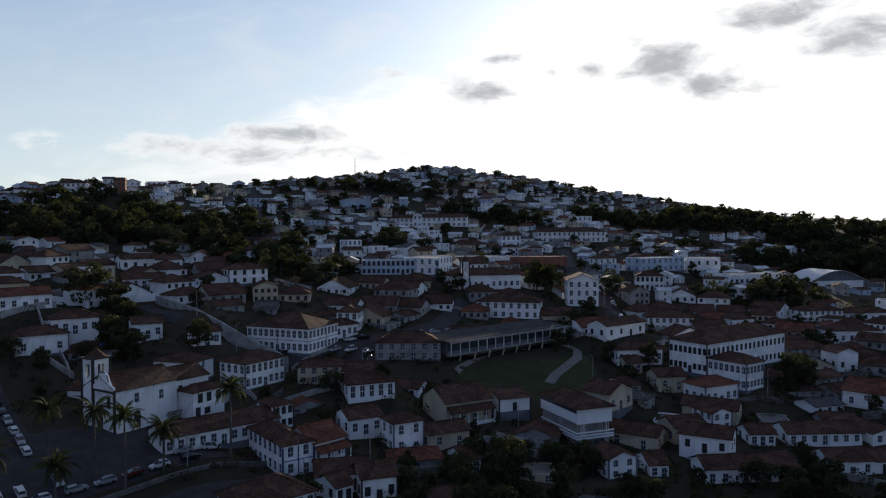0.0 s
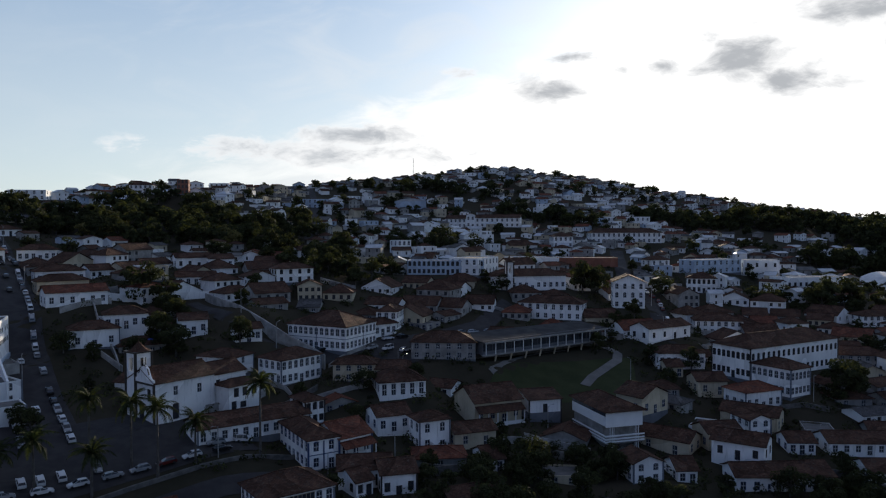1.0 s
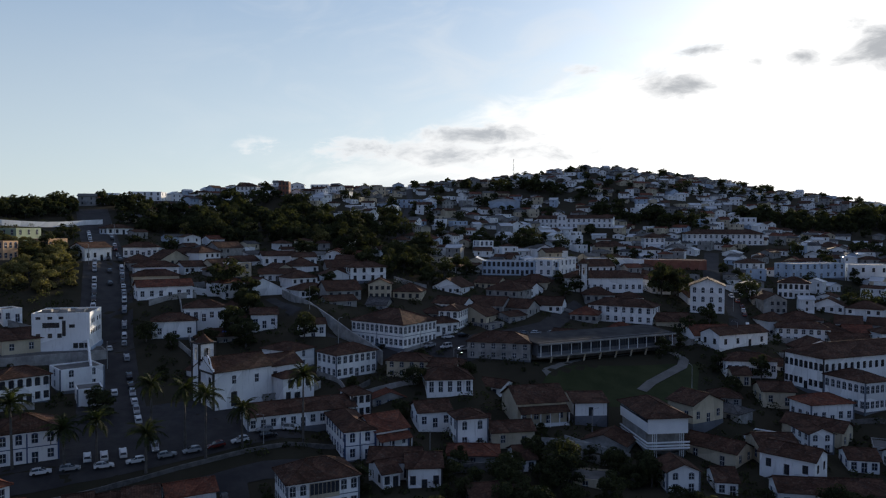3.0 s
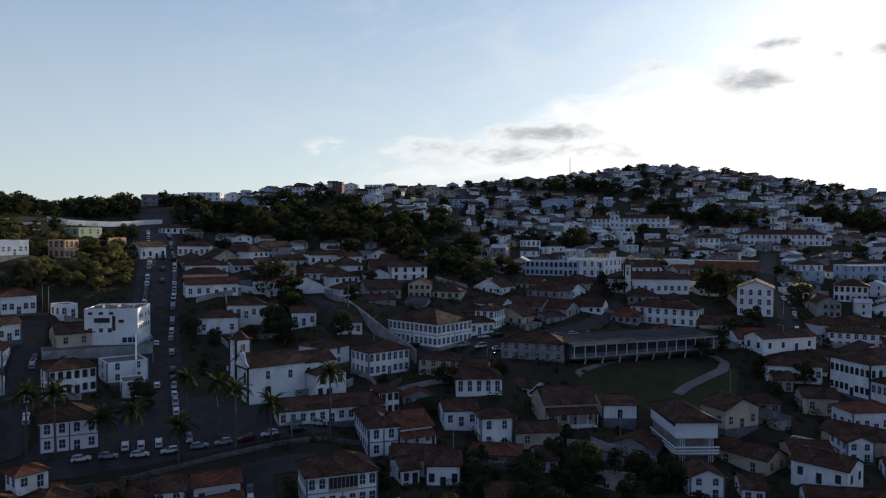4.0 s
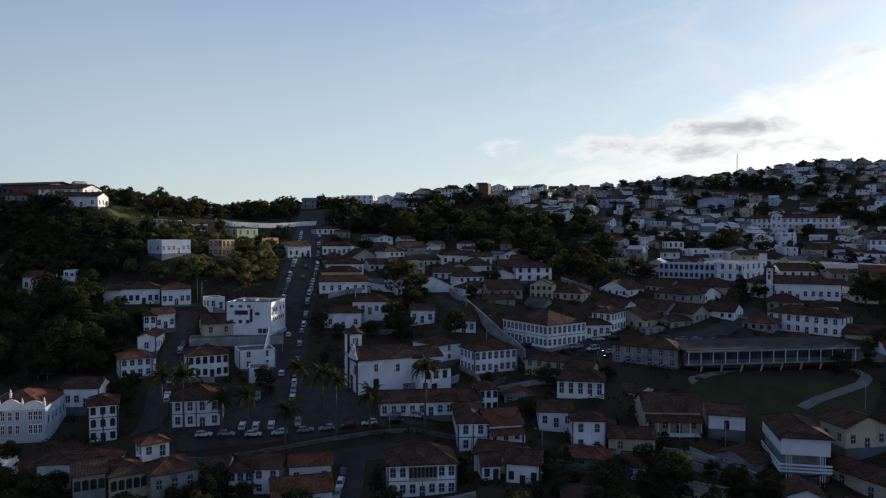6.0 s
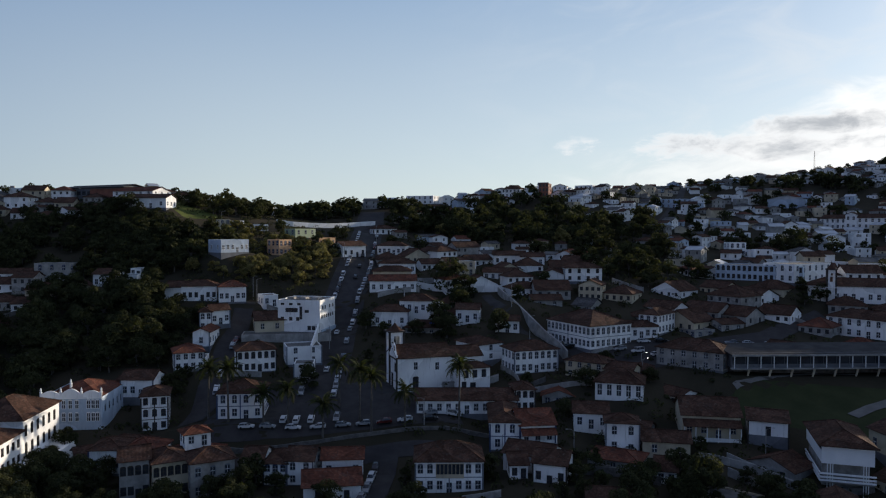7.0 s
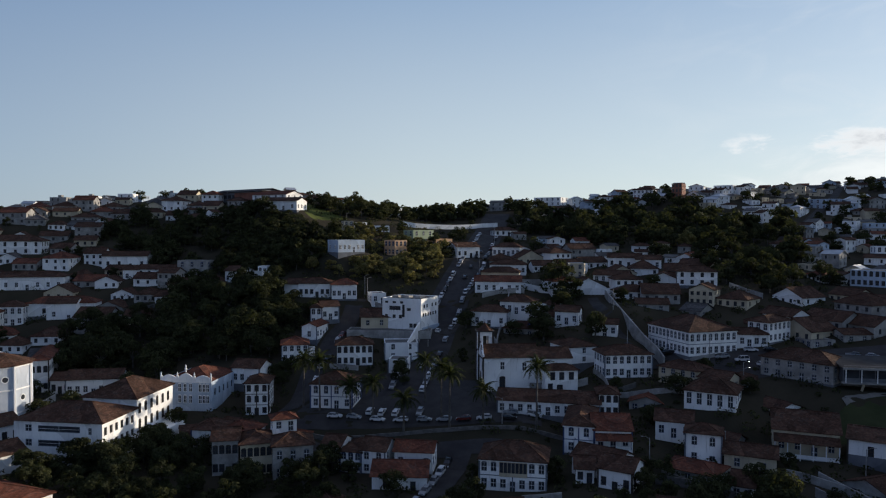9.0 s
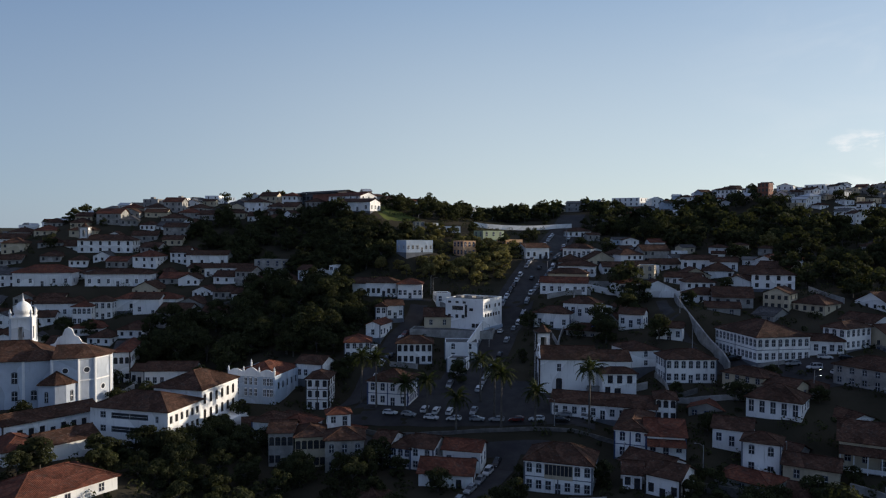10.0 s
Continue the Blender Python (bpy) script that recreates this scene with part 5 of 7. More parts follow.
def long_hall():
    L, R = Vector((1.7, 232.7)), Vector((42.8, 269.3))
    yaw, w, d, H = math.atan2(R.y - L.y, R.x - L.x), (R - L).length, 13.0, 3.7
    top = base("long_hall", L.x, L.y, 10.0, yaw, "long low modern hall raised on raked concrete columns", "building")
    FOOTPRINTS.append((L.x, L.y, yaw, w, d))
    PADS.append((L.x, L.y, yaw, w, d, 6.8))
    s = Shell()
    s.poly([(-1, -1.6, H), (w + 1, -1.6, H), (w + 1, d, H + 1.2), (-1, d, H + 1.2)])
    s.poly([(-1, -1.6, H - 0.45), (-1, d, H + 0.8), (w + 1, d, H + 0.8), (w + 1, -1.6, H - 0.45)])
    s.poly([(-1, -1.6, H - 0.45), (w + 1, -1.6, H - 0.45), (w + 1, -1.6, H), (-1, -1.6, H)])
    s.poly([(w + 1, -1.6, H - 0.45), (w + 1, d, H + 0.8), (w + 1, d, H + 1.2), (w + 1, -1.6, H)])
    s.poly([(-1, -1.6, H - 0.45), (-1, -1.6, H), (-1, d, H + 1.2), (-1, d, H + 0.8)])
    part("roof", s, BITUMEN, top)
    s = Shell()
    s.box(0, 0.6, -0.5, w, d, H + 0.2)
    part("wall", s, DADO, top)
    s = Shell()
    s.box(-0.6, -1.2, -0.75, w + 0.6, 0.6, -0.4)
    part("floor_slab", s, CONCRETE, top)
    s = Shell()
    s.box(-1.0, -1.75, H - 0.5, w + 1.0, -1.62, H + 0.06)
    part("fascia", s, CONCRETE, top, "pale concrete roof edge")
    n = 14
    for k in range(n):
        a, b = w * k / n + 0.12, w * (k + 1) / n - 0.12
        s = Shell()
        s.box(a, 0.48, 0.6, b, 0.58, H - 0.5)
        part("pane", s, GLASS, top)
    for k in range(n + 1):
        x = w * k / n
        s = Shell()
        s.box(x - 0.1, -1.1, -0.4, x + 0.1, -0.9, H - 0.3)
        part("fin", s, WHITE_PAINT, top)
    for k in range(8):
        x = w * (k + 0.7) / 8.4
        s = Shell()
        s.tube([(x - 0.6, 0.3, -5.0), (x, -0.6, -0.7)], [0.22, 0.34], 6)
        part("column", s, CREAM, top, "slightly raked concrete column")
    s = Shell()
    s.box(0, 5, -8, w, d, -0.5)
    part("base_wall", s, STONE, top)


long_hall()


def convent_tower():
    top = base("bell_tower", 8.2, 321.6, 21.5, math.radians(16), "slim white bell tower with a pointed cap", "tower")
    belfry(top, 0, 0, 3.0, -4, 13.0, DARK)
    for z in (3.4, 6.2):
        s = Shell()
        s.box(-0.3, -0.3, z, 3.3, 3.3, z + 0.3)
        part("cornice", s, WHITE, top)


convent_tower()


def hilltop_hall():
    L, R = Vector((-350.9, 200.1)), Vector((-304.8, 209.5))
    yaw, w = math.atan2(R.y - L.y, R.x - L.x), (R - L).length
    z = 63.0
    top = base("hilltop_hall", L.x, L.y, z, yaw, "long low hilltop hall with a brick-red end wall", "building")
    FOOTPRINTS.append((L.x, L.y, yaw, w, 16))
    PADS.append((L.x, L.y, yaw, w, 14, z))
    hf = [(2.0 + 4.2 * k, 4.4, 4.8 + 4.2 * k, 6.2) for k in range(7)]
    part("wall", body_shell(w, 14, 8.0, "gable", 0.16, hf, [], []), DADO, top)
    part("roof", roof_shell("gable", w, 14, 8.2, 0.18, 1.4), FIBRE, top)
    windows_on(top, hf, Matrix(), DARK, False)
    s = Shell()
    s.box(w * 0.45, -0.12, 2.5, w + 0.12, -0.01, 7.4), s.box(w + 0.01, -0.12, 2.5, w + 0.12, 14, 7.4)
    part("cladding", s, BRICK, top, "brick-red painted wall panel")


hilltop_hall()
house((-303.0, 203.0), (-280.0, 212.0), 68.4, 5.6, 14, "gable", 2, 5, 3, tile=RED, pitch=0.3)
house((-283.0, 199.0), (-266.0, 211.0), 64.5, 5.0, 12, "gable", 1, 4, 3, pitch=0.3)


def vault_shed():
    top = base("sports_hall", 212.0, 428.0, 12.5, math.radians(12), "sports hall with a curved pale metal roof", "hall")
    FOOTPRINTS.append((212, 428, math.radians(12), 34, 22))
    w, d, H = 34.0, 22.0, 5.0
    part("wall", body_shell(w, d, H, "hip", 0, [], [], []), WHITE, top)
    s = Shell()
    n = 14
    arc = [(w * (k / n) * 1.06 - 1.0, H + 6.0 * math.sin(math.pi * k / n)) for k in range(n + 1)]
    for (a, za), (b, zb) in zip(arc, arc[1:]):
        s.poly([(a, -1, za), (b, -1, zb), (b, d + 1, zb), (a, d + 1, za)])
        s.poly([(a, -1, za - 0.2), (a, d + 1, za - 0.2), (b, d + 1, zb - 0.2), (b, -1, zb - 0.2)])
        s.poly([(a, -1, za - 0.2), (b, -1, zb - 0.2), (b, -1, zb), (a, -1, za)])
    part("roof", s, METAL_ROOF, top)
    s = Shell()
    s.poly([(0, 0.1, H)] + [(min(max(a, 0), w), 0.1, z - 0.2) for a, z in arc[1:-1]] + [(w, 0.1, H)])
    part("gable_wall", s, DADO, top)


vault_shed()


def shed_on_slope():
    top = base("warehouse", -78.0, 556.0, 63.5, math.radians(8), "pale warehouse with a rounded roof on the hillside", "warehouse")
    FOOTPRINTS.append((-78, 556, math.radians(8), 24, 14))
    part("wall", body_shell(24, 14, 6.0, "hip", 0, [], [], []), PALEBLUE, top)
    s = Shell()
    n = 10
    arc = [(24 * k / n, 6.0 + 2.2 * math.sin(math.pi * k / n)) for k in range(n + 1)]
    for (a, za), (b, zb) in zip(arc, arc[1:]):
        s.poly([(a, -0.5, za), (b, -0.5, zb), (b, 14.5, zb), (a, 14.5, za)])
        s.poly([(a, -0.02, 6.0), (b, -0.02, 6.0), (b, -0.02, zb), (a, -0.02, za)])
    part("roof", s, METAL_ROOF, top)


shed_on_slope()


def mast():
    z = slope_z(-87, 733)
    top = base("radio_mast", -87.2, 732.9, z, 0, "slim steel lattice radio mast on the hilltop", "mast")
    h = 117.8 - z
    for k in range(3):
        a = 2 * math.pi * k / 3
        s = Shell()
        s.tube([(0.7 * math.cos(a), 0.7 * math.sin(a), -1), (0.25 * math.cos(a), 0.25 * math.sin(a), h)], [0.1, 0.08], 5)
        part("leg", s, STEEL, top)
    n = int(h / 1.5)
    for k in range(n):
        s = Shell()
        r0, r1 = 0.7 - 0.45 * k / n, 0.7 - 0.45 * (k + 1) / n
        for j in range(3):
            a, b = 2 * math.pi * j / 3, 2 * math.pi * (j + 1) / 3
            s.tube([(r0 * math.cos(a), r0 * math.sin(a), h * k / n), (r1 * math.cos(b), r1 * math.sin(b), h * (k + 1) / n)], [0.045, 0.045], 4)
        part("brace", s, STEEL, top)


mast()


belfry(chapel, 0.4, 2.0, 4.0, 3.0, 13.0, STAINED)

# ---- ground and streets ----
def spaced(lo, hi, near_lo, near_hi, fine, grow):
    vals = list(np.arange(near_lo, near_hi + 0.01, fine))
    s, v = fine, near_hi
    while v < hi:
        s *= grow
        v += s
        vals.append(min(v, hi))
    s, v = fine, near_lo
    while v > lo:
        s *= grow
        v -= s
        vals.insert(0, max(v, lo))
    return np.array(vals)


gx, gy = spaced(-4200, 4200, -420, 300, 4.0, 1.12), spaced(-4200, 4200, 20, 560, 4.0, 1.10)
g = Shell()
gxx, gyy = np.meshgrid(gx, gy)
gzz = np.full(gxx.shape, 20.0)
for x, y, r, h in HILLS:
    gzz += h * np.exp(-((gxx - x) ** 2 + (gyy - y) ** 2) / (2 * r * r))
gzz += levelling(PADS, gxx, gyy, gzz)
i0, j0 = int(np.argmin(np.abs(gx + 420))), int(np.argmin(np.abs(gy - 20)))
LAND = dict(x0=-420.0, x1=299.0, y0=20.0, y1=559.0, z=gzz[j0:j0 + 136, i0:i0 + 181])
far = np.hypot(gxx, gyy - 300)
gzz += np.clip((far - 1300) / 1500, 0, 1) * (12 + 14 * np.sin(gxx / 420.0) * np.cos(gyy / 510.0))
g.v = [tuple(p) for p in np.stack([gxx, gyy, gzz], -1).reshape(-1, 3)]
nx = len(gx)
g.f = [(j * nx + i, j * nx + i + 1, (j + 1) * nx + i + 1, (j + 1) * nx + i) for j in range(len(gy) - 1) for i in range(nx - 1)]
g.m = [0] * len(g.f)
tagged(new("ground", mesh_of("ground", g, GROUND, uv=False, smooth=True)), "dark grassy hillsides and bare soil under the town", "ground", kind="structure")


def ribbon(name, pts, width, mat, label, lift=0.16, kind="structure", category="road", step=4.0):
    """A road or path laid along the land."""
    pts = [Vector(p) for p in pts]
    line = []
    for a, b in zip(pts, pts[1:]):
        n = max(1, int((b - a).length / step))
        line += [a.lerp(b, k / n) for k in range(n)]
    line.append(pts[-1])
    sh = Shell()
    k = 6
    for i, p in enumerate(line):
        t = (line[min(i + 1, len(line) - 1)] - line[max(i - 1, 0)]).normalized()
        n = Vector((-t.y, t.x))
        for s in range(k + 1):
            q = p + n * width * (s / k - 0.5)
            sh.v.append((q.x, q.y, ground_z(q.x, q.y) + lift))
    for i in range(len(line) - 1):
        for s in range(k):
            a = i * (k + 1) + s
            sh.f.append((a, a + 1, a + k + 2, a + k + 1))
            sh.m.append(0)
    return tagged(new(name, mesh_of(name, sh, mat, uv=False)), label, category, kind=kind)


def sheet(name, a, b, c, d, mat, label, lift=0.1, n=18, category="ground"):
    sh = Shell()
    a, b, c, d = (Vector(p) for p in (a, b, c, d))
    for i in range(n + 1):
        for j in range(n + 1):
            q = a.lerp(b, i / n).lerp(d.lerp(c, i / n), j / n)
            sh.v.append((q.x, q.y, ground_z(q.x, q.y) + lift))
    for i in range(n):
        for j in range(n):
            k = i * (n + 1) + j
            sh.f.append((k, k + n + 1, k + n + 2, k + 1))
            sh.m.append(0)
    return tagged(new(name, mesh_of(name, sh, mat, uv=False)), label, category, kind="structure")


MAIN = [(-82, 140), (-91, 153), (-110, 174.5), (-129, 196.5), (-149, 222.5), (-175.5, 255), (-209, 292.5), (-239, 326), (-270, 360)]
SECOND = [(-108, 124), (-114, 132), (-142, 159), (-153, 172), (-168, 187)]
LOWER = [(-112, 90), (-92, 113), (-70, 134), (-50, 151), (-38, 158)]
DOWN = [(-56, 147), (-50, 139), (-44, 130), (-34, 112)]
UPPER = [(-62, 214), (-50, 224), (-33, 238), (-20, 250), (0, 275), (10, 310)]
LANE = [(-103, 255), (-84, 237), (-74, 230.5), (-62, 224.5), (-54, 220), (-49, 216)]
FAR_STREET = [(-100, 398), (-103, 407), (-110, 435), (-115, 463), (-125, 503), (-142, 561), (-162, 621)]
RIGHT = [(66, 262), (70, 300), (72, 335), (66, 370), (70, 420), (75, 470)]
ribbon("main_street", MAIN, 16.5, ASPHALT, "steep dark cobbled main street lined with parked cars")
ribbon("side_street", SECOND, 7, ASPHALT, "narrow dark street climbing between white houses")
ribbon("lower_street", LOWER, 5.5, ASPHALT, "dark street below the retaining wall")
ribbon("down_street", DOWN, 6, ASPHALT, "short sloping street with parked cars", lift=0.2)
ribbon("upper_street", UPPER, 8, ASPHALT, "curving street with parked cars before white mansions")
ribbon("right_street", RIGHT, 8, ASPHALT, "steep street between white houses")
ribbon("lane", LANE, 4.0, ASPHALT, "narrow dark lane beside a long garden wall")
ribbon("hill_street", FAR_STREET, 5, ASPHALT, "straight street climbing the far hillside")
ribbon("garden_path", [(4, 227), (8, 235), (15, 247), (22, 254.5), (29, 258.5)], 1.8, PAVING, "pale footpath curving over a grass slope", lift=0.22, step=1.2)
ribbon("garden_drive", [(33, 233), (36, 240), (41, 248), (46, 256), (47, 262), (43, 267)], 3.2, PAVING, "curved pale drive on a grass slope", lift=0.24, step=1.2)
sheet("square", (-98, 118), (-48, 168), (-74, 192), (-114, 142), ASPHALT, "dark paved town square with parked cars", lift=0.12)
sheet("car_park", (-46, 222), (-24, 224), (8, 262), (-22, 250), ASPHALT, "dark car park beside the mansions", lift=0.13)
sheet("hill_lawn", (-292, 206), (-262, 218), (-260, 240), (-290, 232), SUNLIT_GRASS, "grass bank below the hilltop houses, with sunlight painted into its colour", lift=0.08)
sheet("lawn", (0, 214), (48, 224), (52, 262), (8, 236), LAWN, "mown grass slope below the long hall", lift=0.05, n=40)


# ---- walls along streets and gardens ----
def boundary(name, pts, height, thick, mat, label, sunk=2.5, tops=None):
    """A wall along the land; with tops, its coping follows those heights instead."""
    s = Shell()
    pts = [Vector(p) for p in pts]
    line, crest = [], []
    for a, b in zip(pts, pts[1:]):
        n = max(1, int((b - a).length / 4))
        line += [a.lerp(b, k / n) for k in range(n)]
        if tops:
            i = pts.index(a)
            crest += [tops[i] + (tops[i + 1] - tops[i]) * k / n for k in range(n)]
    line.append(pts[-1])
    if tops:
        crest.append(tops[-1])
    rows = []
    for i, p in enumerate(line):
        t = (line[min(i + 1, len(line) - 1)] - line[max(i - 1, 0)]).normalized()
        n = Vector((-t.y, t.x)) * thick / 2
        z = ground_z(p.x, p.y)
        rows.append(((p.x - n.x, p.y - n.y), (p.x + n.x, p.y + n.y), crest[i] - height if tops else z))
    for (a0, a1, az_), (b0, b1, bz_) in zip(rows, rows[1:]):
        ah, bh = az_ + height, bz_ + height
        s.poly([(*a0, az_ - sunk), (*b0, bz_ - sunk), (*b0, bh), (*a0, ah)])
        s.poly([(*a1, az_ - sunk), (*a1, ah), (*b1, bh), (*b1, bz_ - sunk)])
        s.poly([(*a0, ah), (*b0, bh), (*b1, bh), (*a1, ah)])
    for (p0, p1, z), flip in ((rows[0], False), (rows[-1], True)):
        q = [(*p0, z - sunk), (*p0, z + height), (*p1, z + height), (*p1, z - sunk)]
        s.poly(q[::-1] if flip else q)
    return tagged(new(name, mesh_of(name, s, mat)), label, "wall", kind="structure")


boundary("retaining_wall", [(-99, 112), (-90, 121.5), (-79, 133), (-67, 145), (-57, 155), (-45, 165), (-36, 172)], 0.95, 0.45, STONE, "dark stone retaining wall below the square")
boundary("garden_wall", [(-99.7, 258.8), (-80, 240.3), (-70, 234), (-59.5, 228.5), (-51.5, 224.5), (-46, 220)], 2.6, 0.5, STAINED, "long stained white garden wall running downhill beside a lane", 6.0, (26.1, 23.8, 20.2, 15.6, 13.0, 11.2))
boundary("garden_wall_long", [(-134, 243), (-100, 262), (-88, 270)], 2.6, 0.35, WHITE, "long white garden wall with tile coping")
boundary("hotel_wall", [(-127.5, 187.5), (-120, 179.2), (-112.8, 171.2)], 3.0, 0.5, WHITE, "stepped white wall between hotel and street", 8.0, (16.4, 14.2, 12.2))
boundary("street_wall", [(-100, 200), (-118, 222), (-130, 236)], 1.6, 0.35, STAINED, "stained street wall")
boundary("terrace_wall", [(-45, 220.5), (-36, 232)], 1.1, 0.35, STAINED, "low stained forecourt wall before the mansion")
boundary("yard_wall", [(-62, 206), (-48, 197), (-30, 206)], 1.5, 0.3, STAINED, "low stained yard wall")
boundary("yard_wall_low", [(8, 188), (20, 190), (30, 188)], 1.8, 0.3, STAINED, "stained yard wall below the houses")
boundary("slope_wall", [(-10, 292), (6, 296), (14, 290)], 1.6, 0.3, STAINED, "stained wall on the slope")
boundary("hill_wall", [(-252, 268), (-248, 276), (-245, 300), (-243, 323), (-240, 332)], 2.6, 0.4, WHITE, "long white wall at the top of the street")

# ---- trees ----
rng = random.Random(11)


def leaf_crown(sh, centre, radii, count, size, r):
    for _ in range(count):
        a, c = r.uniform(0, 2 * math.pi), r.uniform(-0.55, 1.0)
        s = math.sqrt(max(0.0, 1 - c * c))
        n = Vector((s * math.cos(a), s * math.sin(a), c))
        k = r.uniform(0.72, 1.04)
        p = Vector(centre) + Vector((n.x * radii[0], n.y * radii[1], n.z * radii[2])) * k
        n = (n + Vector((r.uniform(-1, 1), r.uniform(-1, 1), r.uniform(-0.6, 1))) * 0.7).normalized()
        u = n.orthogonal().normalized()
        u = (u * math.cos(a * 3) + n.cross(u) * math.sin(a * 3)).normalized()
        v = n.cross(u)
        g = size * r.uniform(0.6, 1.25)
        i = len(sh.v)
        for q in (p - u * g, p - v * g * 0.55 + n * g * 0.1, p + u * g, p + v * g * 0.55 - n * g * 0.1):
            sh.v.append(tuple(q))
        sh.f.append((i, i + 1, i + 2, i + 3))
        sh.m.append(0)


def tree_template(seed, spread, tall, mat, leaves, size, label):
    """Tapered trunk with limbs, and a crown of many leaf clumps on uneven boughs. About 10 m high."""
    r = random.Random(seed)
    s, crown = Shell(), Shell()
    fork = tall * 0.38
    s.tube([(0, 0, -1.5), (0.1, 0.05, fork * 0.5), (0.0, 0.15, fork)], [0.34, 0.26, 0.2], 7)
    n = 10
    for k in range(n):
        a = 2 * math.pi * k / n * 3 + r.uniform(-0.4, 0.4)
        rad, z = spread * r.uniform(0.35, 0.75), tall * r.uniform(0.5, 0.86)
        if k == 0:
            rad, z = spread * 0.1, tall * 0.92
        if k > 6:
            rad, z = spread * r.uniform(0.45, 0.7), tall * r.uniform(0.22, 0.40)
        tip = (rad * math.cos(a), rad * math.sin(a), z)
        mid = (tip[0] * 0.5, tip[1] * 0.5, max(fork * 0.8, fork + (z - fork) * 0.45))
        s.tube([(0, 0.1, fork), mid, tip], [0.17, 0.1, 0.04], 5)
        br = spread * r.uniform(0.34, 0.52)
        leaf_crown(crown, tip, (br, br, br * r.uniform(0.6, 0.85)), leaves // n, size, r)
    top = new("tree", mesh_of("trunk", s, BARK, uv=False))
    tagged(top, label, "tree")
    part("crown", mesh_of("crown", crown, mat, uv=False, weld=False), None, top)
    return top


NEAR_TREES = [tree_template(20 + k, 4.4 + 0.5 * (k % 3), 9.0 + (k % 2) * 1.6, LEAF, 1700, 0.42, "dark green broadleaf tree with an uneven crown") for k in range(4)]
FAR_TREES = [tree_template(40 + k, 4.8 + 0.5 * (k % 3), 9.0 + (k % 3) * 1.2, LEAF, 700, 0.70, "dark green tree on the hillside") for k in range(4)]
WARM_LIT_TREES = [tree_template(60 + k, 4.2, 6.5 + k, LEAF_WARM_LIT, 1100, 0.5, "yellow-green shrubby tree on the slope, with sunlight mixed into its leaf colour") for k in range(2)]
CHEAP_TREES = [tree_template(80 + k, 4.8 + 0.5 * (k % 3), 9.0 + (k % 3) * 1.2, LEAF, 260, 1.15, "dark green tree far up the hillside") for k in range(4)]
USED = set()


FAR_WOOD = Shell()
LEAVES = {}
planted = 0


def plant(kinds, x, y, size, lean=0.0):
    global planted
    if kinds is FAR_TREES and math.hypot(x - 45, y - 10) > 430:
        kinds = CHEAP_TREES
    t = rng.choice(kinds)
    if math.hypot(x - 45, y - 10) > 262 or planted > 290:
        m = Matrix.Translation((x, y, ground_z(x, y) - 0.2)) @ Matrix.Rotation(rng.uniform(0, 6.28), 4, "Z")
        m = m @ Matrix.Diagonal((size * rng.uniform(0.9, 1.15), size * rng.uniform(0.9, 1.15), size, 1))
        sl = 2 if kinds is WARM_LIT_TREES else 1
        for me, slot in ((t.data, 0), (t.children[0].data, sl)):
            if me.name not in LEAVES:
                LEAVES[me.name] = ([v.co.copy() for v in me.vertices], [tuple(p.vertices) for p in me.polygons])
            vs, fs = LEAVES[me.name]
            i = len(FAR_WOOD.v)
            FAR_WOOD.v.extend(tuple(m @ v) for v in vs)
            FAR_WOOD.f.extend(tuple(i + k for k in f) for f in fs)
            FAR_WOOD.m.extend([slot] * len(fs))
        return None
    planted += 1
    m = Matrix.Translation((x, y, ground_z(x, y) - 0.2)) @ Matrix.Rotation(rng.uniform(0, 6.28), 4, "Z")
    if t.name not in USED:
        USED.add(t.name)
        ob = t
    else:
        ob = copy_thing(t, m)
    ob.matrix_basis = m @ Matrix.Diagonal((size * rng.uniform(0.9, 1.15), size * rng.uniform(0.9, 1.15), size, 1))
    return ob


PLOTS = {"n": 0}


def inside(x, y, pad):
    """Whether the point lies on, or within pad of, a house that stands already."""
    if PLOTS["n"] != len(FOOTPRINTS):
        f = np.array(FOOTPRINTS)
        PLOTS.update(n=len(f), x=f[:, 0], y=f[:, 1], c=np.cos(f[:, 2]), s=np.sin(f[:, 2]), w=f[:, 3], d=f[:, 4])
    ax, ay = x - PLOTS["x"], y - PLOTS["y"]
    u, v = ax * PLOTS["c"] + ay * PLOTS["s"], -ax * PLOTS["s"] + ay * PLOTS["c"]
    return bool(np.any((u > -pad) & (u < PLOTS["w"] + pad) & (v > -pad) & (v < PLOTS["d"] + pad)))


def near_line(x, y, pts, gap):
    p = Vector((x, y))
    for a, b in zip(pts, pts[1:]):
        a, b = Vector(a), Vector(b)
        t = max(0.0, min(1.0, (p - a).dot(b - a) / (b - a).length_squared))
        if (p - a.lerp(b, t)).length < gap:
            return True
    return False


def on_road(x, y, gap):
    return near_line(x, y, MAIN, 8.5 + gap) or near_line(x, y, LANE, 6.0 + gap) or any(near_line(x, y, q, 4 + gap) for q in (SECOND, LOWER, DOWN, UPPER, RIGHT, LANE)) or near_line(x, y, FAR_STREET, 2 + gap) or (-112 < x < -55 and 118 < y < 180 and abs((x + 85) - (y - 150) * 0.3) < 26)


WOODS = []


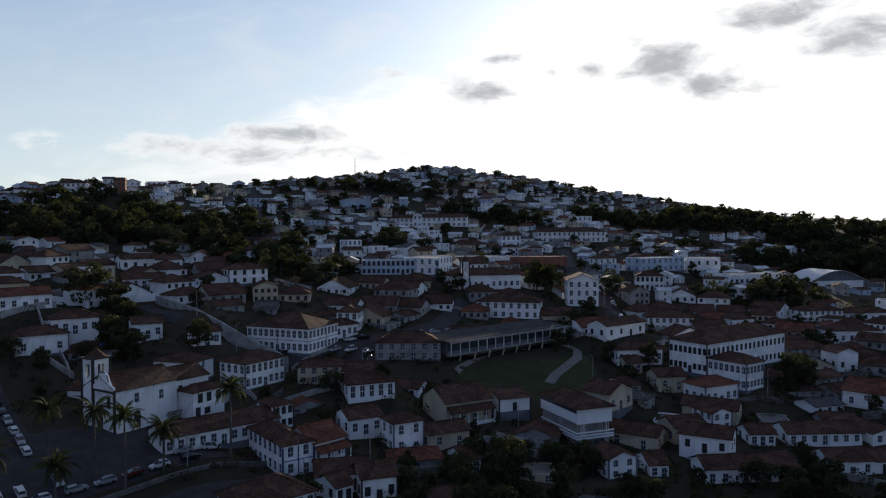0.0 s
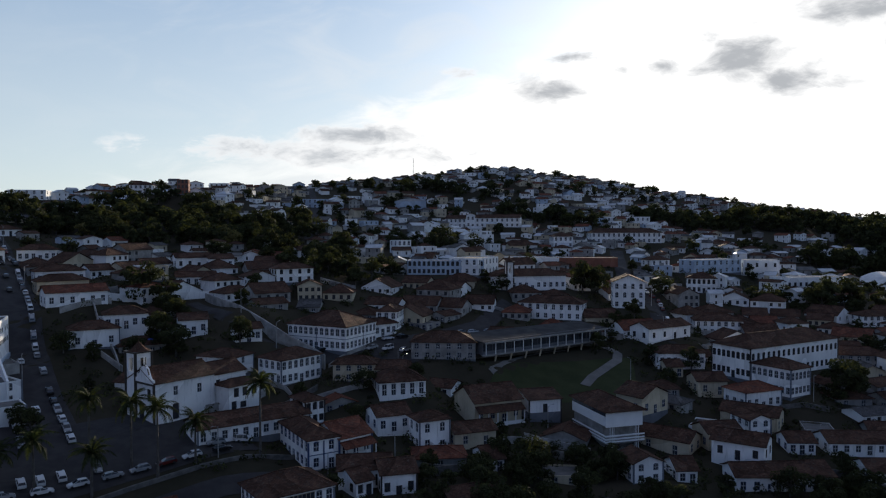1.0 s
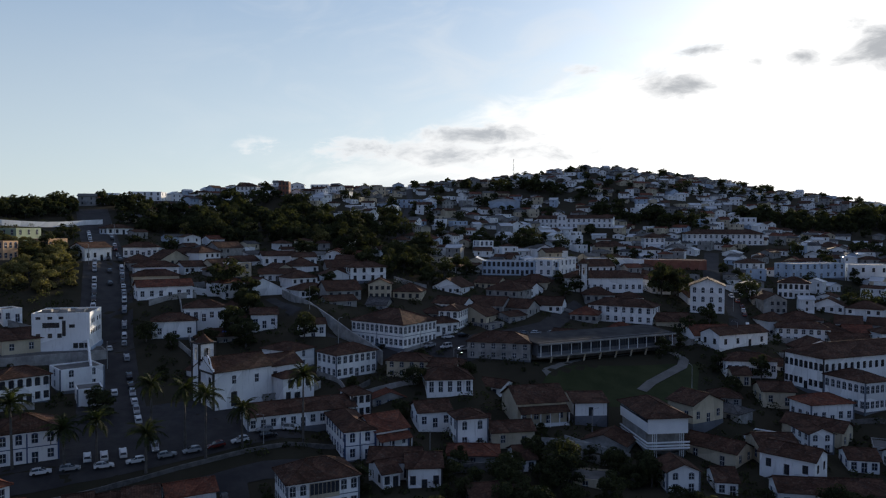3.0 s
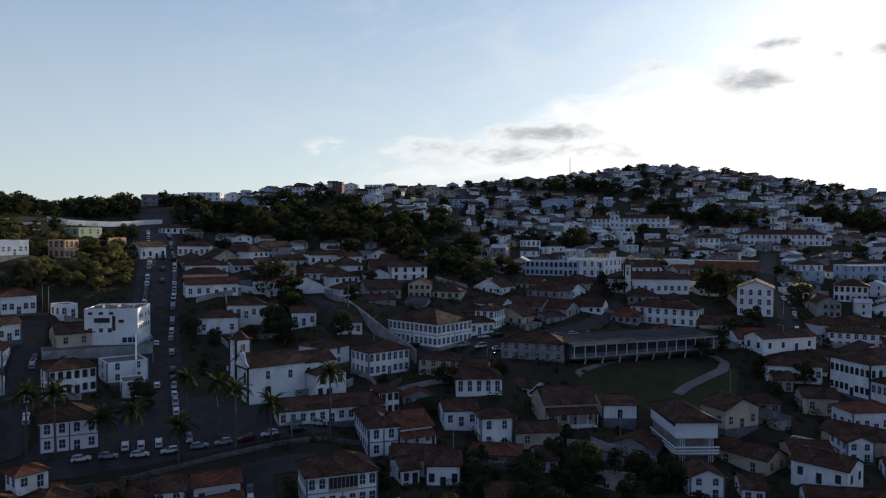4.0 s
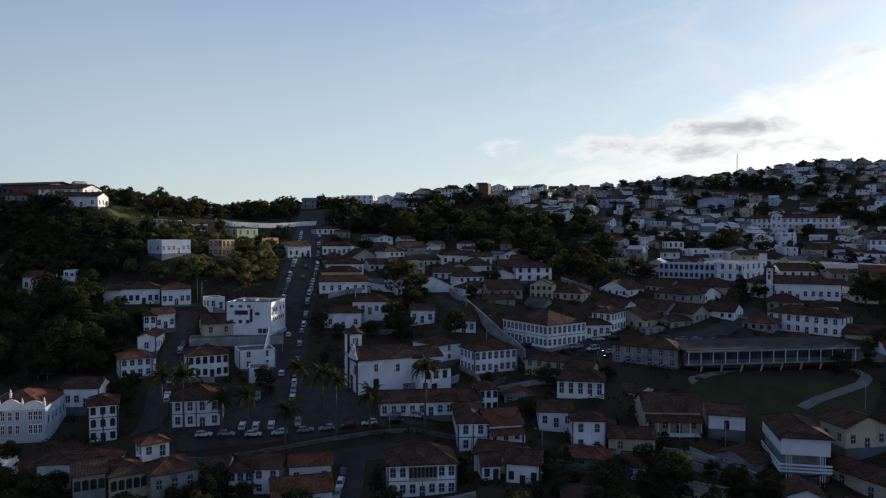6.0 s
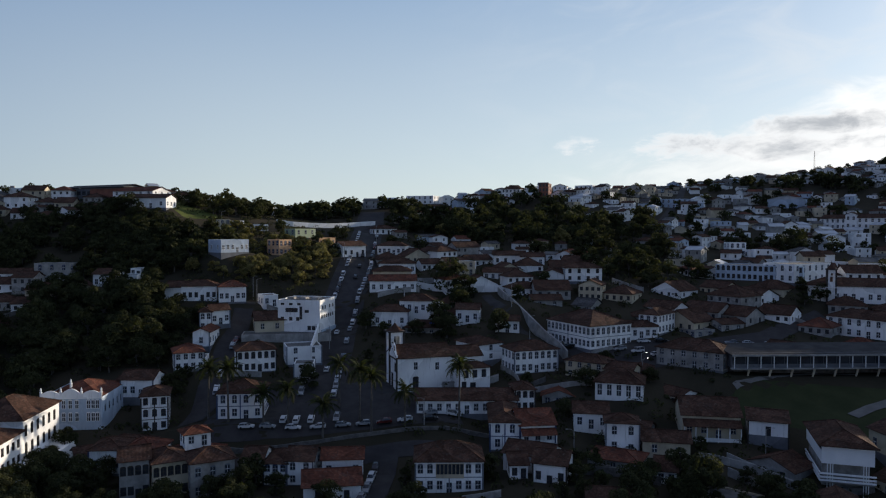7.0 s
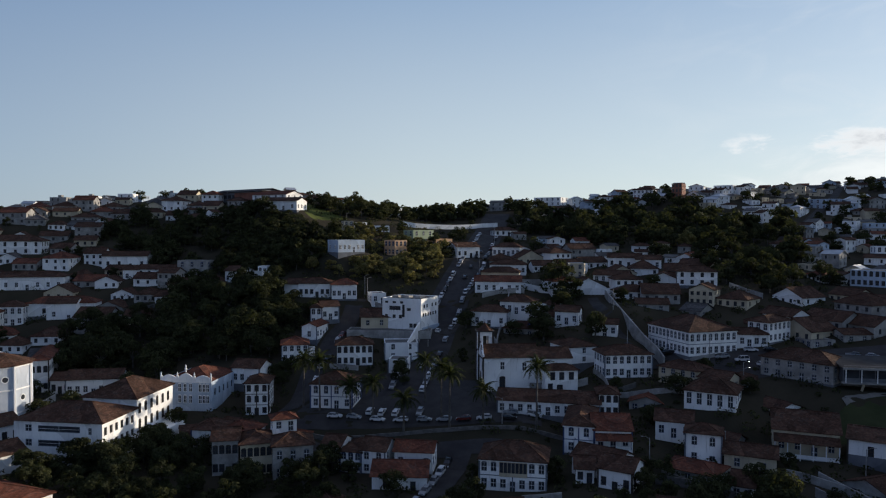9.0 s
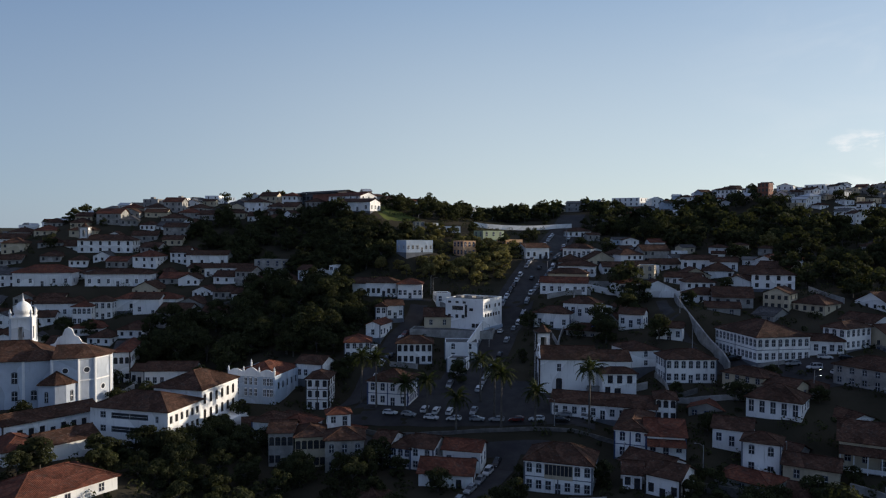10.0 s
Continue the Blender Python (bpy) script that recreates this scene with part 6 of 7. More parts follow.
def wood(cx, cy, rx, ry, turn, count, size, kinds):
    WOODS.append((cx, cy, rx, ry, turn))
    c, s = math.cos(radians(turn)), math.sin(radians(turn))
    k = tries = 0
    while k < count and tries < count * 6:
        tries += 1
        a, r = rng.uniform(0, 6.283), math.sqrt(rng.random())
        u, v = rx * r * math.cos(a), ry * r * math.sin(a)
        x, y = cx + u * c - v * s, cy + u * s + v * c
        if inside(x, y, 1.5) or on_road(x, y, 1.5):
            continue
        plant(kinds, x, y, size * rng.uniform(0.7, 1.25))
        k += 1


wood(-165, 378, 62, 42, 20, 62, 1.0, FAR_TREES)
wood(-160, 366, 46, 24, 20, 18, 0.95, WARM_LIT_TREES)
wood(-205, 352, 26, 30, 0, 16, 1.0, FAR_TREES)
wood(-195, 432, 45, 26, 10, 22, 0.9, FAR_TREES)
wood(-122, 405, 24, 36, 0, 18, 0.95, FAR_TREES)
wood(-66, 318, 26, 24, 0, 22, 0.9, FAR_TREES)
wood(-90, 352, 24, 18, 0, 12, 0.9, FAR_TREES)
wood(-188, 116, 26, 42, -20, 70, 1.0, NEAR_TREES)
wood(-205, 148, 26, 13, 30, 28, 0.85, NEAR_TREES)
wood(-160, 118, 12, 20, 0, 10, 0.8, NEAR_TREES)
wood(-268, 172, 42, 32, 20, 120, 0.72, FAR_TREES)
wood(-310, 150, 34, 22, 10, 50, 0.65, FAR_TREES)
wood(-232, 188, 28, 30, 0, 70, 0.72, FAR_TREES)
wood(-176, 218, 14, 32, -30, 30, 0.75, WARM_LIT_TREES)
wood(-196, 246, 12, 20, -30, 16, 0.7, WARM_LIT_TREES)
wood(-222, 222, 20, 26, -30, 34, 0.62, WARM_LIT_TREES)
wood(-150, 142, 16, 8, 40, 14, 0.62, NEAR_TREES)
wood(-126, 134, 7, 6, 0, 5, 0.5, NEAR_TREES)
wood(-94, 48, 9, 14, 0, 9, 0.62, NEAR_TREES)
wood(-88, 70, 14, 10, 30, 12, 0.7, NEAR_TREES)
wood(-282, 285, 20, 44, 0, 26, 0.75, FAR_TREES)
wood(-285, 345, 26, 24, 0, 16, 0.75, FAR_TREES)
wood(282, 522, 60, 36, 10, 60, 1.2, FAR_TREES)
wood(335, 602, 75, 60, 0, 80, 1.2, FAR_TREES)
wood(150, 350, 34, 10, 8, 14, 0.95, FAR_TREES)
wood(212, 502, 18, 14, 0, 6, 1.1, FAR_TREES)
wood(-28, 716, 12, 8, 0, 5, 0.6, FAR_TREES)
wood(-62, 622, 60, 16, 5, 20, 0.9, FAR_TREES)
wood(40, 562, 40, 18, 0, 18, 0.95, FAR_TREES)
wood(158, 622, 50, 32, 0, 40, 0.95, FAR_TREES)
wood(254, 664, 66, 44, 0, 56, 1.1, FAR_TREES)
wood(-30, 425, 26, 14, 0, 8, 0.8, FAR_TREES)
wood(14, 165, 16, 8, 10, 10, 0.75, NEAR_TREES)
wood(30, 176, 9, 6, 0, 4, 0.7, NEAR_TREES)
wood(-12, 160, 9, 7, 0, 4, 0.6, NEAR_TREES)
wood(-70, 82, 20, 14, 40, 12, 0.65, NEAR_TREES)
wood(-62, 104, 9, 7, 0, 5, 0.6, NEAR_TREES)
wood(-172, 146, 22, 14, 30, 24, 0.8, NEAR_TREES)
wood(-104, 86, 14, 11, 40, 14, 0.6, NEAR_TREES)
wood(-70, 102, 12, 7, 40, 8, 0.6, NEAR_TREES)
wood(-278, 255, 14, 34, 0, 24, 0.68, FAR_TREES)
wood(-280, 330, 16, 34, 0, 26, 0.72, FAR_TREES)
wood(-262, 376, 22, 20, 0, 18, 0.72, FAR_TREES)
wood(-238, 176, 20, 18, 0, 18, 0.6, WARM_LIT_TREES)
wood(-190, 178, 14, 12, 0, 12, 0.8, WARM_LIT_TREES)
wood(84, 168, 16, 9, 0, 9, 0.6, NEAR_TREES)
wood(52, 160, 16, 7, 0, 8, 0.55, NEAR_TREES)
wood(-8, 148, 20, 8, 0, 9, 0.55, NEAR_TREES)
wood(-30, 118, 14, 12, 0, 9, 0.55, NEAR_TREES)
for x, y, s, kinds in ((111, 237, 1.35, NEAR_TREES), (116, 241, 1.1, NEAR_TREES), (42, 336, 1.5, FAR_TREES), (49, 340, 1.3, FAR_TREES), (78, 347, 1.1, FAR_TREES), (-96, 216, 1.15, NEAR_TREES),
                       (-89, 212, 1.0, NEAR_TREES), (-98, 232, 1.1, NEAR_TREES), (-72, 219, 0.9, NEAR_TREES), (-118, 252, 1.2, FAR_TREES), (-110, 250, 1.0, FAR_TREES), (-126, 256, 1.0, FAR_TREES),
                       (-98, 158, 0.75, NEAR_TREES), (-104, 162, 0.6, NEAR_TREES), (58, 296, 1.0, NEAR_TREES), (50, 285, 0.8, NEAR_TREES), (214, 516, 1.3, FAR_TREES), (-106, 240, 0.9, NEAR_TREES),
                       (8, 176, 0.7, NEAR_TREES), (-18, 220, 0.5, NEAR_TREES), (40, 262, 0.7, NEAR_TREES), (-30, 190, 0.5, NEAR_TREES), (60, 240, 0.6, NEAR_TREES), (-44, 192, 0.5, NEAR_TREES)):
    plant(kinds, x, y, s)


# ---- palms of the square ----
def frond_mesh(seed):
    r = random.Random(seed)
    s = Shell()
    n, length = 12, 4.7
    spine = []
    for k in range(n + 1):
        u = k / n
        spine.append(Vector((length * u, 0, 1.5 * math.sin(u * 1.9) - 1.75 * u * u)))
    s.tube(spine, [0.07 * (1 - 0.8 * k / n) for k in range(n + 1)], 4)
    for k in range(1, n + 1):
        p, q = spine[k - 1], spine[k]
        t = (q - p).normalized()
        for sg in (-1, 1):
            for m in range(2):
                o = p.lerp(q, 0.25 + 0.5 * m)
                ln = 0.95 * math.sin(math.pi * min(0.96, 0.18 + 0.8 * k / n)) + 0.15
                e = o + t * ln * 0.55 + Vector((0, sg * ln * 0.8, -ln * r.uniform(0.25, 0.7)))
                wv = t * 0.11
                s.poly([o - wv, o + wv, e + wv * 0.2, e - wv * 0.2])
    return mesh_of("frond", s, FROND, uv=False)


FRONDS = [frond_mesh(k) for k in range(3)]


def palm(x, y, height):
    z = ground_z(x, y)
    top = base("palm_tree", x, y, z, rng.uniform(0, 6.28), "tall imperial palm with a smooth grey trunk on the square", "palm tree", "palms of the square")
    s = Shell()
    lean = rng.uniform(-0.25, 0.25)
    s.tube([(0, 0, -0.5), (lean * 0.2, 0, height * 0.3), (lean * 0.6, 0, height * 0.65), (lean, 0, height)], [0.34, 0.27, 0.24, 0.16], 10)
    part("trunk", s, BARK, top, smooth=True)
    s = Shell()
    s.tube([(lean, 0, height - 0.1), (lean, 0, height + 1.1)], [0.17, 0.1], 8)
    part("crownshaft", s, FROND, top, "smooth green crownshaft")
    n = 22
    for k in range(n):
        a = 2 * math.pi * k / n * 2.4 + rng.uniform(-0.2, 0.2)
        pitch = -0.75 + 1.45 * (k % 4) / 3 + rng.uniform(-0.12, 0.12)
        part("frond", rng.choice(FRONDS), None, top,
             m=Matrix.Translation((lean, 0, height + 0.9)) @ Matrix.Rotation(a, 4, "Z") @ Matrix.Rotation(-pitch, 4, "Y") @ Matrix.Scale(rng.uniform(0.85, 1.1), 4))


for x, y, h in ((-104.8, 127.7, 13.0), (-97.5, 129.0, 13.5), (-88.1, 133.3, 8.5), (-83.6, 137.9, 10.0), (-82.5, 155.3, 11.5), (-63.5, 148.8, 14.5), (-71.0, 152.0, 13.5), (-58.7, 156.5, 8.5), (-47.0, 164.8, 16.0), (-73.5, 141.0, 8.0)):
    palm(x, y, h)


# ---- cars ----
def car_template(paint, label, van=False):
    """A small saloon or hatchback, 4.1 m long, nose along +x."""
    top = new("car")
    tagged(top, label, "car")
    s = Shell()
    prof = [(-2.05, 0.30), (-2.08, 0.62), (-1.98, 0.92), (-1.2, 0.98), (0.75, 0.98), (1.75, 0.84), (2.05, 0.66), (2.08, 0.32)]
    for y0, y1, k in ((-0.80, 0.80, 1.0),):
        lo = [(x, y0, z) for x, z in prof]
        hi = [(x, y1, z) for x, z in prof]
        s.poly(lo), s.poly(hi[::-1])
        for i in range(len(prof) - 1):
            s.poly([lo[i + 1], lo[i], hi[i], hi[i + 1]])
        s.poly([lo[0], lo[-1], hi[-1], hi[0]])
    roof = [(-1.55, 1.38), (-1.0, 1.47), (0.1, 1.46)] if not van else [(-1.9, 1.7), (-1.0, 1.76), (0.6, 1.72)]
    a = [(x, -0.60, z) for x, z in roof]
    b = [(x, 0.60, z) for x, z in roof]
    for i in range(2):
        s.poly([a[i + 1], b[i + 1], b[i], a[i]][::-1])
        s.poly([(a[i][0], a[i][1], a[i][2] - 0.06), (b[i][0], b[i][1], b[i][2] - 0.06), (b[i + 1][0], b[i + 1][1], b[i + 1][2] - 0.06), (a[i + 1][0], a[i + 1][1], a[i + 1][2] - 0.06)][::-1])
    for px, qx in ((-1.95, roof[0][0]), (-0.35, -0.35), (1.0, roof[2][0])):
        for sg in (-1, 1):
            s.tube([(px, sg * 0.74, 0.95), (qx, sg * 0.60, roof[0][1] - 0.02)], [0.05, 0.05], 4)
    part("body", s, paint, top)
    gl = Shell()
    r0, r2 = roof[0], roof[2]
    f = [(-1.95, 0.72, 0.975), (1.0, 0.72, 0.975), (r2[0], 0.58, r2[1] - 0.03), (r0[0], 0.58, r0[1] - 0.03)]
    gl.poly(f[::-1]), gl.poly([(x, -y, z) for x, y, z in f])
    gl.poly([(1.0, -0.72, 0.975), (1.0, 0.72, 0.975), (r2[0], 0.58, r2[1] - 0.03), (r2[0], -0.58, r2[1] - 0.03)])
    gl.poly([(-1.95, 0.72, 0.975), (-1.95, -0.72, 0.975), (r0[0], -0.58, r0[1] - 0.03), (r0[0], 0.58, r0[1] - 0.03)])
    part("glazing", gl, GLASS, top, "dark car glass")
    for x in (-1.3, 1.3):
        for y in (-0.74, 0.74):
            wv = Shell()
            wv.tube([(x, y - 0.1, 0.3), (x, y + 0.1, 0.3)], [0.31, 0.31], 12)
            wv.f.append(tuple(range(11, -1, -1)))
            wv.m.append(0)
            part("wheel", wv, RUBBER, top)
    for y in (-0.6, 0.6):
        c = Shell()
        c.box(2.0, y - 0.16, 0.58, 2.09, y + 0.16, 0.74)
        part("headlight", c, LAMP, top)
    return top


CARS = [car_template(CAR_WHITE, "white hatchback parked in the street"), car_template(CAR_SILVER, "silver saloon parked in the street"),
        car_template(CAR_BLACK, "black saloon parked in the street"), car_template(CAR_RED, "dark red hatchback parked in the street"),
        car_template(CAR_WHITE, "white van parked in the street", True)]
PARKED = set()


def park(x, y, yaw, k):
    t = CARS[k]
    z = ground_z(x, y) + 0.2
    ahead = Vector((math.cos(yaw), math.sin(yaw)))
    rise = math.atan2(ground_z(x + ahead.x * 2, y + ahead.y * 2) - ground_z(x - ahead.x * 2, y - ahead.y * 2), 4.0)
    m = Matrix.Translation((x, y, z)) @ Matrix.Rotation(yaw, 4, "Z") @ Matrix.Rotation(-rise, 4, "Y")
    if k in PARKED:
        tagged(copy_thing(t, m), group="parked cars")
    else:
        PARKED.add(k)
        t.matrix_basis = m
        tagged(t, group="parked cars")


def row_of_cars(pts, offset, gap, first, last, skip=0.2, turn=0.0):
    """Cars along a street, to one side of its middle."""
    pts = [Vector(p) for p in pts]
    run = 0.0
    nxt = first
    for a, b in zip(pts, pts[1:]):
        ln = (b - a).length
        t = (b - a) / ln
        n = Vector((-t.y, t.x))
        while nxt < run + ln and nxt < last:
            p = a + t * (nxt - run) + n * offset
            if rng.random() > skip and not inside(p.x, p.y, 1.0):
                park(p.x, p.y, math.atan2(t.y, t.x) + turn + (math.pi if rng.random() < 0.3 else 0), rng.choice((0, 0, 0, 1, 1, 1, 1, 2, 2, 2, 2, 2, 4, 4, 0, 3)))
            nxt += gap * rng.uniform(0.95, 1.25)
        run += ln


row_of_cars(MAIN, 4.2, 5.4, 22, 225, 0.16)
row_of_cars(MAIN, -5.6, 5.6, 20, 215, 0.12)
row_of_cars(MAIN, -1.2, 15.0, 40, 180, 0.45)
row_of_cars(SECOND, -2.4, 5.6, 18, 70, 0.3)
row_of_cars(DOWN, -2.2, 5.4, 2, 40, 0.2)
row_of_cars(UPPER, 2.6, 5.6, 6, 50, 0.15)
row_of_cars(RIGHT, -2.6, 6.2, 30, 90, 0.2)
row_of_cars([(-92, 128), (-70, 148), (-52, 164)], 1.2, 5.4, 2, 58, 0.15)
row_of_cars([(-86, 138), (-74, 150)], 2.0, 3.2, 0, 20, 0.2, 1.5)
row_of_cars([(-58, 166), (-48, 175), (-40, 184)], 0.0, 6.0, 0, 22, 0.3)
row_of_cars([(-34, 233), (-14, 247), (2, 262)], 0.0, 5.2, 0, 36, 0.2, 0.4)
row_of_cars([(-8, 262), (30, 283)], 0.0, 5.6, 0, 40, 0.25)


# ---- street lamps and poles ----
LIT = bpy.data.materials.new("lit_lamp")
LIT.use_nodes = True
LIT.node_tree.nodes["Principled BSDF"].inputs["Emission Color"].default_value = rgb(1.0, 0.95, 0.85)
LIT.node_tree.nodes["Principled BSDF"].inputs["Emission Strength"].default_value = 3.5

def lamp_post(x, y, h, yaw, lit=False):
    top = base("street_lamp", x, y, ground_z(x, y), yaw, "slim grey street lamp on a concrete pole", "street lamp", "street lamps")
    s = Shell()
    s.tube([(0, 0, -0.5), (0, 0, h)], [0.13, 0.08], 7)
    part("pole", s, CONCRETE, top)
    s = Shell()
    s.tube([(0, 0, h - 0.3), (0.8, 0, h + 0.25), (1.7, 0, h + 0.35)], [0.04, 0.035, 0.03], 5)
    part("arm", s, STEEL, top)
    s = Shell()
    s.box(1.5, -0.1, h + 0.27, 1.85 if lit else 2.1, 0.1, h + 0.38)
    part("lamp_head", s, LIT if lit else STEEL, top, "glowing white lamp head" if lit else "")


for k, (x, y, h) in enumerate(((-78, 236, 8), (-62, 223, 8), (-36, 229, 8), (-17, 172, 6), (-8, 190, 6), (70, 325, 9), (-160, 246, 8), (-178, 248, 8), (-141, 190, 8), (-118, 184, 8), (-166, 190, 9), (-171, 192, 9), (-204, 296, 9), (-55, 160, 7),
                               (-30, 160, 6), (20, 200, 6), (48, 240, 7), (66, 280, 8), (100, 230, 8), (92, 205, 6), (-250, 232, 9))):
    lamp_post(x, y, h, k * 1.3)

for k, (x, y) in enumerate(((-25.0, 229.0), (-23.0, 225.5), (-64, 171))):
    lamp_post(x, y, 4.2, k * 0.9, True)

# ---- the rest of the town ----
rng = random.Random(5)
EYES = (Vector((0, 3, 50)), Vector((50, 4, 51)), Vector((94, 31, 51)))


def in_sight(x, y, up):
    p = Vector((x, y, ground_z(x, y) + up))
    for e in EYES:
        ok = True
        for k in range(7, 18):
            q = e.lerp(p, k / 18)
            if ground_z(q.x, q.y) > q.z:
                ok = False
                break
        if ok:
            return True
    return False


def in_wood(x, y):
    for cx, cy, rx, ry, turn in WOODS:
        c, s = math.cos(radians(turn)), math.sin(radians(turn))
        u, v = (x - cx) * c + (y - cy) * s, -(x - cx) * s + (y - cy) * c
        if (u / rx) ** 2 + (v / ry) ** 2 < 1.0:
            return True
    return False


TOWN_WALLS = (WHITE, WHITE, WHITE, WHITE, CREAM, STAINED, PALEBLUE, WHITE, WHITE, CREAM, STAINED, CONCRETE)
TOWN_TILES = (TILE, TILE, TILE, RED, FIBRE)


def facing(x, y, jitter):
    """The turn of a house that looks down the slope towards the valley."""
    return math.atan2(y - 10, x - 45) - math.pi / 2 + 0.55 * math.sin(x / 37.0 + y / 53.0) + rng.uniform(-jitter, jitter)


def free_lot(x, y, gap):
    bearing = math.degrees(math.atan2(x - 40, y - 10))
    if not (-92 < bearing < 34) or in_wood(x, y) or on_road(x, y, 3.5) or inside(x, y, gap):
        return False
    if -2 < x < 56 and 206 < y < 262 or 100 < x and y < 330 and x > 0.62 * y + 20:
        return False
    if -178 < x < -136 and 198 < y < 236 or -300 < x < -212 and 258 < y < 338 or -300 < x < -160 and 140 < y < 305 and (x + 235) * 0.8 + (y - 250) < 60:
        return False
    if x > 180 and y < 640 and rng.random() < 0.75:
        return False
    return in_sight(x, y, 7.0)


spots = []
for j in range(170):
    for i in range(170):
        spots.append((-430 + i * 4.6 + rng.uniform(-1.8, 1.8), 40 + j * 5.0 + rng.uniform(-1.8, 1.8)))
rng.shuffle(spots)
# single houses nearest the camera
built = 0
for x, y in spots:
    if built >= 120 or (x < -55 and y < 108) or not (128 < math.hypot(x - 40, y - 10) < 275) or on_road(x, y, 6.0) or not free_lot(x, y, 5.2):
        continue
    away = Vector((x - 45, y - 10)).normalized()
    if any(inside(x + away.x * q, y + away.y * q, 1.5) for q in (6, 9, 12, 15, 18)) and (x < -40 or rng.random() < 0.72):
        continue
    w_, d_ = rng.uniform(7.0, 12.5), rng.uniform(7.5, 10.5)
    floors = 2 if rng.random() < 0.10 else 1
    H_ = 2.5 * floors + rng.uniform(0.0, 0.5)
    yaw = facing(x, y, 0.35) + (math.pi / 2 if rng.random() < 0.15 else 0)
    c, s = math.cos(yaw), math.sin(yaw)
    lx, ly = x - c * w_ / 2 + s * d_ / 2, y - s * w_ / 2 - c * d_ / 2
    zf = min(ground_z(lx, ly), ground_z(lx + c * w_, ly + s * w_)) - 0.2
    house((lx, ly), (lx + c * w_, ly + s * w_), zf + H_, H_, d_, rng.choice(("gable", "hip", "gable", "hip", "gablefront", "flat")), floors, rng.choice((1, 2, 3)), rng.choice((0, 1, 2)),
          wall=rng.choice((STAINED, STAINED, CREAM, STAINED, CONCRETE, WHITE)), tile=rng.choice((TILE, TILE, TILE, FIBRE, TILE, RED)), pitch=rng.uniform(0.30, 0.44), pad=False)
    built += 1

# the far hillsides and the old quarter: hundreds of small houses, past counting
mats = [WHITE, CREAM, STAINED, PALEBLUE, BRICK, TILE, RED, FIBRE, SLAB, DARK, GLASS, METAL_ROOF, CONCRETE]
slot_of = {m.name: i for i, m in enumerate(mats)}
mass = Shell()


def add_shell(sh, m, slot):
    i = len(mass.v)
    mass.v.extend(tuple(m @ Vector(p)) for p in sh.v)
    mass.f.extend(tuple(i + k for k in f) for f in sh.f)
    mass.m.extend([slot] * len(sh.f))


def crowd_house(x, y, w_, d_, floors, H_, yaw, roof, pitch, wall, tile, cols, ww=1.2):
    c, s = math.cos(yaw), math.sin(yaw)
    lx, ly = x - c * w_ / 2 + s * d_ / 2, y - s * w_ / 2 - c * d_ / 2
    zf = min(ground_z(lx, ly), ground_z(lx + c * w_, ly + s * w_)) + rng.uniform(0.0, 0.6)
    m = Matrix.Translation((lx, ly, zf)) @ Matrix.Rotation(yaw, 4, "Z")
    hf = [h for h in openings(w_, H_, floors, cols, ww) if rng.random() < 0.85]
    hr = openings(d_, H_, floors, 2, ww)
    add_shell(body_shell(w_, d_, H_, roof, pitch, hf, hr, [], 4.0), m, slot_of[wall.name])
    add_shell(roof_shell(roof, w_, d_, H_, pitch, 0.5), m, slot_of[(SLAB if roof == "flat" else tile).name])
    for holes, side in ((hf, Matrix()), (hr, Matrix.Translation((w_, 0, 0)) @ Matrix.Rotation(math.pi / 2, 4, "Z"))):
        for a, b, e, f in holes:
            q = Shell()
            q.poly([(a, 0.16, b), (e, 0.16, b), (e, 0.16, f), (a, 0.16, f)])
            add_shell(q, m @ side, slot_of["window_glass"])
            q = Shell()
            q.box((a + e) / 2 - 0.05, 0.1, b, (a + e) / 2 + 0.05, 0.15, f)
            add_shell(q, m @ side, slot_of["dark_joinery_paint"])
    if roof == "flat" and rng.random() < 0.3:
        q = Shell()
        q.box(w_ * 0.3, d_ * 0.4, H_ - 0.4, w_ * 0.3 + 2.2, d_ * 0.4 + 2.2, H_ + 1.3)
        add_shell(q, m, slot_of["stained_plaster"])
    FOOTPRINTS.append((lx, ly, yaw, w_, d_))


built = 0
for x, y in spots:
    bearing = math.degrees(math.atan2(x - 94, y - 31))
    dist = math.hypot(x - 94, y - 31)
    if built >= 130 or not (-92 < bearing < -64) or not (262 < dist < 480) or (x > -300 and y > 150) or in_wood(x, y) or inside(x, y, 4.0) or not in_sight(x, y, 7.0):
        continue
    floors = 2 if rng.random() < 0.18 else 1
    crowd_house(x, y, rng.uniform(8, 14), rng.uniform(9, 13), floors, 2.9 * floors + rng.uniform(0.0, 0.4), math.atan2(y - 31, x - 94) - math.pi / 2 - rng.uniform(0.2, 0.55),
                rng.choice(("gable", "hip", "gable", "hip", "gablefront")), rng.uniform(0.40, 0.5), rng.choice((WHITE, WHITE, CREAM, STAINED, STAINED)), rng.choice((TILE, TILE, TILE, RED, FIBRE)), 3)
    built += 1
built = 0
for x, y in spots:
    if built >= 75 or not (262 < math.hypot(x - 40, y - 10) < 350) or not free_lot(x, y, 3.6):
        continue
    floors = 2 if rng.random() < 0.15 else 1
    crowd_house(x, y, rng.uniform(8.5, 15), rng.uniform(9, 13), floors, 2.8 * floors + rng.uniform(0.0, 0.5), facing(x, y, 0.15), rng.choice(("gable", "hip", "gable", "hip", "gablefront")),
                rng.uniform(0.42, 0.54), rng.choice((WHITE, WHITE, STAINED, CREAM, WHITE, STAINED)), rng.choice((TILE, TILE, TILE, TILE, RED)), 4)
    built += 1
rng.shuffle(spots)
built = 0
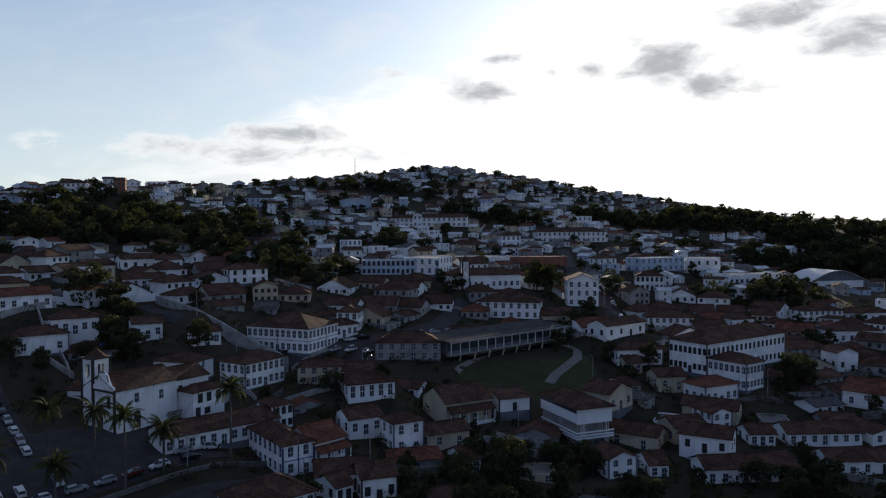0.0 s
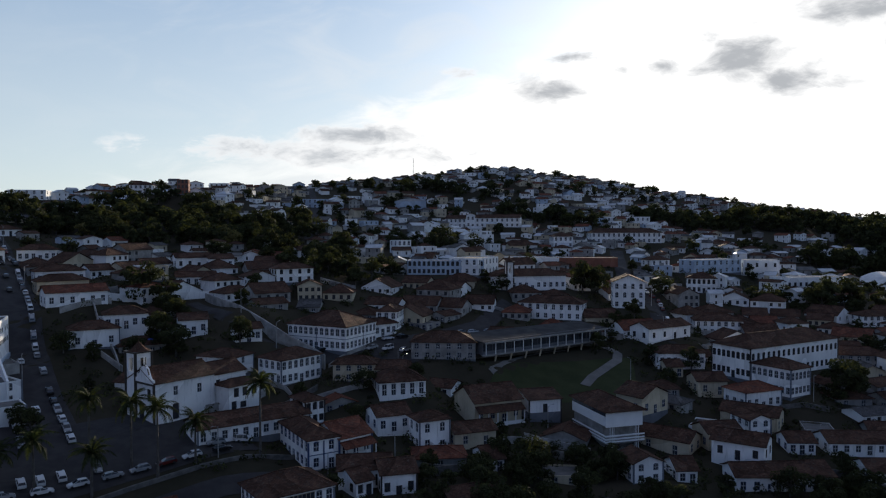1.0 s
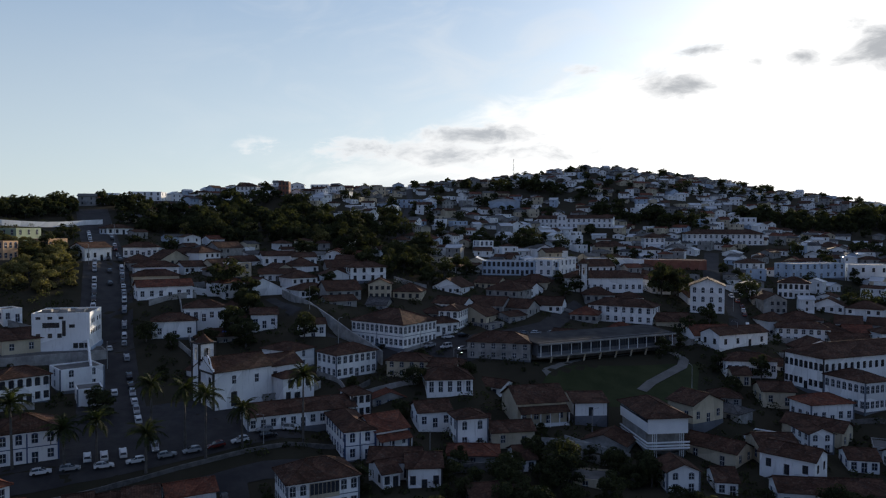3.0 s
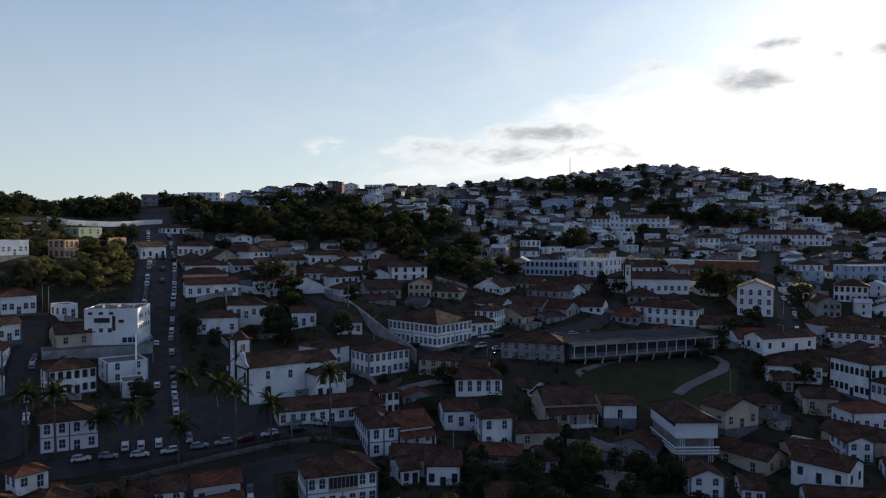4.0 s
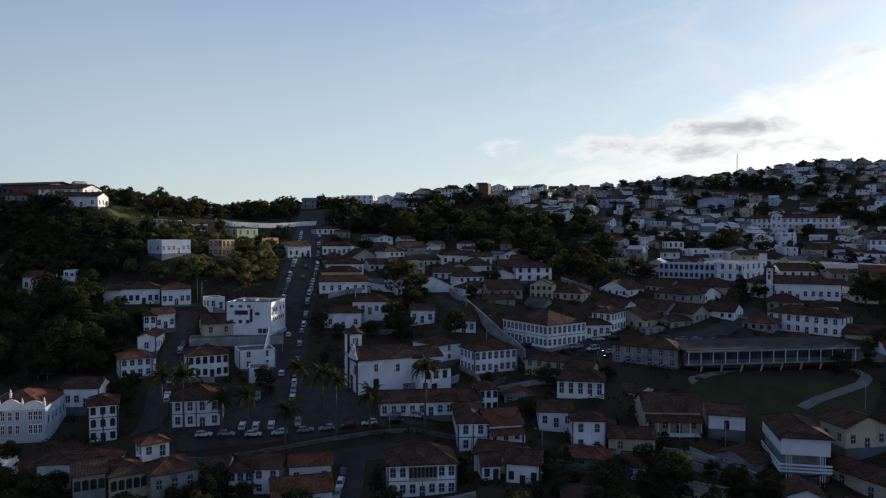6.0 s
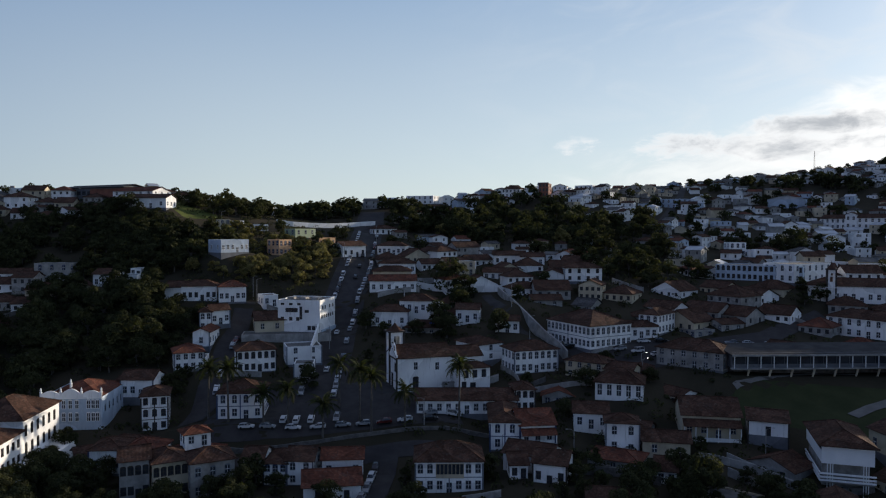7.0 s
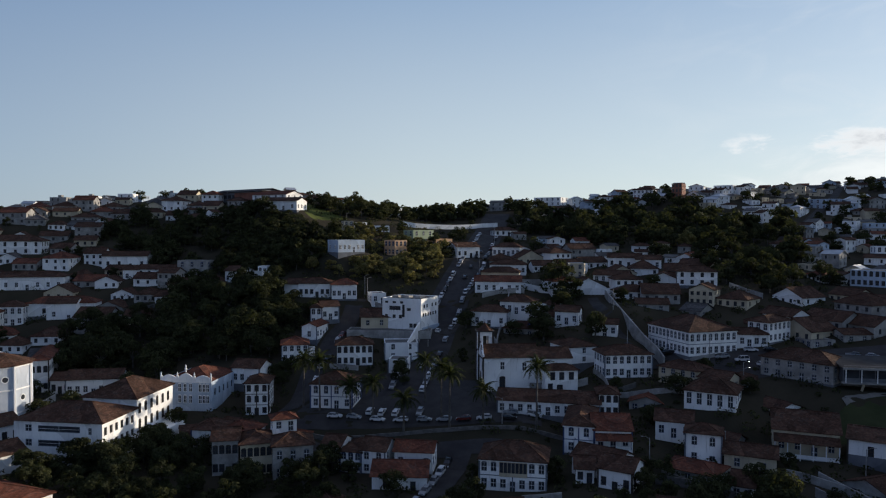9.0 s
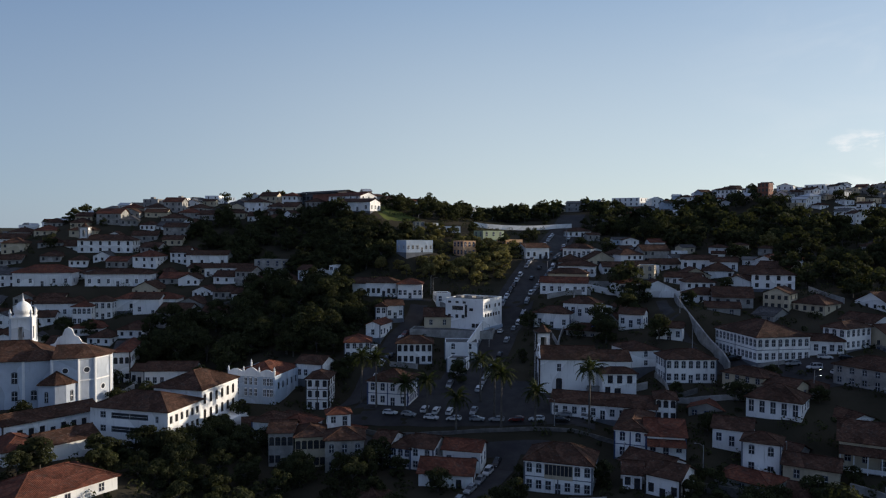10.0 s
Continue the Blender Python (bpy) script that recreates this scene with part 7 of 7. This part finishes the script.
for x, y in spots:
    if built >= 1500 or not (335 < math.hypot(x - 40, y - 10) < 950):
        continue
    if not free_lot(x, y, 2.0 + 2.2 * rng.random()):
        continue
    w_ = rng.uniform(5.2, 10.5)
    floors = 2 if rng.random() < 0.25 else 1
    # haze put into the colours: pale slab and metal roofs lift the far hill
    crowd_house(x, y, w_, rng.uniform(5.5, 8.5), floors, 2.6 * floors + rng.uniform(0.0, 0.6), facing(x, y, 0.25), rng.choice(("gable", "hip", "gable", "gablefront", "flat")),
                rng.uniform(0.28, 0.45), rng.choice(TOWN_WALLS), rng.choice((TILE, TILE, RED, FIBRE, SLAB, METAL_ROOF)), max(1, int(w_ / 3.3)), 0.85)
    built += 1
far_town = tagged(new("hillside_houses", mesh_of("hillside_houses", mass, mats, weld=False)), "hundreds of small white and grey houses crowded up the far hills", "houses", kind="stuff")

# ---- yard walls between the houses ----
rng.shuffle(spots)
k = 0
for x, y in spots:
    if k >= 34 or (-20 < x < 62 and 195 < y < 270) or not (125 < math.hypot(x - 40, y - 10) < 300) or not free_lot(x, y, 0.6):
        continue
    yaw = facing(x, y, 0.2) + (math.pi / 2 if rng.random() < 0.4 else 0)
    n = rng.uniform(4, 9)
    c, s = math.cos(yaw) * n, math.sin(yaw) * n
    if inside(x - c, y - s, 0.3) or inside(x + c, y + s, 0.3) or on_road(x - c, y - s, 1.0) or on_road(x + c, y + s, 1.0):
        continue
    boundary("yard_wall", [(x - c, y - s), (x, y), (x + c, y + s)], rng.uniform(1.4, 2.4), 0.25, rng.choice((STONE, STAINED, STAINED, STONE)), "plain plastered yard wall between houses", 1.5)
    k += 1

# ---- single trees in the gardens ----
k = 0
rng.shuffle(spots)
for x, y in spots:
    dist = math.hypot(x - 40, y - 10)
    bearing = math.degrees(math.atan2(x - 40, y - 10))
    if k >= 950 or not (125 < dist < 930) or not (-92 < bearing < 34) or on_road(x, y, 1.5) or inside(x, y, 1.0):
        continue
    if -2 < x < 56 and 206 < y < 262 or not in_sight(x, y, 6.0):
        continue
    if math.sin(x / 19.0 + 1.3 * math.sin(y / 23.0)) + math.sin(y / 17.0 - x / 41.0) < rng.uniform(-0.9, 0.7):
        continue
    plant(FAR_TREES if dist > 290 else NEAR_TREES, x, y, rng.uniform(0.35, 0.78))
    k += 1

# ---- shrubs and rank growth between the houses ----
BUSH = Shell()
rb = random.Random(77)
rng.shuffle(spots)
k = 0
for x, y in spots:
    dist = math.hypot(x - 40, y - 10)
    if k >= 3600 or not (120 < dist < 420) or on_road(x, y, 0.5) or inside(x, y, 0.4):
        continue
    if 2 < x < 50 and 210 < y < 258 or (dist > 300 and rb.random() < 0.5):
        continue
    r = rb.uniform(0.7, 2.0)
    leaf_crown(BUSH, (x, y, ground_z(x, y) + r * 0.35), (r * 1.2, r * 1.2, r), int(14 + 18 * r), 0.42, rb)
    k += 1
tagged(new("shrubs", mesh_of("shrubs", BUSH, LEAF, uv=False, weld=False)), "dark shrubs and rank growth between houses and yards", "shrubs", kind="stuff")

far_wood = tagged(new("far_trees", mesh_of("far_trees", FAR_WOOD, [BARK, LEAF, LEAF_WARM_LIT], uv=False, weld=False)), "woods and garden trees on the far slopes", "trees", kind="stuff")
for pool in (NEAR_TREES, FAR_TREES, WARM_LIT_TREES, CHEAP_TREES):
    for t in pool:
        if t.name not in USED:
            bpy.data.objects.remove(t.children[0])
            bpy.data.objects.remove(t)
